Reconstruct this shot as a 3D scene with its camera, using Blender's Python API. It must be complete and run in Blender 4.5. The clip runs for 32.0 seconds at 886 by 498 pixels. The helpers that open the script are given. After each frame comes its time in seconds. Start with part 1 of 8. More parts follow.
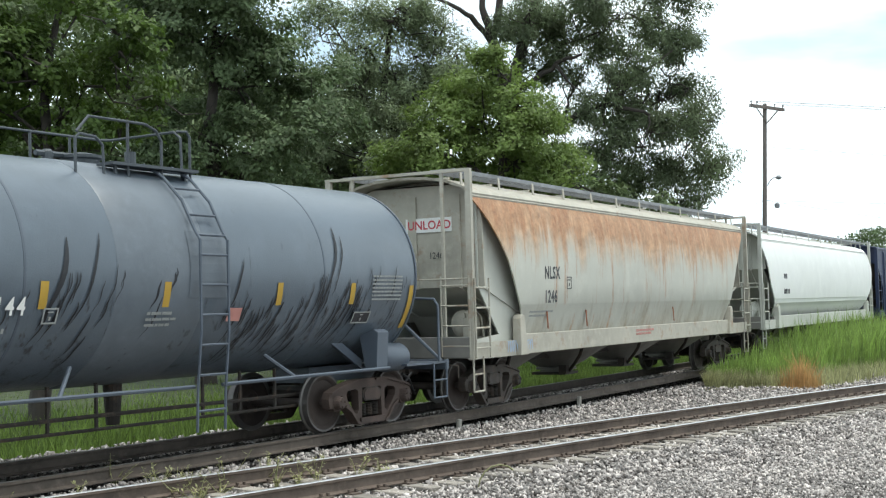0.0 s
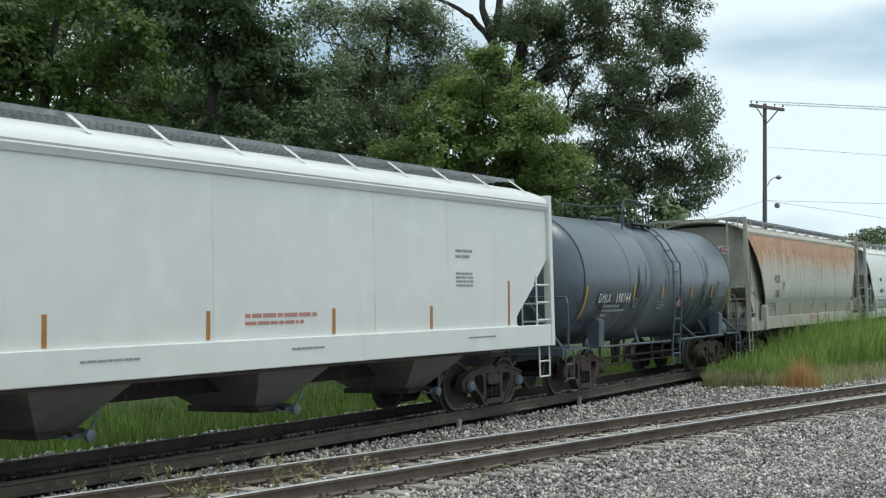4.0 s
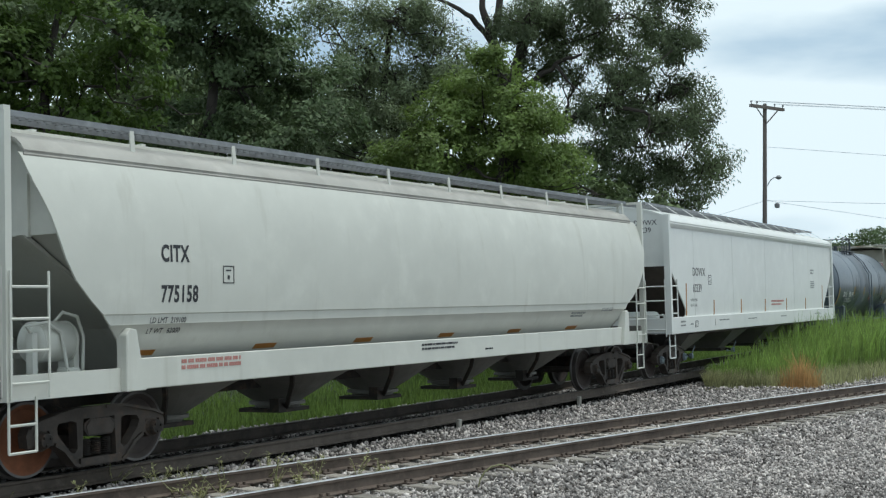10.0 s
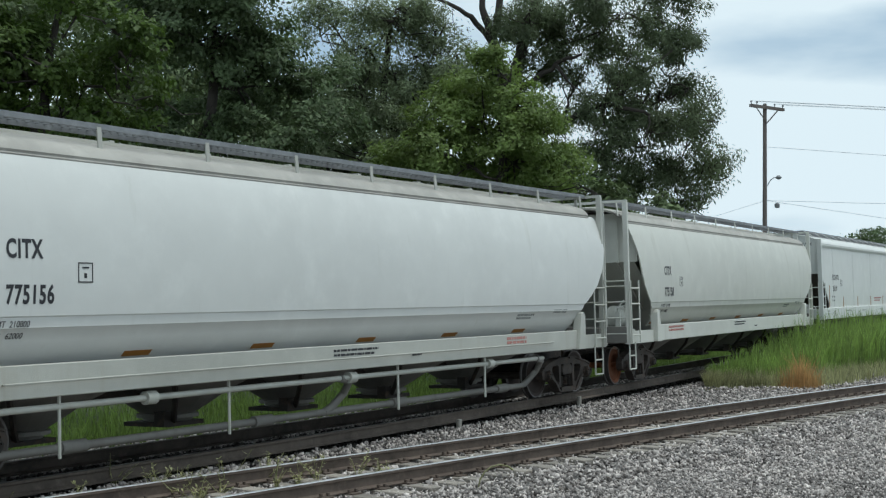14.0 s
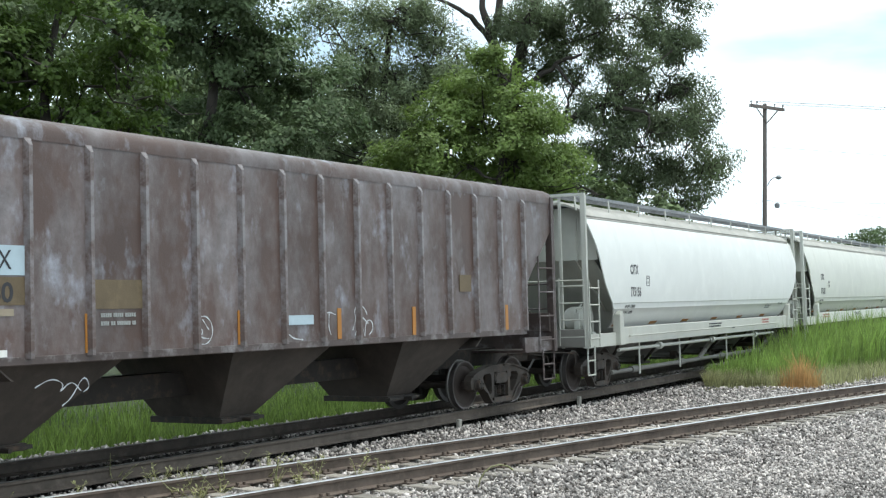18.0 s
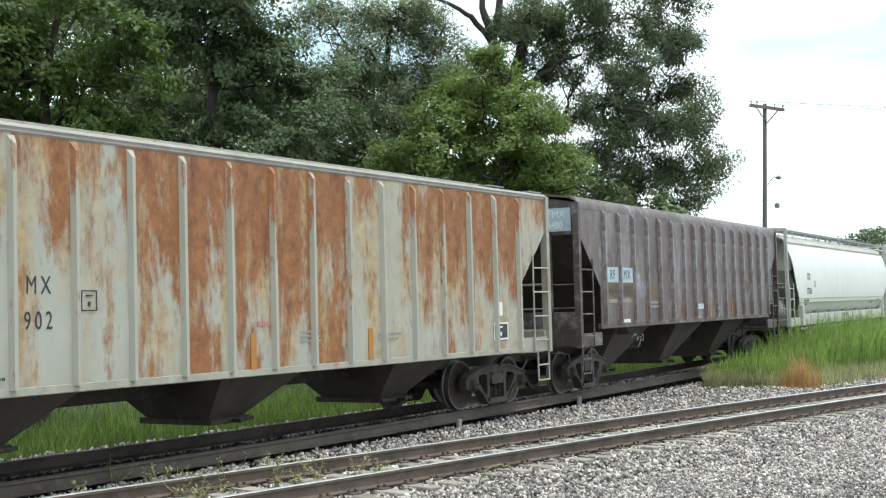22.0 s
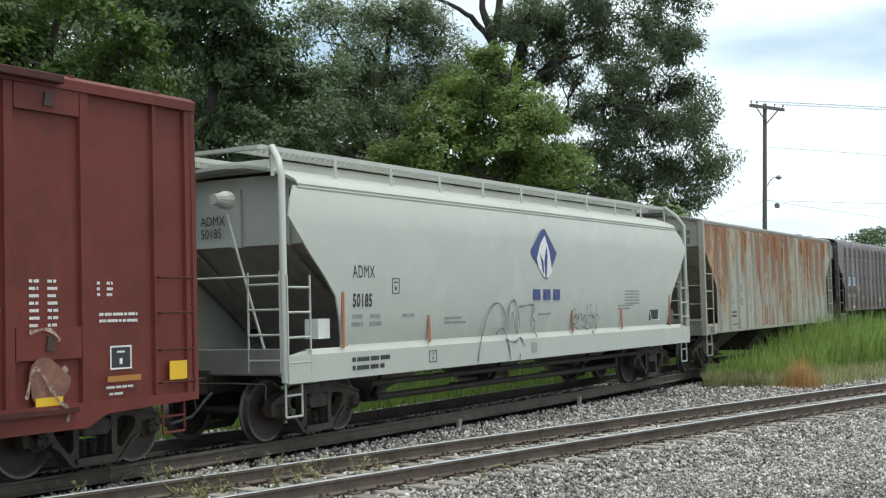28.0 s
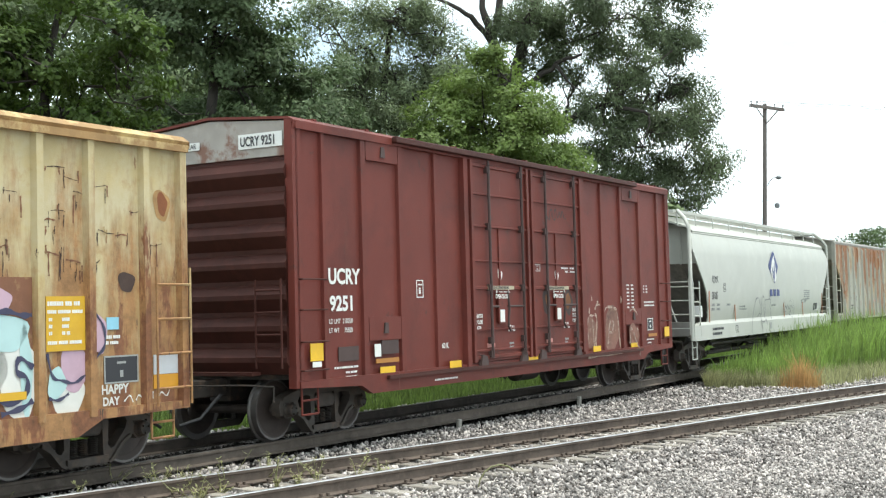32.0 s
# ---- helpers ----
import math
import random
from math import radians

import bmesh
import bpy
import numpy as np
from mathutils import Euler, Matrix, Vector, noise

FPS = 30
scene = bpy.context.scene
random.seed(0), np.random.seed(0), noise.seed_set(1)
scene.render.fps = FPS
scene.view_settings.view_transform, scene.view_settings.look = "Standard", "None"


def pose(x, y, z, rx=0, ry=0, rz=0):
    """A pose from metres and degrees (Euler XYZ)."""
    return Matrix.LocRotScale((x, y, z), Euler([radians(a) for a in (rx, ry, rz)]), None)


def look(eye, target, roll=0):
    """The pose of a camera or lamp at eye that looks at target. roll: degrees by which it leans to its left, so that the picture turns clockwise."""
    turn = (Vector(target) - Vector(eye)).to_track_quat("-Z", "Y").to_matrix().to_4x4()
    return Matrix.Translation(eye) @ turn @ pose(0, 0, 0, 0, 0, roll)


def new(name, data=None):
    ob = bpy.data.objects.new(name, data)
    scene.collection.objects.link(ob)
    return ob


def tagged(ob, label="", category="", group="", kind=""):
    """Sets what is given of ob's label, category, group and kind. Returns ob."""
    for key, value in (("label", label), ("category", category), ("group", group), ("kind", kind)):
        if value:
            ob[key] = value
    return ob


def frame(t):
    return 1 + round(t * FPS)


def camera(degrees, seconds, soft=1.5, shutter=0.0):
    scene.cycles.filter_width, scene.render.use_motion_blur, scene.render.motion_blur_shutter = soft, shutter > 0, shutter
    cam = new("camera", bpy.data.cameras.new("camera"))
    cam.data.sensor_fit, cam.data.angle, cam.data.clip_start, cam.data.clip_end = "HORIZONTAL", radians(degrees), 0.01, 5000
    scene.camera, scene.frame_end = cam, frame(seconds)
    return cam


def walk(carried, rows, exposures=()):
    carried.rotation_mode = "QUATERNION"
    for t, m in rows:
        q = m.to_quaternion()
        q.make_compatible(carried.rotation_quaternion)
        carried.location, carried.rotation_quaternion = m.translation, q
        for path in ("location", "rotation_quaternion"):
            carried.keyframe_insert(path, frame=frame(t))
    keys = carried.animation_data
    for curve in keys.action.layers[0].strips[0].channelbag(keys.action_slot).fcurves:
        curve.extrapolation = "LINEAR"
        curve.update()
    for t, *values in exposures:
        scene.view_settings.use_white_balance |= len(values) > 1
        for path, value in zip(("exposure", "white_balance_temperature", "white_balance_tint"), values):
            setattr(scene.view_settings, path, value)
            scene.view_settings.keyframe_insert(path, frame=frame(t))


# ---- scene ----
# World: x runs along the line, the camera stands at x=0, y=0; z=0 is the top of the train's rails.
EYE = (0.0, 0.0, 2.273)
YAW, PITCH = radians(53.28), radians(2.082)
AIM = (EYE[0] + math.sin(YAW) * math.cos(PITCH), EYE[1] + math.cos(YAW) * math.cos(PITCH), EYE[2] + math.sin(PITCH))
cam = camera(38.33, 32.0, soft=1.25)
walk(cam, [(0.0, look(EYE, AIM)), (32.0, look(EYE, AIM))],
     exposures=[(0.0, 0.31, 6630, 6), (1.0, 0.31, 6630, 6), (2.0, 0.27, 6620, 6), (3.0, -0.16, 6530, 5), (6.0, -0.4, 6350, 4), (9.0, -0.38, 6350, 4), (12.0, -0.38, 6300, 4),
                (14.0, -0.5, 6280, 4), (17.0, 0.18, 6350, 5), (18.0, 0.3, 6430, 5), (19.0, 0.42, 6480, 5), (20.0, 0.52, 6520, 5), (21.5, 0.44, 6590, 5), (23.0, 0.36, 6610, 5), (24.0, 0.33, 6610, 5),
                (25.5, 0.0, 6560, 5), (28.0, -0.05, 6560, 5), (29.0, 0.24, 6640, 5), (30.0, 0.34, 6660, 5), (31.0, 0.46, 6670, 5), (32.0, 0.6, 6720, 5)])

# ---- light ----
world = bpy.data.worlds.new("sky")
scene.world = world
world.use_nodes = True
SUN_EL, SUN_AZ = radians(76), radians(163)


def build_sky():
    nt = world.node_tree
    nt.nodes.clear()
    N, L = nt.nodes.new, nt.links.new
    out, bg = N("ShaderNodeOutputWorld"), N("ShaderNodeBackground")
    sky = N("ShaderNodeTexSky")
    sky.sky_type, sky.sun_disc = "NISHITA", False
    sky.sun_elevation, sky.sun_rotation = SUN_EL, SUN_AZ
    sky.air_density, sky.dust_density = 1.0, 1.5
    tc, mp, nz = N("ShaderNodeTexCoord"), N("ShaderNodeMapping"), N("ShaderNodeTexNoise")
    mp.inputs["Scale"].default_value = (1.6, 1.6, 5.5)
    mp.inputs["Location"].default_value = (3.1, 0.4, 0.55)
    nz.inputs["Scale"].default_value, nz.inputs["Detail"].default_value = 1.5, 6.0
    nz.inputs["Roughness"].default_value = 0.52
    ramp = N("ShaderNodeValToRGB")
    ramp.color_ramp.elements[0].position, ramp.color_ramp.elements[1].position = 0.38, 0.56
    # a grey-blue sheet of cloud over the sky, and brighter heaps in it
    sheet, heaps = N("ShaderNodeMix"), N("ShaderNodeMix")
    sheet.data_type = heaps.data_type = "RGBA"
    sheet.inputs["Factor"].default_value = 0.8
    sheet.inputs["B"].default_value = (5.4, 7.1, 8.8, 1)
    heaps.inputs["B"].default_value = (9.1, 10.2, 11.0, 1)
    L(tc.outputs["Generated"], mp.inputs["Vector"])
    L(mp.outputs["Vector"], nz.inputs["Vector"])
    # the cloud thins to grey-blue in a low layer
    sep, off, mag, low, add = N("ShaderNodeSeparateXYZ"), N("ShaderNodeMath"), N("ShaderNodeMath"), N("ShaderNodeMapRange"), N("ShaderNodeMath")
    off.operation, mag.operation = "SUBTRACT", "ABSOLUTE"
    off.inputs[1].default_value = 0.188
    low.inputs["From Min"].default_value, low.inputs["From Max"].default_value = 0.012, 0.05
    low.inputs["To Min"].default_value, low.inputs["To Max"].default_value = -0.1, 0.06
    L(tc.outputs["Generated"], sep.inputs["Vector"])
    L(sep.outputs["Z"], off.inputs[0])
    L(off.outputs["Value"], mag.inputs[0])
    L(mag.outputs["Value"], low.inputs["Value"])
    L(nz.outputs["Fac"], add.inputs[0])
    L(low.outputs["Result"], add.inputs[1])
    L(add.outputs["Value"], ramp.inputs["Fac"])
    L(ramp.outputs["Color"], heaps.inputs["Factor"])
    L(sky.outputs["Color"], sheet.inputs["A"])
    L(sheet.outputs["Result"], heaps.inputs["A"])
    L(heaps.outputs["Result"], bg.inputs["Color"])
    bg.inputs["Strength"].default_value = 0.12
    L(bg.outputs["Background"], out.inputs["Surface"])


build_sky()
sun = new("sun", bpy.data.lights.new("sun", "SUN"))
sun.data.energy, sun.data.angle, sun.data.color = 2.15, radians(24), (1.0, 0.96, 0.9)
# the sky's sun_rotation turns clockwise from +y as seen from above
SUN_DIR = Vector((math.sin(SUN_AZ) * math.cos(SUN_EL), math.cos(SUN_AZ) * math.cos(SUN_EL), math.sin(SUN_EL)))
sun.matrix_basis = look(tuple(SUN_DIR * 60), (0, 0, 0))

# ---- materials ----
def material(name, colour, rough=0.6, metal=0.0, spots=None, grain=0.08, scale=6.0, bump=0.15, bump_scale=40.0, spec=0.5,
             stretch=(1, 1, 1), streak=None, per_object=0.0, per_island=0.0, runs=None, fall=0.22, flakes=0.22):
    """colour, its variation over two scales; spots=(colour, scale, low, high): patches of a second colour; streak=(colour, low, high): runs down the walls."""
    m = bpy.data.materials.new(name)
    m.use_nodes = True
    nt = m.node_tree
    N, L = nt.nodes.new, nt.links.new
    b = nt.nodes["Principled BSDF"]
    b.inputs["Roughness"].default_value, b.inputs["Metallic"].default_value = rough, metal
    b.inputs["Specular IOR Level"].default_value = spec
    tc = N("ShaderNodeTexCoord")
    mp = N("ShaderNodeMapping")
    mp.inputs["Scale"].default_value = stretch
    L(tc.outputs["Object"], mp.inputs["Vector"])
    co = mp.outputs["Vector"]

    def noise_tex(sc, detail=5.0, vec=None, rough_n=0.6):
        n = N("ShaderNodeTexNoise")
        n.inputs["Scale"].default_value, n.inputs["Detail"].default_value = sc, detail
        n.inputs["Roughness"].default_value = rough_n
        L(vec or co, n.inputs["Vector"])
        return n.outputs["Fac"]

    def ramp(fac, lo, hi):
        r = N("ShaderNodeMapRange")
        r.inputs["From Min"].default_value, r.inputs["From Max"].default_value = lo, hi
        L(fac, r.inputs["Value"])
        return r.outputs["Result"]

    def mixed(a, bb, fac):
        x = N("ShaderNodeMix")
        x.data_type = "RGBA"
        for key, v in (("A", a), ("B", bb)):
            if isinstance(v, tuple):
                x.inputs[key].default_value = (*v, 1)
            else:
                L(v, x.inputs[key])
        L(fac, x.inputs["Factor"])
        return x.outputs["Result"]

    lo = tuple(max(0, c * (1 - 2.2 * grain)) for c in colour)
    hi = tuple(min(1, c * (1 + 1.4 * grain)) for c in colour)
    big = mixed(lo, hi, ramp(noise_tex(scale * 0.16), 0.3, 0.7))
    col = mixed(big, mixed(lo, hi, ramp(noise_tex(scale, 8), 0.25, 0.75)), ramp(noise_tex(scale * 0.5), 0.35, 0.65))
    for sp in (spots or ()):
        colour2, sc, low, high = sp
        col = mixed(col, colour2, ramp(noise_tex(sc, 9, rough_n=0.68), low, high))
    if streak:
        for colour2, sc, low, high in streak:
            mp2 = N("ShaderNodeMapping")
            mp2.inputs["Scale"].default_value = (sc, sc, sc * 0.07)
            L(tc.outputs["Object"], mp2.inputs["Vector"])
            col = mixed(col, colour2, ramp(noise_tex(1.0, 6, mp2.outputs["Vector"], 0.6), low, high))
    for colour2, sc, low, high, z0, z1, weight, vary in (runs or ()):
        # rust or dirt that runs down from z1 and thins out towards z0
        mp2 = N("ShaderNodeMapping")
        mp2.inputs["Scale"].default_value = (sc, sc, sc * fall)
        if vary:
            shift, place = N("ShaderNodeCombineXYZ"), N("ShaderNodeVectorMath")
            far = N("ShaderNodeMath")
            far.operation = "MULTIPLY"
            far.inputs[1].default_value = 37.0
            L(N("ShaderNodeObjectInfo").outputs["Random"], far.inputs[0])
            L(far.outputs["Value"], shift.inputs["X"])
            L(tc.outputs["Object"], place.inputs[0])
            L(shift.outputs["Vector"], place.inputs[1])
            L(place.outputs["Vector"], mp2.inputs["Vector"])
        else:
            L(tc.outputs["Object"], mp2.inputs["Vector"])
        sep = N("ShaderNodeSeparateXYZ")
        L(tc.outputs["Object"], sep.inputs["Vector"])
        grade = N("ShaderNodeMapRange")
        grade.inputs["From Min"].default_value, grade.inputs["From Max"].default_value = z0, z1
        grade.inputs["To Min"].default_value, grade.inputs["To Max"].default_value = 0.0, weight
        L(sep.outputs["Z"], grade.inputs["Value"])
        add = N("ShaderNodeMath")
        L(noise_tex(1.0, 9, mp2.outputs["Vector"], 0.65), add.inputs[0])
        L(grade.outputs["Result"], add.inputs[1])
        total = add.outputs["Value"]
        if vary:
            scl = N("ShaderNodeMath")
            scl.operation = "MULTIPLY"
            L(N("ShaderNodeObjectInfo").outputs["Random"], scl.inputs[0])
            scl.inputs[1].default_value = vary
            add2 = N("ShaderNodeMath")
            L(total, add2.inputs[0])
            L(scl.outputs["Value"], add2.inputs[1])
            total = add2.outputs["Value"]
        # the run itself is blotched, and its edge is broken by fine flakes
        shade = mixed(tuple(c * 0.55 for c in colour2), tuple(c * 1.3 for c in colour2), ramp(noise_tex(sc * 2.6, 9, None, 0.75), 0.32, 0.66))
        flake = N("ShaderNodeMath")
        flake.operation = "MULTIPLY_ADD"
        mp3 = N("ShaderNodeMapping")
        mp3.inputs["Scale"].default_value = (sc * 9.0, sc * 9.0, sc * 2.4)
        L(tc.outputs["Object"], mp3.inputs["Vector"])
        L(noise_tex(1.0, 6, mp3.outputs["Vector"], 0.75), flake.inputs[0])
        crisp = flakes if high - low < 0.2 else 0.04
        flake.inputs[1].default_value, flake.inputs[2].default_value = crisp, -crisp / 2
        edge = N("ShaderNodeMath")
        L(total, edge.inputs[0])
        L(flake.outputs["Value"], edge.inputs[1])
        col = mixed(col, shade, ramp(edge.outputs["Value"], low, high))
    if per_object or per_island:
        hsv = N("ShaderNodeHueSaturation")
        r = N("ShaderNodeMapRange")
        amount = per_object or per_island
        r.inputs["To Min"].default_value, r.inputs["To Max"].default_value = 1 - amount, 1 + amount
        if per_object:
            L(N("ShaderNodeObjectInfo").outputs["Random"], r.inputs["Value"])
        else:
            L(N("ShaderNodeNewGeometry").outputs["Random Per Island"], r.inputs["Value"])
        L(r.outputs["Result"], hsv.inputs["Value"])
        L(col, hsv.inputs["Color"])
        col = hsv.outputs["Color"]
    L(col, b.inputs["Base Color"])
    if bump:
        bp = N("ShaderNodeBump")
        bp.inputs["Strength"].default_value, bp.inputs["Distance"].default_value = bump, 0.02
        L(noise_tex(bump_scale, 6), bp.inputs["Height"])
        L(bp.outputs["Normal"], b.inputs["Normal"])
    return m


WHITE = material("white_paint", (0.69, 0.697, 0.67), 0.42, grain=0.05, scale=2.0, bump=0.06, streak=[((0.55, 0.55, 0.5), 3.0, 0.62, 0.9)])
CREAM = material("cream_paint", (0.46, 0.465, 0.42), 0.45, grain=0.06, scale=2.0, bump=0.06, streak=[((0.42, 0.4, 0.33), 3.0, 0.6, 0.9)])
OFFWHITE = material("off_white_paint", (0.61, 0.61, 0.555), 0.48, grain=0.06, scale=2.0, bump=0.06, streak=[((0.45, 0.44, 0.38), 3.0, 0.58, 0.9)])
GREYW = material("dusty_white_paint", (0.46, 0.46, 0.415), 0.5, grain=0.08, scale=2.0, streak=[((0.4, 0.38, 0.32), 3.0, 0.58, 0.85)])
ROOFDUST = material("dusty_roof_paint", (0.4, 0.385, 0.35), 0.6, grain=0.15, scale=2.5, spots=[((0.3, 0.28, 0.25), 1.2, 0.5, 0.75)])
# dusty white paint, greyed further to carry the shade below the sills
DUSTY_SHADE = material("dust_and_shade_grey_paint", (0.19, 0.182, 0.165), 0.7, grain=0.15, scale=3.0, streak=[((0.15, 0.135, 0.12), 4.0, 0.52, 0.8)])
BLACK = material("black_paint", (0.018, 0.018, 0.02), 0.5, grain=0.1)
RUST = material("rust", (0.22, 0.075, 0.03), 0.85, grain=0.2, spots=[((0.12, 0.05, 0.03), 5, 0.5, 0.7)])
STEEL = material("worn_dark_steel", (0.034, 0.028, 0.024), 0.7, 0.2, grain=0.25, spots=[((0.1, 0.06, 0.04), 6, 0.52, 0.75)])
TANKGREY = material("slate_grey_paint", (0.075, 0.092, 0.118), 0.42, grain=0.1, scale=1.5)
RAILTOP = material("polished_rail", (0.75, 0.75, 0.75), 0.32, 0.9, grain=0.1)
RAILSIDE = material("rusty_rail", (0.125, 0.094, 0.075), 0.8, 0.1, grain=0.25, scale=10, spots=[((0.07, 0.05, 0.04), 1.3, 0.5, 0.7)])
RAILBROWN = material("dusty_brown_rail", (0.115, 0.092, 0.076), 0.85, 0.1, grain=0.25, scale=8)
# far rail: oil and the shadow under the cars, both painted in
RAILSHADE = material("oily_shaded_rail", (0.08, 0.064, 0.053), 0.8, 0.1, grain=0.3, scale=8)
RAILDULL = material("dull_rail_head", (0.1, 0.09, 0.082), 0.5, 0.4, grain=0.2, scale=8)
BALLAST = material("ballast_stone", (0.425, 0.387, 0.365), 0.95, grain=0.35, scale=14, per_island=0.7, bump=0.3)
EARTH = material("gravel_ground", (0.21, 0.197, 0.188), 0.95, grain=0.4, scale=30, bump=0.9, bump_scale=22, spots=[((0.09, 0.085, 0.08), 16, 0.5, 0.66)])
BARK = material("bark", (0.05, 0.042, 0.036), 0.9, grain=0.3, bump=0.8, stretch=(1, 1, 0.2))
POLEWOOD = material("weathered_pole_wood", (0.15, 0.13, 0.12), 0.9, grain=0.2, stretch=(1, 1, 0.1))


def leaf_material(name, colour, vary=0.22, through_light=0.3):
    m = material(name, colour, 0.55, grain=0.3, scale=3.5, per_island=vary, bump=0, spec=0.3)
    nt = m.node_tree
    N, L = nt.nodes.new, nt.links.new
    b, out = nt.nodes["Principled BSDF"], nt.nodes["Material Output"]
    tr, mx = N("ShaderNodeBsdfTranslucent"), N("ShaderNodeMixShader")
    src = b.inputs["Base Color"].links[0].from_socket
    hsv = N("ShaderNodeHueSaturation")
    hsv.inputs["Value"].default_value, hsv.inputs["Saturation"].default_value = 1.35, 1.1
    L(src, hsv.inputs["Color"])
    L(hsv.outputs["Color"], tr.inputs["Color"])
    mx.inputs["Fac"].default_value = through_light
    L(b.outputs["BSDF"], mx.inputs[1])
    L(tr.outputs["BSDF"], mx.inputs[2])
    L(mx.outputs["Shader"], out.inputs["Surface"])
    return m


LEAF_DARK = leaf_material("dark_leaf", (0.108, 0.152, 0.073))
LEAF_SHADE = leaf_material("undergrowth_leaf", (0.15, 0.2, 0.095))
LEAF_GREY = leaf_material("grey_green_leaf", (0.115, 0.15, 0.08))
LEAF_WILLOW = leaf_material("willow_leaf", (0.18, 0.225, 0.125))
LEAF_MID = leaf_material("mid_leaf", (0.168, 0.235, 0.07), 0.22, 0.4)
LEAF_LIGHT = leaf_material("light_leaf", (0.086, 0.136, 0.032))
GRASS = leaf_material("grass_blade", (0.24, 0.335, 0.1), 0.4, 0.5)
LAWN = leaf_material("lawn_blade", (0.15, 0.215, 0.06), 0.4, 0.5)
STRAW = leaf_material("dry_straw", (0.46, 0.3, 0.145), 0.35, 0.5)
WEED = leaf_material("pale_weed", (0.36, 0.36, 0.19), 0.4)
# oil stain, taken near black to hold the train's shade as well
OILY_SHADE = material("oily_shaded_ballast", (0.022, 0.018, 0.015), 0.85, grain=0.35, scale=14, per_island=0.5, bump=0.3)
OILSOIL_SHADE = material("oily_shaded_soil", (0.018, 0.015, 0.013), 0.9, grain=0.3, scale=10, bump=0.7, bump_scale=25)
# soil colour lowered to include the trees' shade on the far verge
VERGE = material("shaded_grassy_soil", (0.045, 0.062, 0.022), 0.95, grain=0.35, scale=12, bump=0.5, bump_scale=30)
WIRE = material("dark_wire", (0.05, 0.05, 0.055), 0.6, grain=0.05, bump=0)
PALESTONE = material("pale_weathered_wood", (0.38, 0.36, 0.32), 0.9, grain=0.2)

# ---- shape helpers ----
def part(name, bm, mat, parent=None, label="", smooth=False):
    me = bpy.data.meshes.new(name)
    bmesh.ops.recalc_face_normals(bm, faces=bm.faces[:])
    bm.to_mesh(me)
    bm.free()
    if smooth:
        me.shade_smooth()
        me.set_sharp_from_angle(angle=radians(38))
    me.materials.append(mat)
    ob = new(name, me)
    if parent is not None:
        ob.parent = parent
    if label:
        tagged(ob, label)
    return ob


def box(bm, x0, x1, y0, y1, z0, z1):
    vs = [bm.verts.new((x, y, z)) for x in (x0, x1) for y in (y0, y1) for z in (z0, z1)]
    for f in ((0, 1, 3, 2), (4, 6, 7, 5), (0, 4, 5, 1), (2, 3, 7, 6), (0, 2, 6, 4), (1, 5, 7, 3)):
        bm.faces.new([vs[i] for i in f])
    return vs


def prism(bm, pts, a, b, axis="y"):
    """A flat outline, given in the two other axes, drawn out from a to b along axis."""
    def at(p, w):
        return {"y": (p[0], w, p[1]), "x": (w, p[0], p[1]), "z": (p[0], p[1], w)}[axis]
    lo, hi = [bm.verts.new(at(p, a)) for p in pts], [bm.verts.new(at(p, b)) for p in pts]
    bm.faces.new(lo[::-1])
    bm.faces.new(hi)
    for i in range(len(pts)):
        j = (i + 1) % len(pts)
        bm.faces.new((lo[i], lo[j], hi[j], hi[i]))


def rod(bm, p, q, r, n=6, r2=None):
    p, q = Vector(p), Vector(q)
    d = (q - p).normalized()
    u = d.orthogonal().normalized()
    v = d.cross(u)
    ring = [[bm.verts.new(o + (u * math.cos(2 * math.pi * i / n) + v * math.sin(2 * math.pi * i / n)) * rr) for i in range(n)] for o, rr in ((p, r), (q, r2 or r))]
    for i in range(n):
        j = (i + 1) % n
        bm.faces.new((ring[0][i], ring[0][j], ring[1][j], ring[1][i]))
    bm.faces.new(ring[0][::-1])
    bm.faces.new(ring[1])


def bent(bm, pts, r, n=6):
    """A tube through the points, mitred at its bends."""
    pts = [Vector(p) for p in pts]
    u, rings = None, []
    for i, p in enumerate(pts):
        d = ((pts[min(i + 1, len(pts) - 1)] - p).normalized() + (p - pts[max(i - 1, 0)]).normalized()).normalized()
        u = d.orthogonal().normalized() if u is None else (u - d * u.dot(d)).normalized()
        v = d.cross(u)
        rings.append([bm.verts.new(p + (u * math.cos(2 * math.pi * k / n) + v * math.sin(2 * math.pi * k / n)) * r) for k in range(n)])
    for a, b in zip(rings, rings[1:]):
        for k in range(n):
            j = (k + 1) % n
            bm.faces.new((a[k], a[j], b[j], b[k]))
    bm.faces.new(rings[0][::-1])
    bm.faces.new(rings[-1])


def lathe(bm, prof, n=24, axis="y", at=(0, 0, 0)):
    """Turns a profile of (place along the axis, radius) round the axis."""
    rings = []
    for w, r in prof:
        ring = []
        for i in range(n):
            a = 2 * math.pi * i / n
            c, s = r * math.cos(a), r * math.sin(a)
            co = {"y": (c, w, s), "x": (w, c, s), "z": (c, s, w)}[axis]
            ring.append(bm.verts.new((co[0] + at[0], co[1] + at[1], co[2] + at[2])))
        rings.append(ring)
    for a, b in zip(rings, rings[1:]):
        for i in range(n):
            j = (i + 1) % n
            bm.faces.new((a[i], a[j], b[j], b[i]))
    bm.faces.new(rings[0][::-1])
    bm.faces.new(rings[-1])


def thing(name, label, category, group="", kind="", at=None):
    ob = new(name)
    ob.empty_display_size = 0.2
    if at is not None:
        ob.matrix_basis = at
    return tagged(ob, label, category, group, kind)


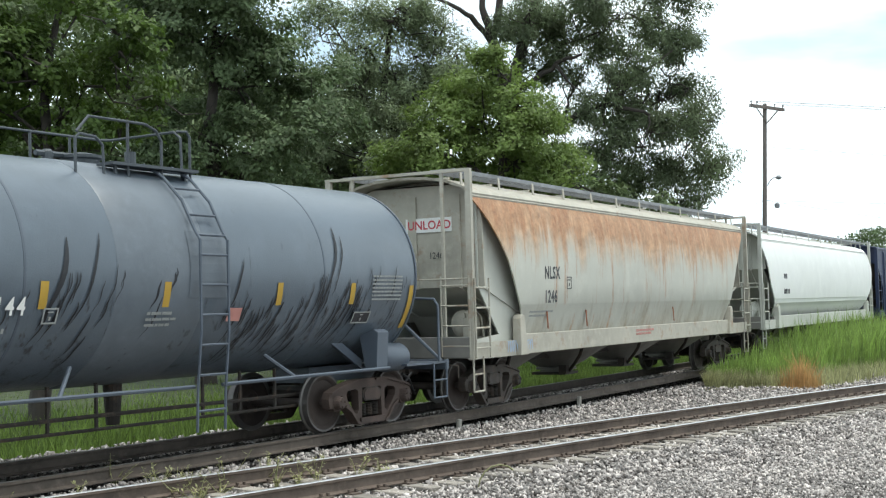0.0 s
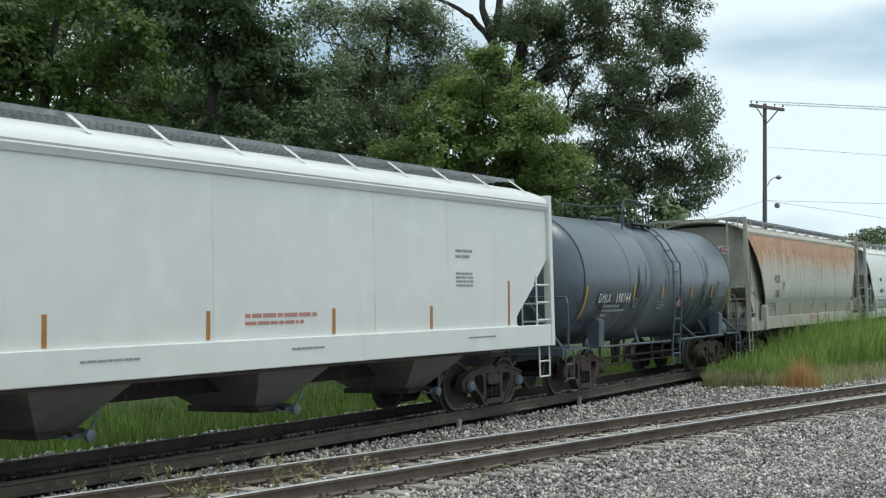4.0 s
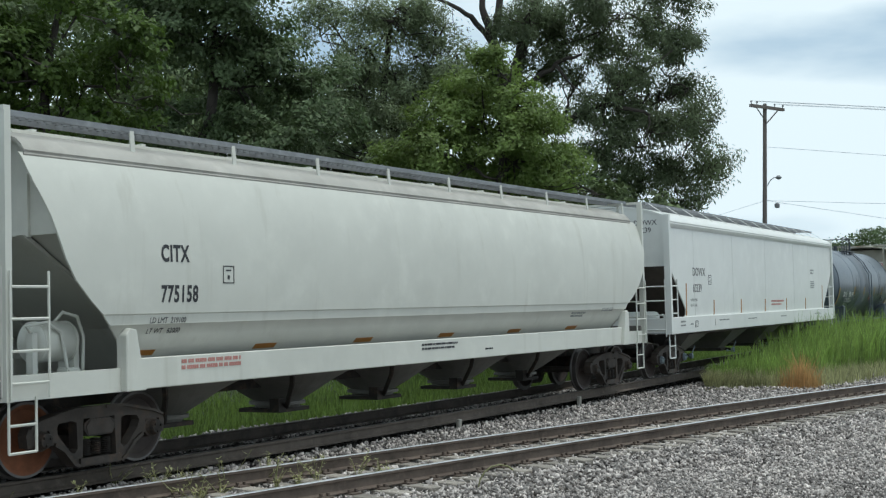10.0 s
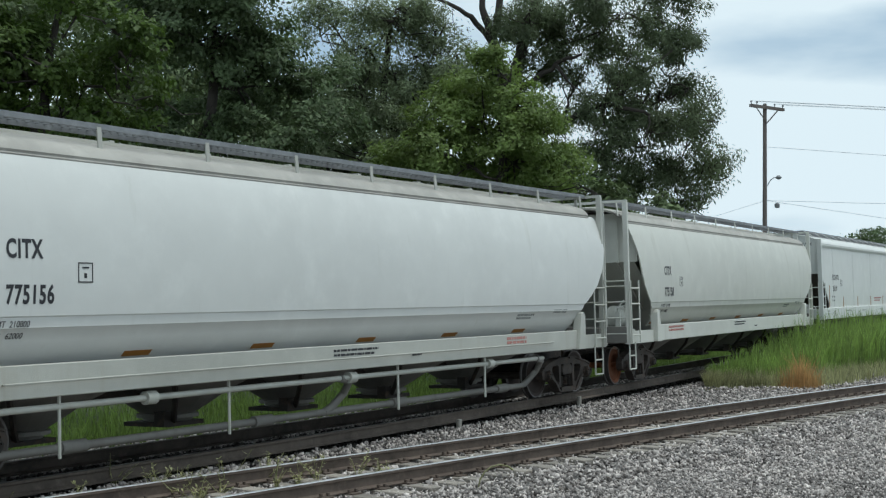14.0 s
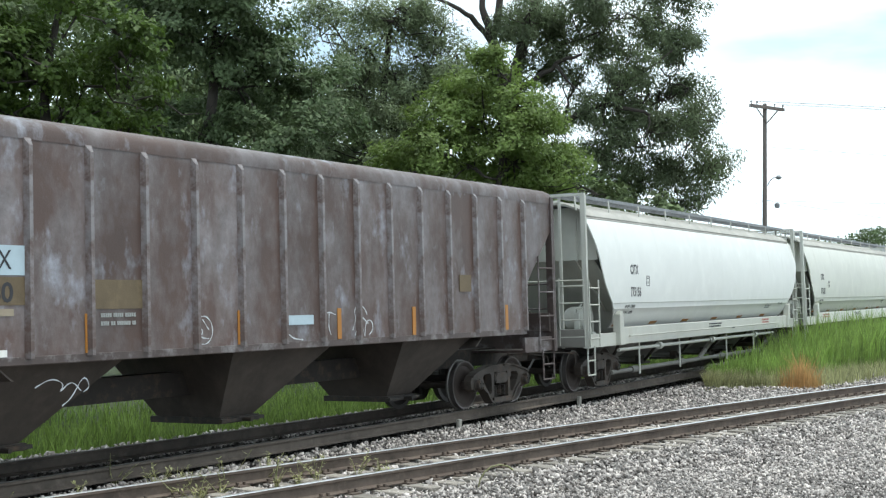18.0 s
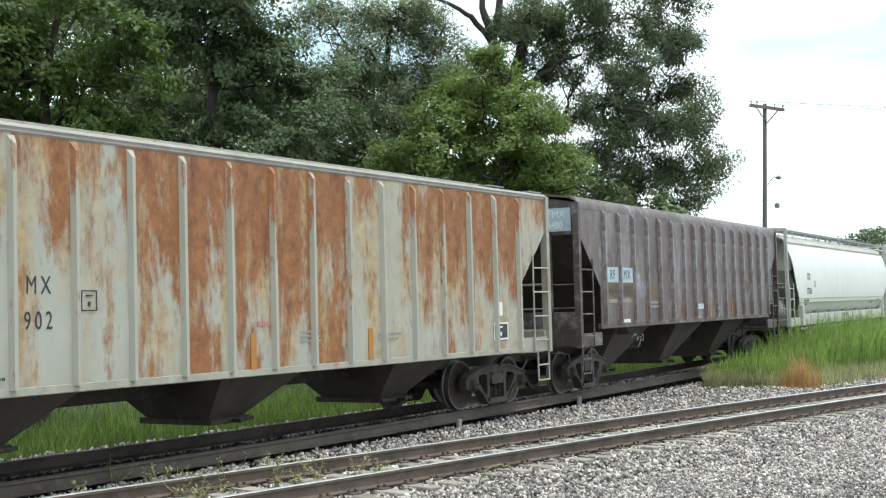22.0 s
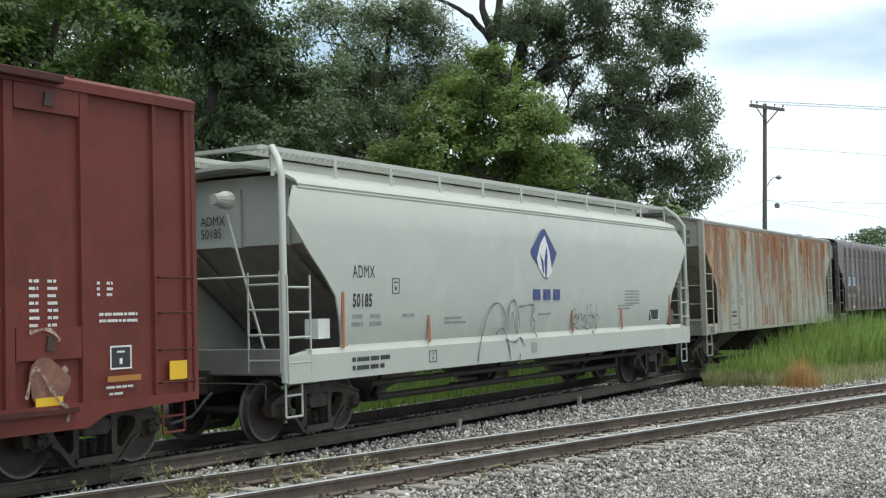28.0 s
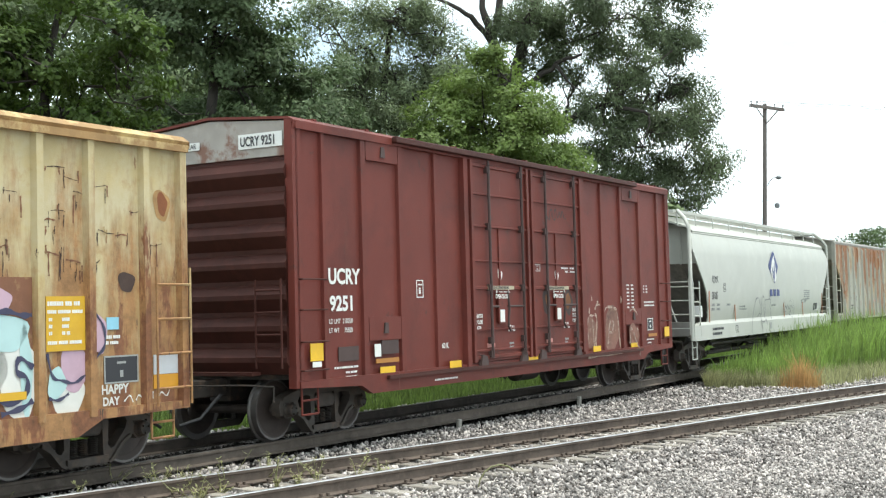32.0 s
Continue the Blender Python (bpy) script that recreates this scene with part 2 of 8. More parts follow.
# ---- the line's course ----
TRAVEL = (1.43246, -0.04983, 0.10876, -0.06520)
GRADE, LEAN = 0.00398, radians(1.62)


def heading(s):
    """The line bends left-handed, flattens where the siding leaves it, and is straight far out."""
    u = max(-14.0, min(s, 60.0))
    h = 0.00728 + 0.006552 * max(u, -2.0) - 0.000077 * max(u, -2.0) ** 2 + 0.013994 * max(0.0, 9.0 - max(u, -2.0))
    if s < -14.0:
        h *= max(0.0, 1.0 + (s + 14.0) / 24.0)
    return h


def course():
    """Places and headings along the train's line at every half metre, from 180 m behind to 350 m ahead."""
    step, table = 0.5, {0: (-0.096, 13.244, heading(0.0))}
    for way in (1, -1):
        x, y, _ = table[0]
        for i in range(1, 701 if way > 0 else 361):
            h = heading(way * (i - 0.5) * step)
            x, y = x + way * math.cos(h) * step, y + way * math.sin(h) * step
            table[way * i] = (x, y, heading(way * i * step))
    return table


COURSE = course()


def along(s):
    """The centre of the train's line at s metres: place and heading."""
    i = max(-360, min(int(math.floor(s / 0.5)), 699))
    f = s / 0.5 - i
    a, b = COURSE[i], COURSE[i + 1]
    return Vector((a[0] + (b[0] - a[0]) * f, a[1] + (b[1] - a[1]) * f, GRADE * max(-40.0, min(s, 90.0)))), a[2] + (b[2] - a[2]) * f


def siding(x):
    """The centre of the empty track at x: y and heading."""
    xx = max(min(x, 60.0), -10.0)
    d = -0.02749 - 0.001694 * xx
    return 12.57 - 0.77 - 0.02749 * xx - 0.000847 * xx * xx + d * (x - xx), math.atan(d)


def travelled(t):
    u = t / 32.0
    return 100 * (TRAVEL[0] * u + TRAVEL[1] * u * u + TRAVEL[2] * u ** 3 + TRAVEL[3] * u ** 4)

# ---- ground and tracks ----
BED = -0.24


def ground_sheet():
    bm = bmesh.new()
    xs = [-900, -300, -120, -60, -30] + [i * 1.0 for i in range(-12, 91)] + [110, 140, 200, 320, 700, 1600]
    ys = [-900, -200, -60, -20] + [i * 0.5 for i in range(-4, 61)] + [36, 45, 60, 90, 160, 400, 1600]
    rows = []
    for x in xs:
        row = []
        for y in ys:
            s = max(0.0, min(x, 70.0))
            ly = along(s)[0].y
            d = y - ly
            z = BED - 0.06
            if d > 1.6:
                z -= 0.25 * min(1, (d - 1.6) / 1.5)
            if d > 7:
                z += 0.35 * min(1, (d - 7) / 5)
            if -10 < x < 90 and -2 < y < 30:
                z += 0.05 * noise.noise(Vector((x * 0.35, y * 0.5, 0)))
            if x > 100:
                z += min(1.5, 0.004 * (x - 100))
            row.append(bm.verts.new((x, y, z)))
        rows.append(row)
    for a, b in zip(rows, rows[1:]):
        for i in range(len(ys) - 1):
            bm.faces.new((a[i], b[i], b[i + 1], a[i + 1]))
    return part("ground", bm, EARTH, smooth=True)


ground = tagged(ground_sheet(), "grey gravel and soil ground round the tracks", "ground", kind="structure")


def rail_run(name, centre, s0, s1, side, label, web, head):
    """A rail of the usual section: foot, web and rounded head."""
    prof = [(-0.075, -0.19), (0.075, -0.19), (0.075, -0.177), (0.014, -0.155), (0.01, -0.05), (0.038, -0.04), (0.038, -0.007), (0.028, 0.0),
            (-0.028, 0.0), (-0.038, -0.007), (-0.038, -0.04), (-0.01, -0.05), (-0.014, -0.155), (-0.075, -0.177)]
    bm = bmesh.new()
    rings = []
    s = s0
    while s <= s1 + 1e-6:
        c, h = centre(s)
        n = Vector((math.sin(h), -math.cos(h), 0))
        rings.append([bm.verts.new(c + n * (side * 0.753 + u) + Vector((0, 0, w))) for u, w in prof])
        s += 1.0
    k = len(prof)
    for a, b in zip(rings, rings[1:]):
        for i in range(k):
            j = (i + 1) % k
            f = bm.faces.new((a[i], a[j], b[j], b[i]))
            f.material_index = 1 if i in (6, 7, 8) else 0
    bm.faces.new(rings[0])
    bm.faces.new(rings[-1][::-1])
    ob = part(name, bm, web)
    ob.data.materials.append(head)
    return tagged(ob, label, "rail", kind="structure")


def main_centre(s):
    return along(s)


def side_centre(x):
    y, h = siding(x)
    return Vector((x, y, 0.0)), h


for sd in (1, -1):
    rail_run("rail", main_centre, -40, 110, sd, "dark worn steel rail under the train", RAILBROWN if sd > 0 else RAILSHADE, RAILDULL)
    rail_run("rail", side_centre, 0, 110, sd, "rusty steel rail with a polished head", RAILSIDE, RAILTOP)


def ties(centre, s0, s1, pitch, wood=None):
    bm = bmesh.new()
    box(bm, -0.115, 0.115, -1.3, 1.3, -0.4, -0.208)
    bmesh.ops.bevel(bm, geom=bm.edges[:], offset=0.012, segments=1, affect="EDGES")
    me = bpy.data.meshes.new("tie")
    bm.to_mesh(me)
    bm.free()
    me.materials.append(wood or TIEWOOD)
    pb = bmesh.new()
    for y in (-0.753, 0.753):
        box(pb, -0.09, 0.09, y - 0.17, y + 0.17, -0.212, -0.189)
        for dx in (-0.06, 0.06):
            for dy in (-0.085, 0.085):
                box(pb, dx - 0.012, dx + 0.012, y + dy - 0.02, y + dy + 0.02, -0.195, -0.15)
    plate = bpy.data.meshes.new("tie_plate")
    pb.to_mesh(plate)
    pb.free()
    plate.materials.append(RAILSIDE)
    n = int((s1 - s0) / pitch)
    for i in range(n):
        s = s0 + i * pitch
        c, h = centre(s)
        ob = new("railway_tie", me)
        ob.matrix_basis = Matrix.Translation(c + Vector((0, 0, random.uniform(-0.012, 0.008)))) @ pose(0, 0, 0, 0, 0, math.degrees(h) + random.uniform(-1.2, 1.2))
        tagged(ob, "weathered grey wooden railway tie in ballast", "railway tie", "ties under the rails", "structure")
        pl = new("tie_plate", plate)
        pl.parent = ob


TIEWOOD = material("weathered_tie_wood", (0.3, 0.27, 0.235), 0.9, grain=0.25, stretch=(1, 0.15, 1), scale=20, per_object=0.3, bump=0.6)
ties(side_centre, 6.0, 62.0, 0.52)


def stones(name, count, where, size, label, seed, mat):
    """Broken stones as one object: small uneven solids."""
    rng = np.random.default_rng(seed)
    # a rough octahedron-like solid
    oct_v = np.array([(1, 0, 0), (-1, 0, 0), (0, 1, 0), (0, -1, 0), (0, 0, 1), (0, 0, -1), (.72, .72, .3), (-.7, .65, .35)], float)
    oct_f = [(0, 6, 4), (6, 2, 4), (2, 7, 4), (7, 1, 4), (1, 3, 4), (3, 0, 4), (6, 0, 5), (2, 6, 5), (7, 2, 5), (1, 7, 5), (3, 1, 5), (0, 3, 5)]
    pts = where(rng, count)
    n = len(pts)
    k = len(oct_v)
    v = oct_v[None] * rng.uniform(0.5, 1.35, (n, k, 1))
    sc = size * rng.lognormal(0, 0.3, (n, 1, 1)) * np.stack([rng.uniform(0.8, 1.25, n), rng.uniform(0.7, 1.1, n), rng.uniform(0.55, 0.9, n)], -1)[:, None, :]
    v = v * sc
    q = rng.normal(size=(n, 4))
    q /= np.linalg.norm(q, axis=1, keepdims=True)
    w, x, y, z = q.T
    R = np.stack([1 - 2 * (y * y + z * z), 2 * (x * y - z * w), 2 * (x * z + y * w), 2 * (x * y + z * w), 1 - 2 * (x * x + z * z), 2 * (y * z - x * w),
                  2 * (x * z - y * w), 2 * (y * z + x * w), 1 - 2 * (x * x + y * y)], -1).reshape(n, 3, 3)
    v = np.einsum("nij,nkj->nki", R, v) + pts[:, None, :]
    f = (np.array(oct_f)[None] + (np.arange(n) * k)[:, None, None]).reshape(-1, 3)
    me = quick_mesh(name, v.reshape(-1, 3), f)
    me.materials.append(mat)
    ob = new(name, me)
    return tagged(ob, label, "gravel", kind="stuff")


def quick_mesh(name, v, f):
    me = bpy.data.meshes.new(name)
    k = f.shape[1]
    me.vertices.add(len(v))
    me.vertices.foreach_set("co", np.ascontiguousarray(v, np.float32).ravel())
    me.loops.add(f.size)
    me.loops.foreach_set("vertex_index", np.ascontiguousarray(f, np.int32).ravel())
    me.polygons.add(len(f))
    me.polygons.foreach_set("loop_start", np.arange(0, f.size, k, dtype=np.int32))
    me.update(calc_edges=True)
    return me


MAIN_X = np.arange(0, 101.0)
MAIN_Y = np.array([along(float(a))[0].y for a in MAIN_X])


def side_y(x):
    xx = np.clip(x, -10, 60)
    return 12.57 - 0.77 - 0.02749 * xx - 0.000847 * xx * xx + (-0.02749 - 0.001694 * xx) * (x - xx)


def bed_stones(rng, n):
    """Between, beside and inside the two tracks."""
    x = 5 + 50 * rng.random(n) ** 1.35
    lo = side_y(x) - 2.6
    hi = np.interp(x, MAIN_X, MAIN_Y) + 2.6
    y = lo + (hi - lo) * rng.random(n)
    off = np.abs(y - np.interp(x, MAIN_X, MAIN_Y))
    keep = off > 0.86
    x, y, off = x[keep], y[keep], off[keep]
    n = len(x)
    z = np.full(n, BED + 0.015) + rng.uniform(-0.02, 0.03, n)
    on_tie = (np.abs(y - side_y(x)) < 1.5)
    z = z - 0.026 * on_tie + 0.03 * np.clip((2.2 - off) / 0.8, 0, 1)
    return np.stack([x, y, z], -1)


def front_stones(rng, n):
    x = 8 + 34 * rng.random(n) ** 1.2
    y = side_y(x) - 2.2 - 8.5 * rng.random(n) ** 1.15
    keep = y > 0.24 * x - 1
    x, y = x[keep], y[keep]
    return np.stack([x, y, BED - 0.04 + rng.uniform(-0.015, 0.03, len(x))], -1)


def line_stones(rng, n):
    x = 3 + 52 * rng.random(n) ** 1.3
    return np.stack([x, np.interp(x, MAIN_X, MAIN_Y) + rng.uniform(-0.7, 0.95, n), BED + 0.02 + rng.uniform(-0.02, 0.02, n)], -1)


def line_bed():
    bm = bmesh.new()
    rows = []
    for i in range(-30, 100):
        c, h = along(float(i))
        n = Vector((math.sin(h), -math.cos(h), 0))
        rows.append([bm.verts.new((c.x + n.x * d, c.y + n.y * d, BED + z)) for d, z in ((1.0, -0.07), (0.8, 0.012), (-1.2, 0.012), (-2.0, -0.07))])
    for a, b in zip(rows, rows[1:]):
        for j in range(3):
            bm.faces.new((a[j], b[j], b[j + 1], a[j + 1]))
    return tagged(part("track_bed", bm, OILSOIL_SHADE), "oil-stained bed under the train's track, darkened further for shade", "track bed", kind="structure")


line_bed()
stones("track_ballast", 15000, line_stones, 0.034, "oil-stained ballast between the train's rails, with shade in its colour", 5, OILY_SHADE)
stones("ballast", 78000, bed_stones, 0.03, "grey crushed-stone ballast round the ties", 3, BALLAST)
stones("gravel", 115000, front_stones, 0.0235, "loose pale grey gravel beside the track", 4, BALLAST)

# ---- trees, shrubs and grass ----
def leaf_mesh(name, centres, spread, per, size, seed, droop=0.0, out=None):
    """Sprays of pointed leaves round each centre; the leaves lie open to the sky and outwards."""
    rng = np.random.default_rng(seed)
    n = len(centres)
    off = np.clip(rng.normal(size=(n, per, 3)), -1.6, 1.6) * (np.asarray(spread).reshape(-1, 1, 1) * 0.55)
    off[..., 2] *= 0.65 + 1.1 * droop
    c = (centres[:, None, :] + off).reshape(-1, 3)
    m = len(c)
    nrm = rng.normal(size=(m, 3)) * 0.5 + np.array([0, 0, 0.5])
    if out is not None:
        nrm += np.repeat(out, per, 0) * 1.0
    nrm /= np.linalg.norm(nrm, axis=1, keepdims=True)
    a = rng.normal(size=(m, 3)) + np.array([0, 0, -0.4 - 2.2 * droop])
    a -= nrm * (a * nrm).sum(1, keepdims=True)
    a /= np.linalg.norm(a, axis=1, keepdims=True)
    b = np.cross(nrm, a)
    ln = size * rng.uniform(0.65, 1.35, (m, 1))
    wd = ln * rng.uniform(0.42, 0.6, (m, 1)) * (0.62 if droop else 1.0)
    v = np.stack([c, c + a * ln * 0.45 + b * wd * 0.5 + nrm * ln * 0.06, c + a * ln, c + a * ln * 0.45 - b * wd * 0.5 + nrm * ln * 0.06], 1)
    f = np.arange(m * 4).reshape(m, 4)
    return quick_mesh(name, v.reshape(-1, 3), f)


def limb(bm, p, q, r0, r1, rng, segs=5, wobble=0.25, n=7):
    p, q = Vector(p), Vector(q)
    pts = [p.lerp(q, i / segs) + Vector(rng.normal(size=3)) * (wobble * (0 < i < segs)) for i in range(segs + 1)]
    d = (q - p).normalized()
    u = d.orthogonal().normalized()
    v = d.cross(u)
    rings = []
    for i, o in enumerate(pts):
        r = r0 + (r1 - r0) * i / segs
        rings.append([bm.verts.new(o + (u * math.cos(2 * math.pi * k / n) + v * math.sin(2 * math.pi * k / n)) * r) for k in range(n)])
    for a, b in zip(rings, rings[1:]):
        for k in range(n):
            j = (k + 1) % n
            bm.faces.new((a[k], a[j], b[j], b[k]))
    bm.faces.new(rings[0])
    bm.faces.new(rings[-1])
    return pts


def tree(base, lobes, mat, label, seed, leaf=0.14, sprays=70, per=42, spread=0.42, trunk=0.28, fork=3.0, droop=0.0, name="tree", group="trees behind the line", lean=0.55, limbs=()):
    """lobes: (x, y, z, radius) of the crown's masses. Limbs leave the trunk below each of them; every lobe is a shell of leafy sprays."""
    rng = np.random.default_rng(seed)
    root = thing(name, label, name, group, at=Matrix.Translation(base))
    lob = np.array(lobes, float)
    top = Vector((lean * (float(lob[:, 0].mean()) - base[0]), lean * (float(lob[:, 1].mean()) - base[1]), float(lob[:, 2].max()) - base[2] - 0.4))
    bm = bmesh.new()
    stem = limb(bm, Vector((0, 0, -0.4)), top, trunk * 1.2, trunk * 0.3, rng, 9, 0.16, 10)
    # each mass hangs on the nearest limb that already stands
    joints = [(p, trunk * (0.65 - 0.045 * i)) for i, p in enumerate(stem) if p.z > fork]
    for x, y, z, r in sorted(lobes, key=lambda q: math.hypot(q[0] - base[0], q[1] - base[1]) + 0.3 * q[2]):
        e = Vector((x - base[0], y - base[1], z - base[2]))
        start, thick = min(joints, key=lambda j: (j[0] - e).length + 1.2 * max(0.0, j[0].z - e.z + 0.6))
        tip = max(0.03, thick * 0.45)
        pts = limb(bm, start, e, thick * 0.8, tip, rng, 6, 0.2, 6)
        joints += [(pts[3], (thick * 0.8 + tip) / 2), (e, tip)]
        for _ in range(5):
            s = pts[int(rng.integers(2, 6))]
            limb(bm, s, e + Vector(rng.normal(size=3)) * (r * 0.6), 0.035, 0.008, rng, 4, 0.12, 5)
    for r0, r1, *stops in limbs:
        pts = [Vector(p) - Vector(base) for p in stops]
        for i, (p, q) in enumerate(zip(pts, pts[1:])):
            f0, f1 = i / (len(pts) - 1), (i + 1) / (len(pts) - 1)
            limb(bm, p, q, r0 + (r1 - r0) * f0, r0 + (r1 - r0) * f1, rng, 3, 0.05, 7)
    part("trunk", bm, BARK, root, "dark bark trunk and limbs", smooth=True)
    cs, sp, od = [], [], []
    for x, y, z, r in lobes:
        # boughs on the shell of each mass, each a flat dome of sprays with a hollow, shaded underside
        boughs = max(6, int(8 * r))
        d = rng.normal(size=(boughs, 3))
        d /= np.linalg.norm(d, axis=1, keepdims=True)
        d *= np.array([1, 1, 0.85])
        bc = d * (r * (0.4 + 0.5 * rng.random((boughs, 1)) ** 0.6))
        br = r * 0.42 * rng.uniform(0.65, 1.5, boughs)
        k = max(3, int(sprays * r * r / 0.18 * 0.24 / boughs))
        o = rng.normal(size=(boughs, k, 3))
        o /= np.linalg.norm(o, axis=2, keepdims=True)
        o[..., 2] = np.where((o[..., 2] < -0.1) & (rng.random((boughs, k)) < 0.75), -o[..., 2], o[..., 2])
        o *= (0.35 + 0.65 * rng.random((boughs, k, 1)) ** 0.5) * br[:, None, None]
        o[..., 2] *= 0.62
        cs.append((bc[:, None] + o).reshape(-1, 3) + np.array([x - base[0], y - base[1], z - base[2]]))
        w = (o / br[:, None, None] + 0.4 * d[:, None]).reshape(-1, 3)
        od.append(w / np.maximum(np.linalg.norm(w, axis=1, keepdims=True), 1e-6))
        sp.append(np.full(boughs * k, spread) * rng.uniform(0.6, 1.2, boughs * k))
    me = leaf_mesh("crown", np.concatenate(cs), np.concatenate(sp), per, leaf, seed + 1, droop, np.concatenate(od))
    me.materials.append(mat)
    ob = new("crown", me)
    ob.parent = root
    return root


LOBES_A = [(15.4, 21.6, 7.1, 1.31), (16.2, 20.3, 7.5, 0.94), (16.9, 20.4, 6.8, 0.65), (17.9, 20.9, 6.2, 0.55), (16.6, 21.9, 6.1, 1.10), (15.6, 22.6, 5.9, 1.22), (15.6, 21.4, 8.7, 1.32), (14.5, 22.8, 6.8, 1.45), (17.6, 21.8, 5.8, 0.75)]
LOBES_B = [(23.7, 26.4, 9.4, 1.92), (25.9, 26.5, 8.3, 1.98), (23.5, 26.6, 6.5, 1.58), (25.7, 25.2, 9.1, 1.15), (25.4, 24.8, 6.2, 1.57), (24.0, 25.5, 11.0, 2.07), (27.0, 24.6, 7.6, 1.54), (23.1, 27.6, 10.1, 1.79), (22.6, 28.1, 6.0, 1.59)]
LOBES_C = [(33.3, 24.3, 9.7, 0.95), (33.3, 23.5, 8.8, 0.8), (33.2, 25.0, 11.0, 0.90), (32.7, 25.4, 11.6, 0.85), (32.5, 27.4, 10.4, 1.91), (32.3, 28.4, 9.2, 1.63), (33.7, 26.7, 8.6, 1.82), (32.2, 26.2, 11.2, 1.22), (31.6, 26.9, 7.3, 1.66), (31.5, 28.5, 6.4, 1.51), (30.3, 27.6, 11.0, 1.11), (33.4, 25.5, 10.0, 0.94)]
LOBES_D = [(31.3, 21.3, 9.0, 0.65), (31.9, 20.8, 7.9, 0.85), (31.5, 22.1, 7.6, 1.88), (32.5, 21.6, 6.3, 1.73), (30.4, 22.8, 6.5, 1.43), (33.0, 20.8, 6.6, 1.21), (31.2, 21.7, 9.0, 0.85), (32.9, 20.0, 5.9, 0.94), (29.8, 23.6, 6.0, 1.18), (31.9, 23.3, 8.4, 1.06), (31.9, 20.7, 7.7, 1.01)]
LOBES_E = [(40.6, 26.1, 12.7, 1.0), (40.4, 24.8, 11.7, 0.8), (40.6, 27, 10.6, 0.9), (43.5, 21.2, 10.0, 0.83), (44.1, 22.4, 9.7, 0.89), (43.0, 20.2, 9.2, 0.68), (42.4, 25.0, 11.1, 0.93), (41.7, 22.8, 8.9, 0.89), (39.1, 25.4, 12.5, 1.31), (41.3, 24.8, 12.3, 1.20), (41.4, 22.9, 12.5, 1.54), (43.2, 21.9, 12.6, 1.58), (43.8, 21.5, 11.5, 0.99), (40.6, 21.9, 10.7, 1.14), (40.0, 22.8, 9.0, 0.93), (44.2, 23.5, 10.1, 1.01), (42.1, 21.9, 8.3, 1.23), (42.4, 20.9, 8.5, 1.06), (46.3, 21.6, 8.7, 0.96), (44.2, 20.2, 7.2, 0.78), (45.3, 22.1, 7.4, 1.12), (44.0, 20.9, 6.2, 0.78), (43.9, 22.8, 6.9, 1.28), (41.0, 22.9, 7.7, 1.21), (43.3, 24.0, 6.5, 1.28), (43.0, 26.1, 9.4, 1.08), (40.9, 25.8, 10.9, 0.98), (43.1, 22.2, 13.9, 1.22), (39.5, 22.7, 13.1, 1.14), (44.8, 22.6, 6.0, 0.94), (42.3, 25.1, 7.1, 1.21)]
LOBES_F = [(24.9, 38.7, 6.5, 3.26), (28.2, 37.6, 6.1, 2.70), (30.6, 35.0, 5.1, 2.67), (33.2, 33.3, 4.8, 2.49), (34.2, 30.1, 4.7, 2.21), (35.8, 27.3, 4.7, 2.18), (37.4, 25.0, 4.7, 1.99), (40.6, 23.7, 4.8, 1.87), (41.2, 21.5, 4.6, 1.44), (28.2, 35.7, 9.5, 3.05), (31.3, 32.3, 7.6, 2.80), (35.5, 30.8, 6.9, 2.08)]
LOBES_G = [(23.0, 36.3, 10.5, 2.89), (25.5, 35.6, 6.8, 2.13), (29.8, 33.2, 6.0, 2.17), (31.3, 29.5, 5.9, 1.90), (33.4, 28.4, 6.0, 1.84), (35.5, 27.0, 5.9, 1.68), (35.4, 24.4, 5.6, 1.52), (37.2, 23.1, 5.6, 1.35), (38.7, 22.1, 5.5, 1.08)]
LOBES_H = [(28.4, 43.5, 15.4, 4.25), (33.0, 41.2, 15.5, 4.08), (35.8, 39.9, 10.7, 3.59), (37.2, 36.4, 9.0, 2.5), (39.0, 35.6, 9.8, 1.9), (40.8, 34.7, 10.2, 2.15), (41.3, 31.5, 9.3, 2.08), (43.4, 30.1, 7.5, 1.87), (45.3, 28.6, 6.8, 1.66)]
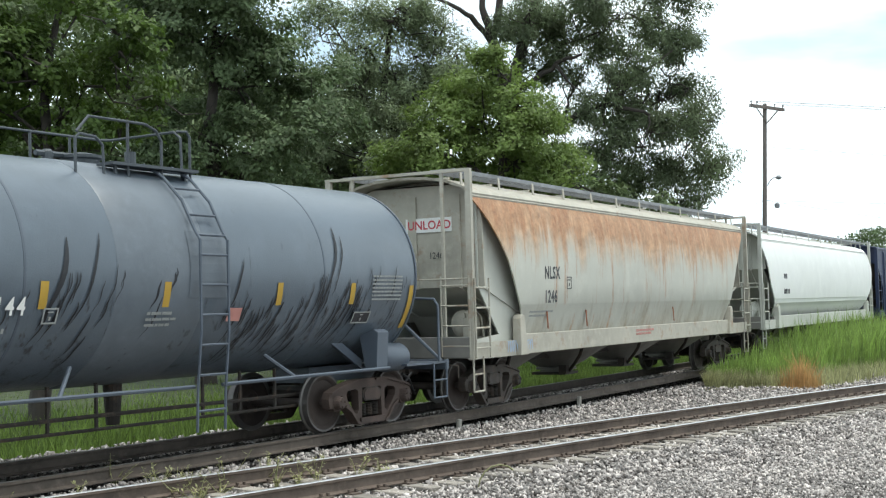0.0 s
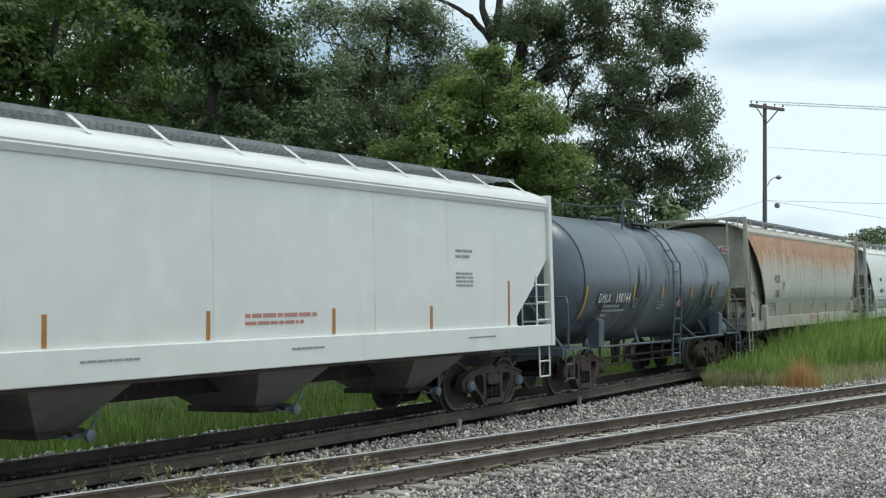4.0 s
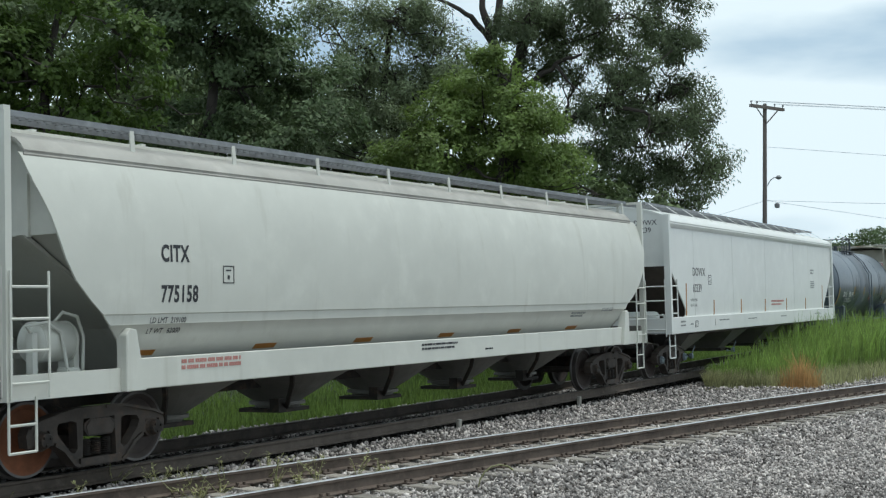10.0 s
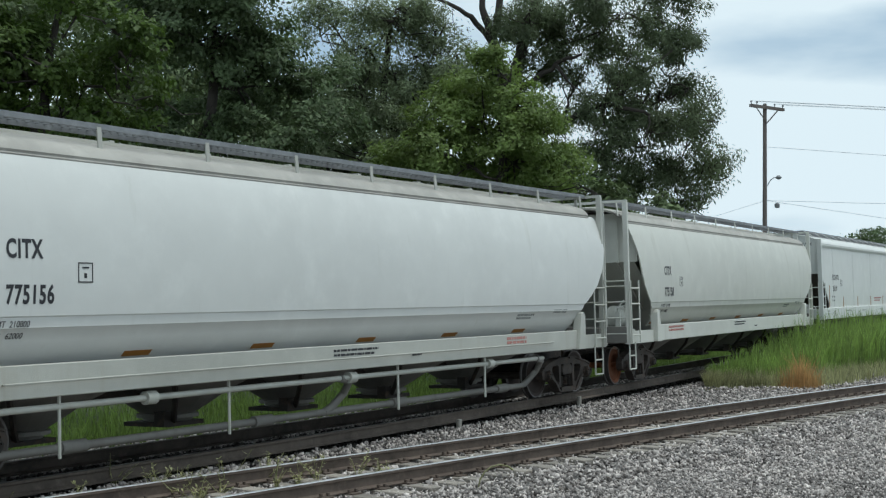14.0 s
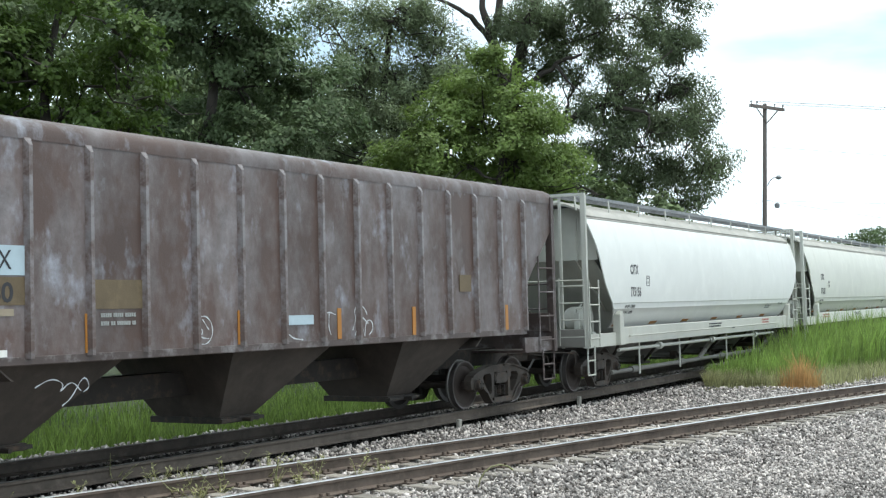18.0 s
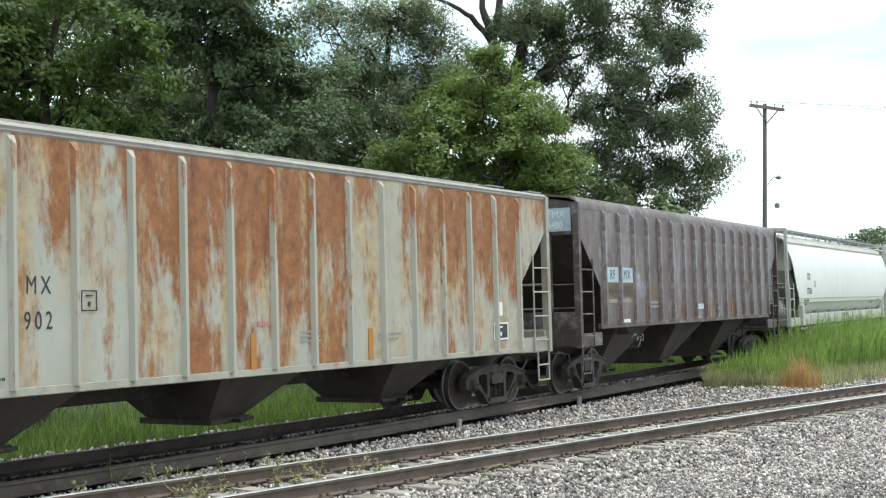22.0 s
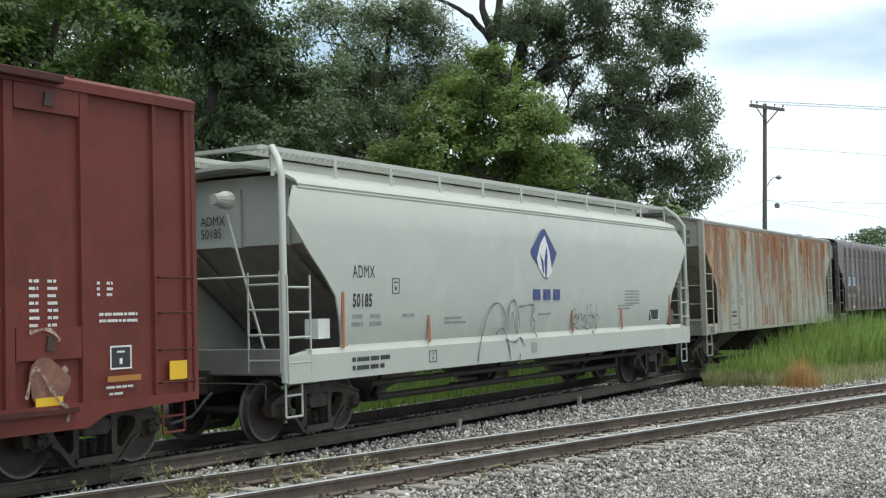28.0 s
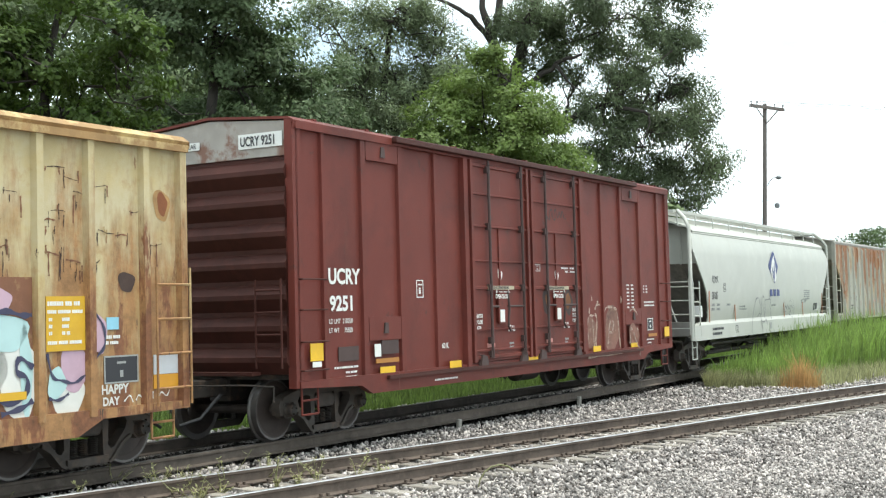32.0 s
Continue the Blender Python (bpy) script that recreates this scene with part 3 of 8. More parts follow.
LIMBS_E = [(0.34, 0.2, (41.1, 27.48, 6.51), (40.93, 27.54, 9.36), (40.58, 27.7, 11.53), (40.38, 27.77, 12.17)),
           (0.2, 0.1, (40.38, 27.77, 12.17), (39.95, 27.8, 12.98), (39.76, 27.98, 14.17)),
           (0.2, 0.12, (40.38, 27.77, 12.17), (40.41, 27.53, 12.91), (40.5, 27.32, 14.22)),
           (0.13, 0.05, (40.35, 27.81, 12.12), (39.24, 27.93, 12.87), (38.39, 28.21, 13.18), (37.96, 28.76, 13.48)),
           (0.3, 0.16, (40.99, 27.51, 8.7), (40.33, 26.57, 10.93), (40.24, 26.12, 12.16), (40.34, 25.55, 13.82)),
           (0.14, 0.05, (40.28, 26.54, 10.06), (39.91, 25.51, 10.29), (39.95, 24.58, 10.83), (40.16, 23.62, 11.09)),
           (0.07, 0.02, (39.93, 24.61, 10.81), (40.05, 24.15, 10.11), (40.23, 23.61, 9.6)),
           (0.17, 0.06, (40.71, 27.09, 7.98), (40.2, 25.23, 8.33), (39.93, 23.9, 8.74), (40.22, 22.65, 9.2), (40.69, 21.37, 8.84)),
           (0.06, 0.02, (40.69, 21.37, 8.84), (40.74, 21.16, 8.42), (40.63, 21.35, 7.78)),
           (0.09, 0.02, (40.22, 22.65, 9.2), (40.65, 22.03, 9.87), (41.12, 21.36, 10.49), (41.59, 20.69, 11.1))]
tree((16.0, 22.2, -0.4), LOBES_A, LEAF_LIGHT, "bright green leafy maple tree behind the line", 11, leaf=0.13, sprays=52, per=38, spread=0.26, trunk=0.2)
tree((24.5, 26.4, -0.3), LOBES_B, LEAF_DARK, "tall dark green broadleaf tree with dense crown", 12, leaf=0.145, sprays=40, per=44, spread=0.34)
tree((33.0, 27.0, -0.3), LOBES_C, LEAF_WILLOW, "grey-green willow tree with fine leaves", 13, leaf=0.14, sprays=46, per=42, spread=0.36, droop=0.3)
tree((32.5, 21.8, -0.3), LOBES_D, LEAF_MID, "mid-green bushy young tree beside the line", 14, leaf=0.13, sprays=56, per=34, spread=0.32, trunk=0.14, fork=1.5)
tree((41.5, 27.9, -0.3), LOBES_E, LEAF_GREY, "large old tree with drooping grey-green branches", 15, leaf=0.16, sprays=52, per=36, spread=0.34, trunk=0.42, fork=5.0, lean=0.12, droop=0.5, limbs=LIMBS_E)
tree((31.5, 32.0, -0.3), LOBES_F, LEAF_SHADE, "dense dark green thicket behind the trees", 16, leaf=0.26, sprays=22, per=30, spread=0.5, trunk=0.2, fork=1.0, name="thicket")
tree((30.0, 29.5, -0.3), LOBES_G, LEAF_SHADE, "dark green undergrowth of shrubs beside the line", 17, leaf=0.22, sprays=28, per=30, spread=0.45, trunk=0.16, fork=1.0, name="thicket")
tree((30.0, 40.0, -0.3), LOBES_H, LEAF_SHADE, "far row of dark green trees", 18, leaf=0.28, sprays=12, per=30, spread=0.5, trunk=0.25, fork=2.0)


def blades(name, roots, height, width, lean, seed, mat, label):
    """Grass blades: two bent quads each, in one mesh."""
    rng = np.random.default_rng(seed)
    n = len(roots)
    a = rng.uniform(0, 2 * math.pi, n)
    side = np.stack([np.cos(a), np.sin(a), 0 * a], -1)
    b = rng.uniform(0, 2 * math.pi, n)
    out = np.stack([np.cos(b), np.sin(b), 0 * b], -1) * (lean * rng.random((n, 1)) * height[:, None])
    w = side * (width * rng.uniform(0.6, 1.4, (n, 1))) * 0.5
    up = np.zeros((n, 3))
    up[:, 2] = height
    mid, tip = roots + up * 0.55 + out * 0.35, roots + up * 0.98 + out
    v = np.stack([roots - w, roots + w, mid + w * 0.8, mid - w * 0.8, tip], 1)
    k = np.arange(n)[:, None] * 5
    quads = (k + np.array([[0, 1, 2, 3]]))
    tris = (k + np.array([[3, 2, 4, 4]]))
    f = np.concatenate([quads, tris])
    me = bpy.data.meshes.new(name)
    me.from_pydata(v.reshape(-1, 3).tolist(), [], [q if q[2] != q[3] else q[:3] for q in f.tolist()])
    me.materials.append(mat)
    return tagged(new(name, me), label, "grass", kind="stuff")


def verge():
    """The grassy strip between the line and the trees, a sheet over the ground."""
    bm = bmesh.new()
    rows = []
    for i in range(0, 91, 2):
        x = -10 + i * 1.2
        ly = along(max(0.0, min(x, 90.0)))[0].y
        rows.append([bm.verts.new((x, ly + d, z)) for d, z in ((2.7, -0.42), (3.4, -0.49), (5.0, -0.5), (7.5, -0.42), (10.0, -0.2), (14.0, -0.1), (26.0, -0.1))])
    for a, b in zip(rows, rows[1:]):
        for j in range(6):
            bm.faces.new((a[j], b[j], b[j + 1], a[j + 1]))
    return tagged(part("verge", bm, VERGE, smooth=True), "grassy strip of ground behind the line", "grass", kind="structure")


verge()


def lawn_roots(rng, n):
    x = 2 + 62 * rng.random(n)
    d = 2.8 + 10.5 * rng.random(n) ** 1.35
    return np.stack([x, np.interp(x, MAIN_X, MAIN_Y) + d, np.full(n, -0.52)], -1)


GR = np.random.default_rng(21)
r_ = lawn_roots(GR, 60000)
blades("lawn_grass", r_, 0.22 + 0.3 * GR.random(len(r_)), 0.03, 0.5, 22, LAWN, "long green grass behind the track")


def between_roots(rng, n, x0, x1, back, skew=1.0):
    """Between the two tracks, where they draw apart, from a slanting front edge."""
    x = x0 + (x1 - x0) * rng.random(n) ** skew
    edge = np.where(x < 34.5, 14.8 - 0.95 * (x - 32.0), 12.45)
    lo = np.maximum(side_y(x) + 2.0, edge) + back
    hi = np.minimum(np.interp(x, MAIN_X, MAIN_Y) - 1.3, 14.9 + 0.36 * (x - 31.8))
    y = lo + (hi - lo) * rng.random(n)
    keep = hi > lo
    return np.stack([x, y, np.full(n, -0.3)], -1)[keep]


r_ = between_roots(GR, 26000, 33.0, 80.0, 1.3, 1.7)
h_ = (0.5 + 1.0 * GR.random(len(r_)) ** 1.5) * np.clip(0.45 + (r_[:, 0] - 33) * 0.09, 0.45, 1.35) * (0.8 + 0.35 * np.sin(r_[:, 0] * 1.9 + 2 * r_[:, 1]) ** 2)
blades("tall_grass", r_, h_, 0.045, 0.4, 23, GRASS, "tall green grass between the tracks")
r_ = between_roots(GR, 9000, 31.6, 46.0, 0.0, 1.4)
blades("seed_grass", r_, 0.22 + 0.42 * GR.random(len(r_)), 0.022, 0.5, 24, WEED, "pale seeding grass at the edge of the gravel")
ang, rad = GR.uniform(0, 6.283, 520), 0.6 * GR.random(520) ** 0.8
r_ = np.stack([33.7 + rad * np.cos(ang), 13.0 + rad * np.sin(ang), np.full(520, -0.3)], -1)
blades("dry_tuft", r_, (0.4 + 0.75 * GR.random(520)) * (1.15 - 0.9 * rad), 0.014, 0.6, 25, STRAW, "dry orange-brown tuft of grass")


def weeds():
    """Thin stalks with small pale leaves and seed heads, in loose clumps."""
    rng = np.random.default_rng(31)
    spots = [(10.6 + 3.2 * rng.random(), 0.2 + 1.0 * rng.random(), rng.uniform(0.4, 0.85)) for _ in range(17)] + [(10.9, 2.1, 0.8), (9.7, 1.2, 0.7), (9.2, 2.2, 0.9), (8.9, 1.6, 0.6), (13.9, 0.2, 0.6)]
    for x, dy, s in spots:
        y = float(side_y(np.array([x]))[0]) + dy
        bm = bmesh.new()
        for _ in range(int(3 + 4 * s)):
            p = Vector((x + rng.normal() * 0.004, y + rng.normal() * 0.004, -0.26))
            q = p + Vector((rng.normal() * 0.16, rng.normal() * 0.16, s * rng.uniform(0.2, 0.62)))
            m = p.lerp(q, 0.5) + Vector((rng.normal() * 0.02, rng.normal() * 0.02, 0))
            rod(bm, p, m, 0.006, 4)
            rod(bm, m, q, 0.005, 4, 0.003)
            for _ in range(11):
                f = rng.uniform(0.2, 1.0)
                o = p.lerp(m, f * 2) if f < 0.5 else m.lerp(q, f * 2 - 1)
                a, ln = rng.uniform(0, 6.283), rng.uniform(0.03, 0.085)
                u = Vector((math.cos(a), math.sin(a), rng.uniform(-0.2, 0.7))) * ln
                w = Vector((-math.sin(a), math.cos(a), 0)) * (ln * 0.2)
                bm.faces.new([bm.verts.new(c) for c in (o, o + u * 0.5 + w, o + u, o + u * 0.5 - w)])
        tagged(part("weed", bm, WEED), "pale green weed with thin stalks growing in the ballast", "weed", "weeds in the track")


weeds()

# ---- rolling stock (x forward, the camera's side is -y, z=0 the top of the rails) ----
TRAIN = []
WHEELS = []
WHEEL_R = 0.457


def paint(name, colour, rough=0.5):
    return material(name, colour, rough, grain=0.06, bump=0.04)


ORANGE = paint("orange_reflector", (0.4, 0.17, 0.03))
YELLOW = paint("yellow_reflector", (0.75, 0.45, 0.02))
DULL_YELLOW = paint("faded_yellow_reflector", (0.42, 0.26, 0.035))
LETTER_BLACK = paint("black_lettering", (0.025, 0.025, 0.03))
LETTER_WHITE = paint("white_lettering", (0.75, 0.75, 0.72))
LETTER_RED = paint("red_lettering", (0.5, 0.22, 0.19))
LETTER_GREY = paint("grey_lettering", (0.3, 0.31, 0.3))
LOGO_BLUE = paint("blue_logo", (0.03, 0.05, 0.19))
BEARING_BLUE = material("blue_grey_bearing_cap", (0.15, 0.19, 0.22), 0.5, grain=0.2)
# dirt and the shade of down-facing sheets, both in the colour
SHADED_END = material("dusty_shaded_slope_sheet", (0.085, 0.07, 0.06), 0.8, grain=0.15)
GRATING = material("galvanised_grating", (0.26, 0.27, 0.28), 0.6, 0.4, grain=0.2)
TREAD = material("worn_wheel_tread", (0.13, 0.12, 0.115), 0.4, 0.6, grain=0.15)
TRUCKSTEEL = material("dusty_brown_side_frame", (0.06, 0.049, 0.042), 0.75, 0.1, grain=0.3, spots=[((0.1, 0.065, 0.045), 5, 0.52, 0.75)])
WHEELMAT = material("rusty_wheel", (0.05, 0.037, 0.032), 0.75, 0.1, grain=0.3, scale=5)


def new_mesh(name, bm, mat, smooth=False):
    me = bpy.data.meshes.new(name)
    bmesh.ops.recalc_face_normals(bm, faces=bm.faces[:])
    bm.to_mesh(me)
    bm.free()
    if smooth:
        me.shade_smooth()
        me.set_sharp_from_angle(angle=radians(38))
    me.materials.append(mat)
    return me


def child(name, me, parent, m=None, label=""):
    ob = new(name, me)
    ob.parent = parent
    if m is not None:
        ob.matrix_basis = m
    if label:
        tagged(ob, label)
    return ob


# -- trucks
def truck_meshes():
    k = {}
    bm = bmesh.new()
    for sg in (-1, 1):
        prof = [(0.05, 0.085), (0.05, 0.17), (0.03, 0.2), (0.028, 0.36), (0.0, 0.39), (-0.01, 0.425), (-0.01, 0.455), (0.085, WHEEL_R), (0.1, 0.485),
                (0.13, 0.482), (0.135, 0.4), (0.1, 0.36), (0.09, 0.2), (0.13, 0.15), (0.13, 0.085)]
        # outer face first: the web is dished inwards and the flange stands inside
        start = len(bm.faces)
        lathe(bm, [(sg * (0.81 - w), r) for w, r in prof], 36, "y")
        bm.faces.ensure_lookup_table()
        for f in bm.faces[start:]:
            c = f.calc_center_median()
            if math.hypot(c.x, c.z) > 0.415:
                f.material_index = 1
    lathe(bm, [(-0.9, 0.07), (0.9, 0.07)], 12, "y")
    k["wheelset"] = new_mesh("wheelset", bm, WHEELMAT, True)
    k["wheelset"].materials.append(TREAD)
    bm = bmesh.new()
    y0, y1 = -1.08, -0.93
    half = [(0.0, 0.8), (0.42, 0.8), (0.72, 0.745), (0.95, 0.69), (1.1, 0.63), (1.15, 0.53), (1.13, 0.38), (1.06, 0.38), (1.05, 0.565), (0.8, 0.565), (0.79, 0.4), (0.72, 0.36), (0.6, 0.29), (0.44, 0.11), (0.36, 0.07), (0.0, 0.07)]
    outer = half + [(-a, b) for a, b in half[-2:0:-1]]
    tear = [(0.36, 0.3), (0.41, 0.25), (0.47, 0.27), (0.66, 0.48), (0.69, 0.57), (0.65, 0.63), (0.45, 0.65), (0.37, 0.62)]
    holes = [[(-0.28, 0.18), (0.28, 0.18), (0.26, 0.66), (-0.26, 0.66)], tear, [(-a, b) for a, b in tear]]
    edges = []
    for loop in [outer] + holes:
        vs = [bm.verts.new((p, y0, q)) for p, q in loop]
        edges += [bm.edges.new((vs[i], vs[(i + 1) % len(vs)])) for i in range(len(vs))]
    bmesh.ops.triangle_fill(bm, edges=edges, use_beauty=True)
    made = bmesh.ops.extrude_face_region(bm, geom=bm.faces[:])
    for v in made["geom"]:
        if isinstance(v, bmesh.types.BMVert):
            v.co.y = y1
    for sg in (-1, 1):
        # flanges along the top and the slanting legs, and the bearing housing
        prism(bm, [(sg * p, q) for p, q in ((0.1, 0.8), (0.42, 0.8), (0.95, 0.69), (1.1, 0.63), (1.1, 0.6), (0.95, 0.655), (0.42, 0.765), (0.1, 0.765))], y0 - 0.035, y0 + 0.01)
        prism(bm, [(sg * p, q) for p, q in ((0.74, 0.37), (0.6, 0.29), (0.44, 0.11), (0.36, 0.07), (0.33, 0.1), (0.42, 0.15), (0.58, 0.33), (0.72, 0.41))], y0 - 0.035, y0 + 0.01)
        lathe(bm, [(-1.14, 0.06), (-1.13, 0.1), (-1.08, 0.115), (-1.07, 0.135), (-0.9, 0.135)], 16, "y", (sg * 0.925, 0, WHEEL_R))
    box(bm, -0.34, 0.34, y0 - 0.035, y1 + 0.02, 0.09, 0.18)
    prism(bm, [(-0.2, 0.46), (0.2, 0.46), (0.23, 0.56), (0.16, 0.64), (-0.16, 0.64), (-0.23, 0.56)], y0 - 0.02, y1)
    k["frame"] = new_mesh("side_frame", bm, TRUCKSTEEL)
    bm = bmesh.new()
    for x in (-0.17, 0.0, 0.17):
        lathe(bm, [(0.2 + i * 0.0125, 0.075 if i % 2 else 0.055) for i in range(17)], 10, "z", (x, -1.0, 0))
    k["spring"] = new_mesh("spring_nest", bm, STEEL)
    bm = bmesh.new()
    prism(bm, [(-0.26, 0.52), (-0.2, 0.44), (0.2, 0.44), (0.26, 0.52), (0.26, 0.6), (0.16, 0.66), (-0.16, 0.66), (-0.26, 0.6)], -1.09, 1.09)
    lathe(bm, [(0.6, 0.3), (0.74, 0.3), (0.8, 0.2)], 16, "z")
    for sg in (-1, 1):
        rod(bm, (sg * 0.45, -0.8, 0.4), (sg * 0.45, 0.8, 0.4), 0.04)
        for y in (-0.75, 0.75):
            box(bm, sg * 0.45 - 0.04, sg * 0.45 + 0.02, y - 0.06, y + 0.06, 0.3, 0.55)
    k["bolster"] = new_mesh("truck", bm, STEEL)
    bm = bmesh.new()
    lathe(bm, [(-1.185, 0.03), (-1.18, 0.085), (-1.15, 0.1), (-1.12, 0.105)], 16, "y")
    for i in range(3):
        a = i * 2.094 + 0.4
        lathe(bm, [(-1.205, 0.016), (-1.18, 0.018)], 6, "y", (0.058 * math.cos(a), 0, 0.058 * math.sin(a)))
    k["cap"] = new_mesh("bearing_cap", bm, STEEL)
    return k


TM = truck_meshes()


def trucks(car, half, frame_mat=None, cap_mat=None, wheel_mat=None, fore=None):
    def own(me, mat):
        if mat is None:
            return me
        c = me.copy()
        c.materials[0] = mat
        return c
    fm, cm, wm = own(TM["frame"], frame_mat), own(TM["cap"], cap_mat or frame_mat), own(TM["wheelset"], wheel_mat)
    for x in (-half, fore or half):
        tr = child("truck", TM["bolster"], car, pose(x, 0, 0))
        for flip in (0, 180):
            child("side_frame", fm, tr, pose(0, 0, 0, 0, 0, flip))
            child("spring_nest", TM["spring"], tr, pose(0, 0, 0, 0, 0, flip))
            for dx in (-0.925, 0.925):
                child("bearing_cap", cm, tr, pose(dx, 0, WHEEL_R, 0, 0, flip))
        for dx in (-0.925, 0.925):
            w = child("wheelset", wm if x < 0 and dx < 0 else TM["wheelset"], tr, pose(dx, 0, WHEEL_R))
            WHEELS.append((w, dx))


# -- lettering and stencils
PROFILE = {}


def skin(car, y):
    """How far out the marks of a car lie at a height: just off its curved side, or at y where they are not on it."""
    levels = PROFILE.get(car.name)

    def at(z):
        if levels:
            near = float(np.interp(z, [q[0] for q in levels], [q[1] for q in levels]))
            if -0.03 < -y - near < 0.06 and levels[0][0] <= z <= levels[-1][0]:
                return -near - 0.004
        return y
    return at


def tile(bm, x0, x1, z0, z1, at, t=0.002):
    a, b = at(z0), at(z1)
    prism(bm, [(a - t, z0), (b - t, z1), (b + t, z1), (a + t, z0)], x0, x1, "x")


def lettering(car, body, x, z, size, mat, y=-1.6, end=0, squeeze=1.0, bold=0.0, at=None, slant=0.0, space=1.0):
    """Words on the camera's side, or with end=-1 on the rear wall at x=y, or at the pose at; the anchor is the lower left corner. Each letter is a part."""
    cu = bpy.data.curves.new("words", "FONT")
    cu.body, cu.size, cu.extrude, cu.offset, cu.shear = body, size / 0.7, 0.001, 0.0 if set(body) & set("MW") else bold, slant
    cu.resolution_u, cu.space_character = 3, space
    tmp = bpy.data.objects.new("words", cu)
    me = bpy.data.meshes.new_from_object(tmp)
    bpy.data.objects.remove(tmp)
    bpy.data.curves.remove(cu)
    me.transform(Matrix.Diagonal((squeeze, 1, 1, 1)))
    if at is None and not end:
        lie = skin(car, y)
        at = pose(x, lie(z), z, 90 + math.degrees(math.atan2(lie(z) - lie(z + size), size)))
    m = at or pose(y, x, z, 90, 0, -90)
    if size < 0.1:
        me.materials.clear()
        me.materials.append(mat)
        tagged(child("small_lettering", me, car, m), kind="stuff")
        return
    co = [v.co.copy() for v in me.vertices]
    root = list(range(len(co)))

    def find(i):
        while root[i] != i:
            root[i] = root[root[i]]
            i = root[i]
        return i
    for e in me.edges:
        root[find(e.vertices[0])] = find(e.vertices[1])
    glyphs = {}
    for p in me.polygons:
        glyphs.setdefault(find(p.vertices[0]), []).append(list(p.vertices))
    for faces in glyphs.values():
        ids = sorted({i for f in faces for i in f})
        at_id = {v: k for k, v in enumerate(ids)}
        g = bpy.data.meshes.new("letter")
        g.from_pydata([co[i] for i in ids], [], [[at_id[i] for i in f] for f in faces])
        g.materials.append(mat)
        child("letter", g, car, m)
    bpy.data.meshes.remove(me)


def bars(car, rows, mat, y=-1.6, name="stencil", end=0):
    """Small unreadable writing: rows of (x0, x1, z, height), as bars of a letter's width in groups of a word's length."""
    rng = random.Random(len(rows) * 7 + int(rows[0][0] * 10))
    lie = skin(car, y)
    bm = bmesh.new()
    for x0, x1, z, h in rows:
        x = x0
        while x < x1 - h * 0.4:
            for _ in range(rng.randint(2, 7)):
                w = h * rng.uniform(0.42, 0.66)
                if x + w > x1 + 1e-6:
                    break
                if end:
                    box(bm, y - 0.002, y + 0.002, -x - w, -x, z, z + h)
                else:
                    tile(bm, x, x + w, z, z + h, lie)
                x += w + h * 0.16
            x += h * 0.5
    return tagged(part(name, bm, mat, car), kind="stuff")


def plate(car, x0, x1, z0, z1, mat, y=-1.6, name="placard", label=""):
    bm = bmesh.new()
    tile(bm, x0, x1, z0, z1, skin(car, y), 0.004)
    return part(name, bm, mat, car, label)


def outline_box(car, x0, x1, z0, z1, mat, y=-1.6, w=0.02, name="stencil_box"):
    lie = skin(car, y)
    bm = bmesh.new()
    for a, b, c, d in ((x0, x1, z0, z0 + w), (x0, x1, z1 - w, z1), (x0, x0 + w, z0 + w, z1 - w), (x1 - w, x1, z0 + w, z1 - w)):
        tile(bm, a, b, c, d, lie)
    cx, cz, k = (x0 + x1) / 2, (z0 + z1) / 2, (z1 - z0) / 0.25
    tile(bm, cx - 0.055 * k, cx + 0.055 * k, z1 - 0.075 * k, z1 - 0.055 * k, lie)
    tile(bm, cx - 0.02 * k, cx + 0.02 * k, cz - 0.07 * k, cz - 0.01 * k, lie)
    return part(name, bm, mat, car)


def scrawl(car, strokes, mat, y=-1.6, r=0.012, name="graffiti", seed=1):
    """Sprayed loops: each stroke (x, z, width, height)."""
    rng = random.Random(seed)
    bm = bmesh.new()
    for x, z, w, h in strokes:
        k, ph = rng.uniform(1.2, 2.6), rng.uniform(0, 6)
        pts = []
        for i in range(15):
            u = i / 14
            pts.append((x + w * (u + 0.25 * math.sin(k * 6.28 * u + ph)), y, z + h * (0.5 + 0.5 * math.sin(6.28 * u * k + ph * 2))))
        for a, b in zip(pts, pts[1:]):
            dx, dz = b[0] - a[0], b[2] - a[2]
            ln = math.hypot(dx, dz) or 1
            nx, nz = -dz / ln * r, dx / ln * r
            lo = [bm.verts.new((p[0] + s * nx, y, p[2] + s * nz)) for p, s in ((a, 1), (b, 1), (b, -1), (a, -1))]
            bm.faces.new(lo)
    return tagged(part(name, bm, mat, car), kind="stuff")


def spray(car, lines, mat, y=-1.6, r=0.02, name="graffiti", label=""):
    """Sprayed lines through the given points (x, z), rounded on the way."""
    bm = bmesh.new()
    for line in lines:
        pts = [Vector((a, 0, b)) for a, b in line]
        for _ in range(2):
            pts = [pts[0]] + [q for a, b in zip(pts, pts[1:]) for q in (a.lerp(b, 0.25), a.lerp(b, 0.75))] + [pts[-1]]
        rows = []
        for i, p in enumerate(pts):
            d = (pts[min(i + 1, len(pts) - 1)] - pts[max(i - 1, 0)]).normalized()
            n = Vector((-d.z, 0, d.x)) * (r * (0.7 + 0.3 * math.sin(i * 1.3)))
            rows.append([bm.verts.new((p.x + s * n.x, y, p.z + s * n.z)) for s in (-1, 1)])
        for a, b in zip(rows, rows[1:]):
            bm.faces.new((a[0], b[0], b[1], a[1]))
    return tagged(part(name, bm, mat, car, label), kind="stuff")


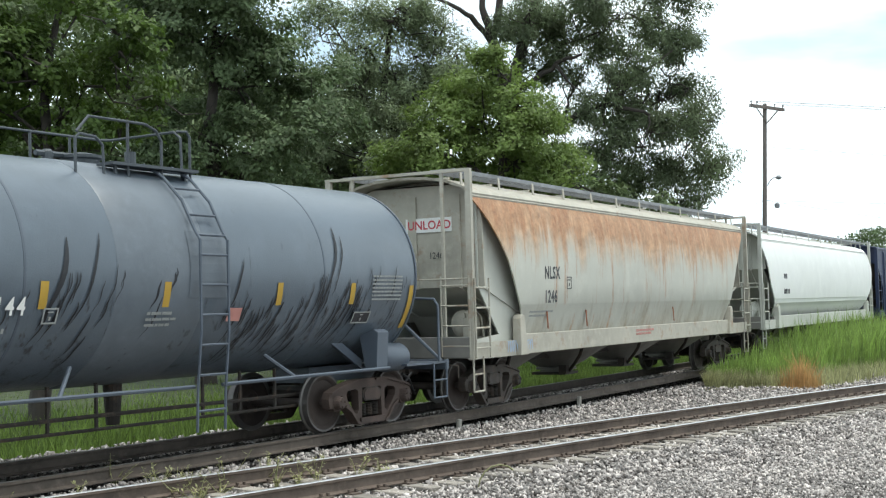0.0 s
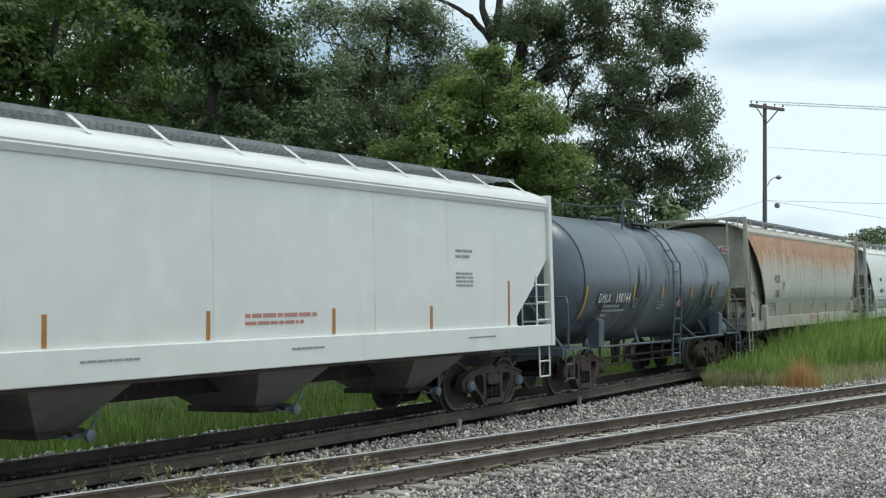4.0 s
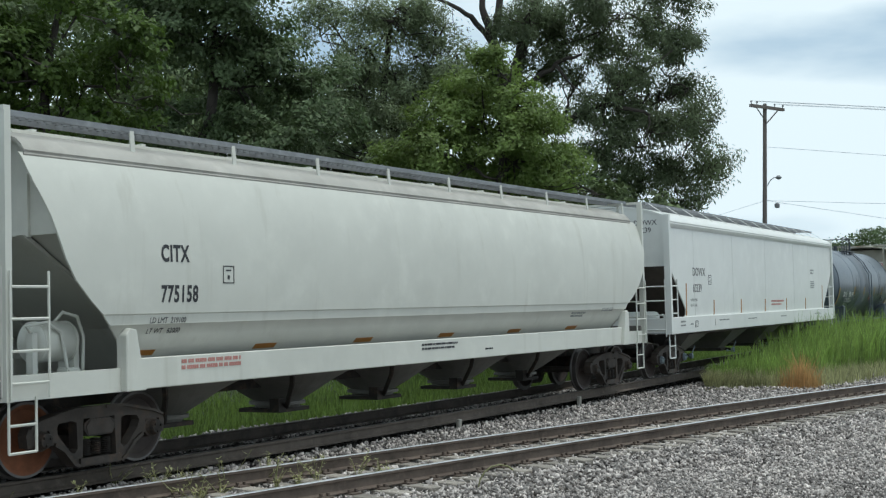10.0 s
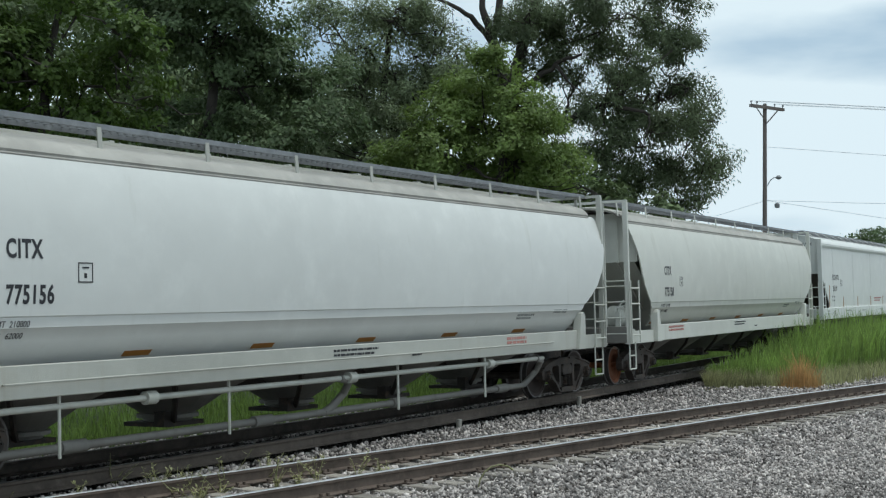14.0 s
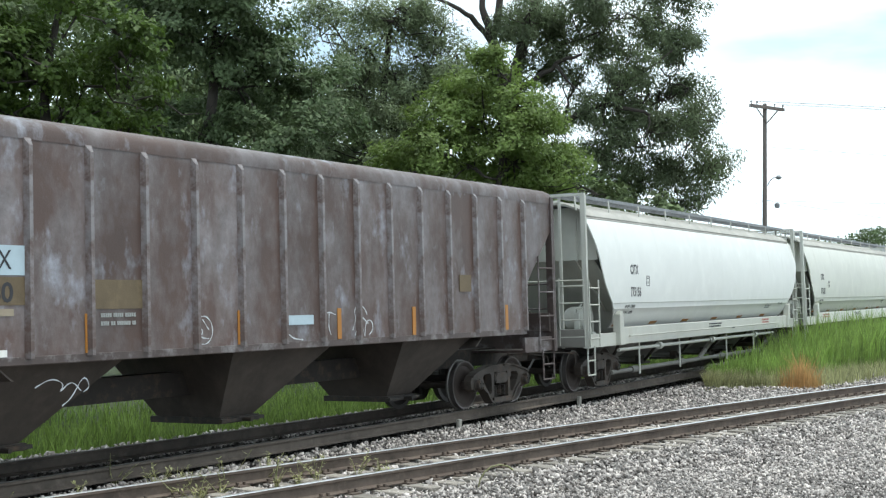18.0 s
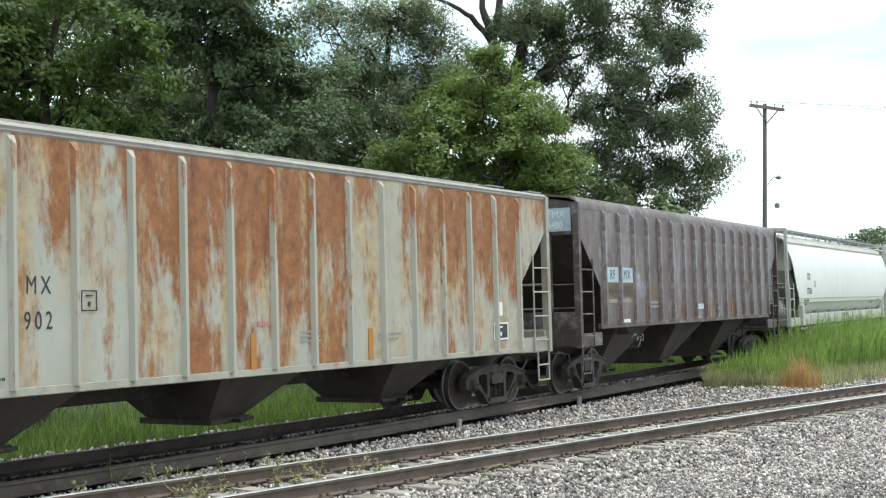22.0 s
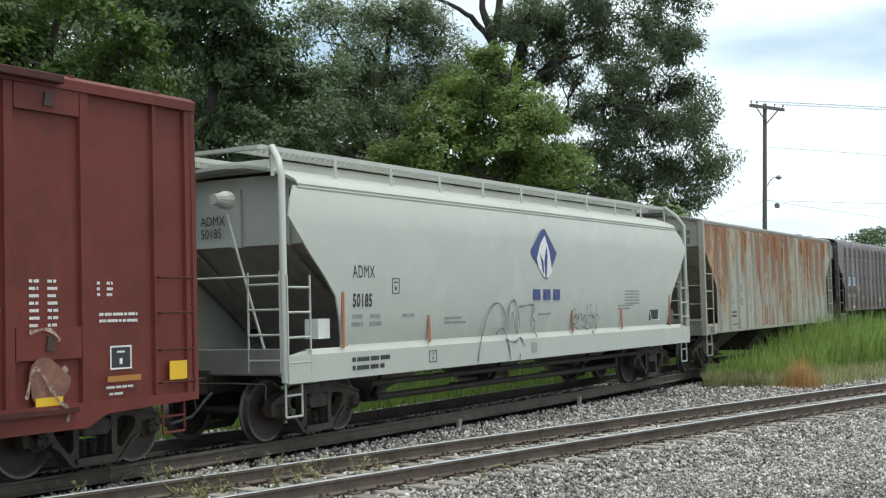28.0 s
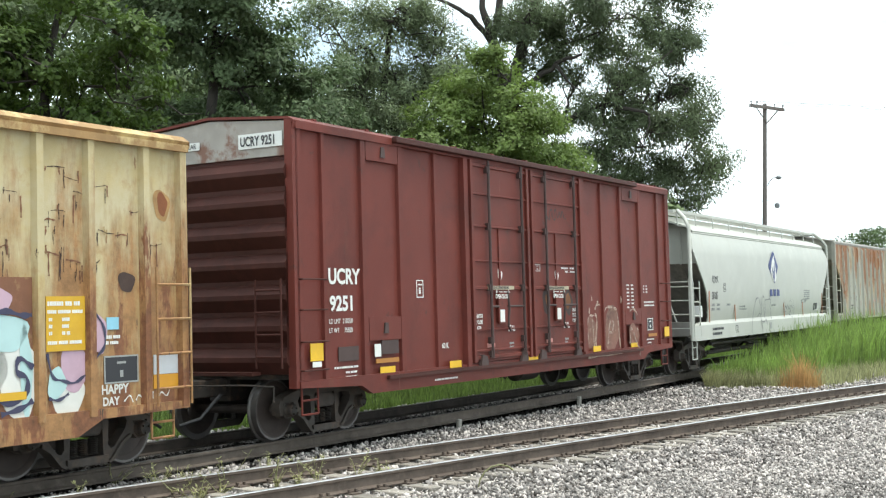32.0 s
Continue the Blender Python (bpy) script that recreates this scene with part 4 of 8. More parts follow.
def blob(car, shapes, mat, y=-1.6, name="graffiti", label=""):
    """Filled rounded patches: (x, z, half width, half height, turn of the outline)."""
    bm = bmesh.new()
    for x, z, w, h, k in shapes:
        pts = [(x + w * math.cos(a) * (1 + 0.16 * math.sin(3 * a + k)), z + h * math.sin(a) * (1 + 0.16 * math.cos(2 * a + 2 * k))) for a in (6.283 * i / 24 for i in range(24))]
        bm.faces.new([bm.verts.new((p[0], y, p[1])) for p in pts])
    return tagged(part(name, bm, mat, car, label), kind="stuff")


# -- fittings
def bars3(car, name, segs, mat, r=0.016, label="", n=6):
    bm = bmesh.new()
    for p, q in segs:
        rod(bm, p, q, r, n)
    return part(name, bm, mat, car, label)


def side_ladder(car, x0, x1, z0, z1, mat, y=-1.56, rungs=5, name="ladder"):
    segs = [((x0, y, z0), (x0, y, z1)), ((x1, y, z0), (x1, y, z1))]
    segs += [((x0, y, z0 + (z1 - z0) * (i + 0.5) / rungs), (x1, y, z0 + (z1 - z0) * (i + 0.5) / rungs)) for i in range(rungs)]
    return bars3(car, name, segs, mat, 0.018)


def end_ladder(car, x, y0, y1, z0, z1, mat, rungs=5, name="ladder"):
    segs = [((x, y0, z0), (x, y0, z1)), ((x, y1, z0), (x, y1, z1))]
    segs += [((x, y0, z0 + (z1 - z0) * (i + 0.5) / rungs), (x, y1, z0 + (z1 - z0) * (i + 0.5) / rungs)) for i in range(rungs)]
    return bars3(car, name, segs, mat, 0.018)


def stirrup(car, x0, x1, z1, mat, y=-1.5, drop=0.55):
    z0 = z1 - drop
    return bars3(car, "sill_step", [((x0, y, z1), (x0, y, z0)), ((x1, y, z1), (x1, y, z0)), ((x0, y, z0), (x1, y, z0)), ((x0, y, z0 + drop * 0.5), (x1, y, z0 + drop * 0.5))], mat, 0.018)


def couplers(car, half, z=0.86, mat=None):
    for sg in (-1, 1):
        bm = bmesh.new()
        box(bm, sg * half - 0.5, sg * half + 0.5, -0.13, 0.13, z - 0.14, z + 0.12)
        x1 = sg * (half + 0.82)
        box(bm, min(sg * half, x1), max(sg * half, x1), -0.07, 0.07, z - 0.08, z + 0.06)
        prism(bm, [(x1 - 0.14 * sg, z - 0.16), (x1 + 0.1 * sg, z - 0.16), (x1 + 0.12 * sg, z + 0.14), (x1 - 0.14 * sg, z + 0.14)], -0.16, 0.14)
        bmesh.ops.bevel(bm, geom=bm.edges[:], offset=0.015, segments=1, affect="EDGES")
        part("coupler", bm, STEEL, car)
        hose = [(sg * (half + 0.1), -0.35, z - 0.1), (sg * (half + 0.3), -0.36, z - 0.22), (sg * (half + 0.5), -0.3, z - 0.42), (sg * (half + 0.78), -0.15, z - 0.5)]
        bm = bmesh.new()
        bent(bm, hose, 0.025, 7)
        part("air_hose", bm, BLACK, car)
        lever = [(sg * (half + 0.05), -1.3, z + 0.02), (sg * (half + 0.08), -1.32, z - 0.2)]
        bars3(car, "uncoupling_lever", [(lever[1], lever[0]), (lever[0], (sg * (half + 0.25), -0.9, z + 0.05)), ((sg * (half + 0.25), -0.9, z + 0.05), (sg * (half + 0.5), -0.1, z + 0.05))], STEEL, 0.013)


def side_walls(car, levels, mat, name="side", thick=0.03, cols=8):
    """levels: (z, half width, half length and, where it differs, the length forward), from the sill up. Two solid walls."""
    for sg in (-1, 1):
        bm = bmesh.new()
        out, inn = [], []
        for z, y, xs, *fore in levels:
            xf = fore[0] if fore else xs
            us = [-xs + (xf + xs) * i / cols for i in range(cols + 1)]
            out.append([bm.verts.new((u, sg * y, z)) for u in us])
            inn.append([bm.verts.new((u, sg * (y - thick), z)) for u in us])
        n = cols
        for g in (out, inn):
            for a, b in zip(g, g[1:]):
                for i in range(n):
                    bm.faces.new((a[i], a[i + 1], b[i + 1], b[i]))
        for k in (0, -1):
            for i in range(n):
                bm.faces.new((out[k][i], out[k][i + 1], inn[k][i + 1], inn[k][i]))
        for i in (0, n):
            for a, b, c, d in zip(out, out[1:], inn, inn[1:]):
                bm.faces.new((a[i], b[i], d[i], c[i]))
        part(name, bm, mat, car, smooth=True)


def roof_sheet(car, pts, half, mat, name="roof", thick=0.03):
    """pts: (half width, z) from the eaves to the ridge."""
    full = [(-y, z) for y, z in pts] + [(y, z) for y, z in pts[::-1] if y > 1e-6]
    bm = bmesh.new()
    prism_open(bm, full, -half, half, thick)
    return part(name, bm, mat, car, smooth=True)


def prism_open(bm, line, x0, x1, thick):
    """A sheet that follows a line in y-z, drawn along x."""
    a = [[bm.verts.new((x, y, z)) for y, z in line] for x in (x0, x1)]
    b = [[bm.verts.new((x, y, z - thick)) for y, z in line] for x in (x0, x1)]
    n = len(line)
    for i in range(n - 1):
        bm.faces.new((a[0][i], a[0][i + 1], a[1][i + 1], a[1][i]))
        bm.faces.new((b[0][i], b[1][i], b[1][i + 1], b[0][i + 1]))
        for e in (0, 1):
            bm.faces.new((a[e][i], b[e][i], b[e][i + 1], a[e][i + 1]))
    for i in (0, n - 1):
        bm.faces.new((a[0][i], a[1][i], b[1][i], b[0][i]))


def slope_sheet(car, line, half_y, mat, sg, name="slope_sheet", thick=0.035):
    """An end sheet that follows a line of (distance from the middle, z), across the car."""
    bm = bmesh.new()
    vs = [[[bm.verts.new((sg * (x - t), y, z)) for x, z in line] for y in (-half_y, half_y)] for t in (0, thick)]
    n = len(line)
    for i in range(n - 1):
        for g in vs:
            bm.faces.new((g[0][i], g[0][i + 1], g[1][i + 1], g[1][i]))
        for e in (0, 1):
            bm.faces.new((vs[0][e][i], vs[0][e][i + 1], vs[1][e][i + 1], vs[1][e][i]))
    for i in (0, n - 1):
        bm.faces.new((vs[0][0][i], vs[0][1][i], vs[1][1][i], vs[1][0][i]))
    return part(name, bm, mat, car)


def end_cap(car, outline, x, mat, sg, name="end_panel", thick=0.04):
    """A wall across the end: outline of (y, z)."""
    bm = bmesh.new()
    prism(bm, outline, sg * x - thick / 2, sg * x + thick / 2, "x")
    return part(name, bm, mat, car)


def underframe(car, half, sill_z0, sill_z1, y, mat, sill_half=None, centre_mat=None, sill_fore=None, end_mat=None):
    for sg in (-1, 1):
        bm = bmesh.new()
        hl = sill_half or half
        box(bm, -hl, sill_fore or hl, sg * y - 0.05, sg * y + 0.05, sill_z0, sill_z1)
        bmesh.ops.bevel(bm, geom=bm.edges[:], offset=0.012, segments=1, affect="EDGES")
        part("side_sill", bm, mat, car)
    bm = bmesh.new()
    box(bm, -half, half, -0.2, 0.2, 0.74, 1.08)
    part("centre_sill", bm, centre_mat or STEEL, car)
    for sg in (-1, 1):
        bm = bmesh.new()
        box(bm, min(sg * half, sg * (half - 0.14)), max(sg * half, sg * (half - 0.14)), -1.5, 1.5, sill_z0 + 0.02, sill_z0 + 0.4)
        bmesh.ops.bevel(bm, geom=bm.edges[:], offset=0.012, segments=1, affect="EDGES")
        part("end_sill", bm, end_mat or mat, car)


def running_boards(car, half, z, y0, y1, mat=None, bracket_mat=None, foot=(1.25, 4.2), supports=11, label="grey grating roof walk"):
    mat = mat or GRATING
    for sg in (-1, 1):
        bm = bmesh.new()
        for i in range(5):
            y = y0 + (y1 - y0) * i / 4
            box(bm, -half, half, sg * y - 0.006, sg * y + 0.006, z - 0.03, z)
        x = -half
        while x < half:
            box(bm, x, x + 0.02, min(sg * y0, sg * y1), max(sg * y0, sg * y1), z - 0.024, z - 0.004)
            x += 0.14
        for y in (y0, y1):
            box(bm, -half, half, sg * y - 0.012, sg * y + 0.012, z - 0.07, z)
        part("running_board", bm, mat, car, label)
        bm = bmesh.new()
        d = 0.036
        a, b = Vector((0, sg * y1, z - 0.02)), Vector((0, sg * foot[0], foot[1]))
        vs = [bm.verts.new(p + Vector((dx, dy, 0))) for p in (a, b) for dx in (-d, d) for dy in (-0.01, 0.01)]
        for f in ((0, 1, 3, 2), (4, 6, 7, 5), (0, 4, 5, 1), (2, 3, 7, 6), (0, 2, 6, 4), (1, 5, 7, 3)):
            bm.faces.new([vs[i] for i in f])
        me = new_mesh("running_board_bracket", bm, bracket_mat or mat)
        for i in range(supports):
            child("running_board_bracket", me, car, pose(-half + 0.25 + (2 * half - 0.5) * i / (supports - 1), 0, 0))


def hatches(car, xs, z, mat, r=0.36):
    bm = bmesh.new()
    lathe(bm, [(-0.1, r * 0.9), (0.02, r * 0.9), (0.03, r * 1.05), (0.07, r), (0.1, r * 0.6), (0.12, 0.05)], 18, "z")
    box(bm, -0.04, 0.04, -r * 1.15, r * 1.15, 0.09, 0.13)
    me = new_mesh("roof_hatch", bm, mat)
    for x in xs:
        child("roof_hatch", me, car, pose(x, 0, z))


def bay(car, xt0, xb0, xb1, xt1, zt, zb, yt, yb, mat, name="hopper_bay", gate=True):
    bm = bmesh.new()
    top = [bm.verts.new((x, y, zt)) for x, y in ((xt0, -yt), (xt1, -yt), (xt1, yt), (xt0, yt))]
    bot = [bm.verts.new((x, y, zb)) for x, y in ((xb0, -yb), (xb1, -yb), (xb1, yb), (xb0, yb))]
    for i in range(4):
        j = (i + 1) % 4
        bm.faces.new((top[i], top[j], bot[j], bot[i]))
    bm.faces.new(top)
    bm.faces.new(bot[::-1])
    ob = part(name, bm, mat, car)
    if gate:
        bm = bmesh.new()
        box(bm, xb0 - 0.06, xb1 + 0.06, -yb - 0.08, yb + 0.08, zb - 0.09, zb)
        box(bm, xb0 - 0.1, xb1 + 0.1, -yb - 0.14, -yb - 0.06, zb - 0.07, zb - 0.02)
        rod(bm, ((xb0 + xb1) / 2, -yb - 0.3, zb - 0.05), ((xb0 + xb1) / 2, yb + 0.3, zb - 0.05), 0.03, 8)
        part("outlet_gate", bm, STEEL, car)
    return ob


def brake_gear(car, x, mat, y=-0.35, tank_r=0.24, z=1.62):
    bm = bmesh.new()
    lathe(bm, [(-0.5, 0.05), (-0.46, tank_r * 0.8), (-0.38, tank_r), (0.38, tank_r), (0.46, tank_r * 0.8), (0.5, 0.05)], 18, "y", (x, y, z))
    part("air_reservoir", bm, mat, car, smooth=True)
    for p, q in (((x, y - 0.4, z - 0.2), (x, y - 0.4, 1.1)), ((x, y + 0.4, z - 0.2), (x, y + 0.4, 1.1)), ((x + 0.1, y - 0.55, z + 0.12), (x + 0.5, y - 0.7, 1.1)), ((x - 0.2, y, z), (x - 0.25, y - 0.5, 1.15))):
        bars3(car, "brake_pipe", [(p, q)], mat, 0.025)


def platform_gear(car, x, mat, y=-0.8, z=1.62):
    """Air reservoir lying lengthwise on a stand, its hoses and the valve below."""
    bm = bmesh.new()
    lathe(bm, [(-0.36, 0.03), (-0.34, 0.14), (-0.28, 0.235), (-0.26, 0.25), (0.26, 0.25), (0.28, 0.235), (0.34, 0.14), (0.36, 0.03)], 22, "x", (x, y, z))
    part("air_reservoir", bm, mat, car, smooth=True)
    for dx in (-0.24, 0.24):
        bm = bmesh.new()
        lathe(bm, [(dx - 0.02, 0.256), (dx + 0.02, 0.256)], 22, "x", (x, y, z))
        part("reservoir_band", bm, mat, car, smooth=True)
    bm = bmesh.new()
    box(bm, x - 0.42, x - 0.34, y - 0.2, y - 0.08, 1.04, z + 0.12)
    bmesh.ops.bevel(bm, geom=bm.edges[:], offset=0.008, segments=1, affect="EDGES")
    part("reservoir_stand", bm, mat, car)
    bm = bmesh.new()
    box(bm, x + 0.26, x + 0.34, y - 0.16, y + 0.12, 1.04, z - 0.1)
    part("reservoir_stand", bm, mat, car)
    for line in ([(x - 0.4, y - 0.14, z + 0.12), (x - 0.5, y - 0.18, z + 0.2), (x - 0.25, y - 0.26, z + 0.24), (x - 0.05, y - 0.28, z + 0.12), (x + 0.02, y - 0.3, 1.3)],
                 [(x + 0.1, y, z + 0.24), (x + 0.16, y - 0.08, z + 0.36), (x + 0.3, y - 0.18, z + 0.3), (x + 0.38, y - 0.2, z + 0.05), (x + 0.36, y - 0.2, 1.2)]):
        bm = bmesh.new()
        bent(bm, line, 0.022, 8)
        part("brake_pipe", bm, mat, car, smooth=True)
    bm = bmesh.new()
    box(bm, x - 0.02, x + 0.2, y - 0.36, y - 0.14, 1.06, 1.3)
    box(bm, x + 0.04, x + 0.14, y - 0.4, y - 0.34, 1.12, 1.24)
    bmesh.ops.bevel(bm, geom=bm.edges[:], offset=0.02, segments=2, affect="EDGES")
    part("brake_valve", bm, mat, car)


def start_car(name, label, mid, half, group="cars of the train"):
    car = thing(name, label, "tank car" if name == "tank_car" else ("boxcar" if name == "boxcar" else "hopper car"), group)
    TRAIN.append((car, mid, half))
    return car


# -- white flat-sided plastics hopper
def flat_hopper():
    car = start_car("hopper_car", "clean white flat-sided covered hopper car with orange stripes", -5.58, 8.2)
    levels = [(1.5, 1.56, 8.42), (1.58, 1.562, 8.34), (1.71, 1.566, 8.33), (1.8, 1.57, 8.42), (2.29, 1.58, 9.02), (2.38, 1.58, 9.07), (2.48, 1.58, 9.2), (2.84, 1.58, 9.62), (3.88, 1.58, 9.62)]
    side_walls(car, levels, WHITE)
    PROFILE[car.name] = levels
    roof_sheet(car, [(1.6, 3.86), (1.64, 3.95), (1.6, 4.03), (1.5, 4.1), (1.2, 4.22), (0.8, 4.33), (0.4, 4.39), (0, 4.41)], 9.64, WHITE, thick=0.05)
    top = [(-1.56, 2.83), (1.56, 2.83), (1.56, 4.02), (1.2, 4.18), (0.8, 4.29), (0.4, 4.35), (-0.4, 4.35), (-0.8, 4.29), (-1.2, 4.18), (-1.56, 4.02)]
    for sg in (-1, 1):
        end_cap(car, top, 9.6, WHITE, sg)
        slope_sheet(car, [(9.58, 2.84), (6.9, 1.1)], 1.54, SHADED_END, sg)
        for y in (-1.56, 1.56):
            bm = bmesh.new()
            box(bm, sg * 9.7 - 0.07, sg * 9.7 + 0.06, y - 0.09, y + 0.06, 1.12, 4.12)
            part("corner_post", bm, WHITE, car)
        bm = bmesh.new()
        box(bm, min(sg * 8.9, sg * 9.74), max(sg * 8.9, sg * 9.74), -1.5, 1.5, 1.13, 1.17)
        part("platform", bm, GRATING, car)
        for y in (-1, 1):
            side_ladder(car, sg * 9.7, sg * 9.1, 1.12, 2.5, WHITE, y * 1.6, 4)
            stirrup(car, sg * 9.68, sg * 9.25, 1.12, WHITE, y * 1.55, 0.6)
        end_ladder(car, sg * 9.76, -1.5, -0.92, 1.06, 2.5, WHITE, 4)
        bars3(car, "handrail", [((sg * 9.76, -0.92, 2.4), (sg * 9.76, 1.5, 2.4)), ((sg * 9.76, 0.9, 1.15), (sg * 9.76, 0.9, 2.4))], WHITE, 0.016)
    underframe(car, 9.74, 1.12, 1.54, 1.58, WHITE)
    couplers(car, 9.8)
    brake_gear(car, -9.1, WHITE, -0.6, 0.2, 1.5)
    for c in (-6.2, -2.05, 2.1, 6.2):
        bay(car, c - 1.1, c - 0.35, c + 0.3, c + 0.65, 1.1, 0.5, 1.35, 0.62, DUSTY_SHADE)
        bm = bmesh.new()
        lathe(bm, [(-0.12, 0.02), (-0.1, 0.08), (-0.03, 0.08), (0.0, 0.05)], 10, "y", (c + 0.25, -0.85, 0.42))
        rod(bm, (c - 0.1, -0.82, 0.42), (c + 0.3, -0.82, 0.42), 0.035)
        rod(bm, (c + 0.25, -0.9, 0.42), (c + 0.32, -1.0, 0.7), 0.018)
        part("outlet_valve", bm, BEARING_BLUE, car, "blue-grey outlet valve")
    # added dark sheet that stands for the shade between the bays
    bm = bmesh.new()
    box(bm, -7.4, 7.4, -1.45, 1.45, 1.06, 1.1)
    part("belly_sheet", bm, SHADED_END, car)
    for x, z in ((-8.3, 0), (-5.84, 1), (-3.07, 1), (-0.3, 1), (2.5, 1), (5.28, 1), (8.02, 0)):
        plate(car, x - 0.036, x + 0.036, 1.56, 1.95 if z else 2.4, ORANGE, -1.592, "reflector_stripe", "faded orange reflector stripe")
    lettering(car, "DOWX", -7.74, 2.6, 0.22, LETTER_BLACK, -1.596, squeeze=1.08)
    lettering(car, "60239", -7.74, 2.17, 0.22, LETTER_BLACK, -1.596, squeeze=1.0)
    lettering(car, "LD LMT  219400", -7.95, 1.93, 0.07, LETTER_GREY, -1.594, squeeze=0.85)
    lettering(car, "LT  WT   66600", -7.95, 1.79, 0.07, LETTER_GREY, -1.594, squeeze=0.85)
    outline_box(car, -6.33, -6.07, 2.37, 2.63, LETTER_BLACK, -1.594, 0.016)
    bars(car, [(0.45, 2.1, 1.84, 0.06), (0.45, 1.8, 1.74, 0.05)], LETTER_RED, -1.594)
    bars(car, [(6.1, 6.7, 2.9, 0.05), (6.1, 6.6, 2.8, 0.05)] + [(6.1, 6.7, 2.5 - 0.07 * i, 0.04) for i in range(4)], LETTER_GREY, -1.594)
    bars(car, [(-9.0, -8.6, 1.4, 0.04), (-9.0, -8.6, 1.3, 0.04), (-8.2, -7.95, 1.32, 0.04), (-5.6, -4.6, 1.38, 0.03), (-2.6, -1.6, 1.36, 0.03), (1.4, 2.2, 1.36, 0.03), (6.4, 7.4, 1.36, 0.03)], LETTER_GREY, -1.636)
    plate(car, -6.0, -5.8, 1.28, 1.42, LETTER_WHITE, -1.64)
    outline_box(car, -7.8, -7.55, 1.25, 1.42, LETTER_BLACK, -1.636, 0.014)
    lettering(car, "DOWX", -0.68, 3.88, 0.13, LETTER_BLACK, -9.625, -1)
    lettering(car, "60239", -0.68, 3.69, 0.13, LETTER_BLACK, -9.625, -1)
    bars(car, [(-0.2, 0.75 - 0.1 * (i % 3), 3.26 - 0.075 * i, 0.035) for i in range(6)], LETTER_GREY, -9.625, end=-1)
    running_boards(car, 9.5, 4.48, 0.35, 0.95, foot=(1.36, 4.17), bracket_mat=WHITE, supports=14)
    hatches(car, [-8 + 1.78 * i for i in range(10)], 4.42, WHITE, 0.25)
    trucks(car, 8.2, None, BEARING_BLUE)
    for x in (-7.6, -3.9, -0.2, 3.6):
        bm = bmesh.new()
        box(bm, x - 0.004, x + 0.004, -1.584, -1.58, 1.56, 3.86)
        part("weld_seam", bm, WHITE, car)


flat_hopper()


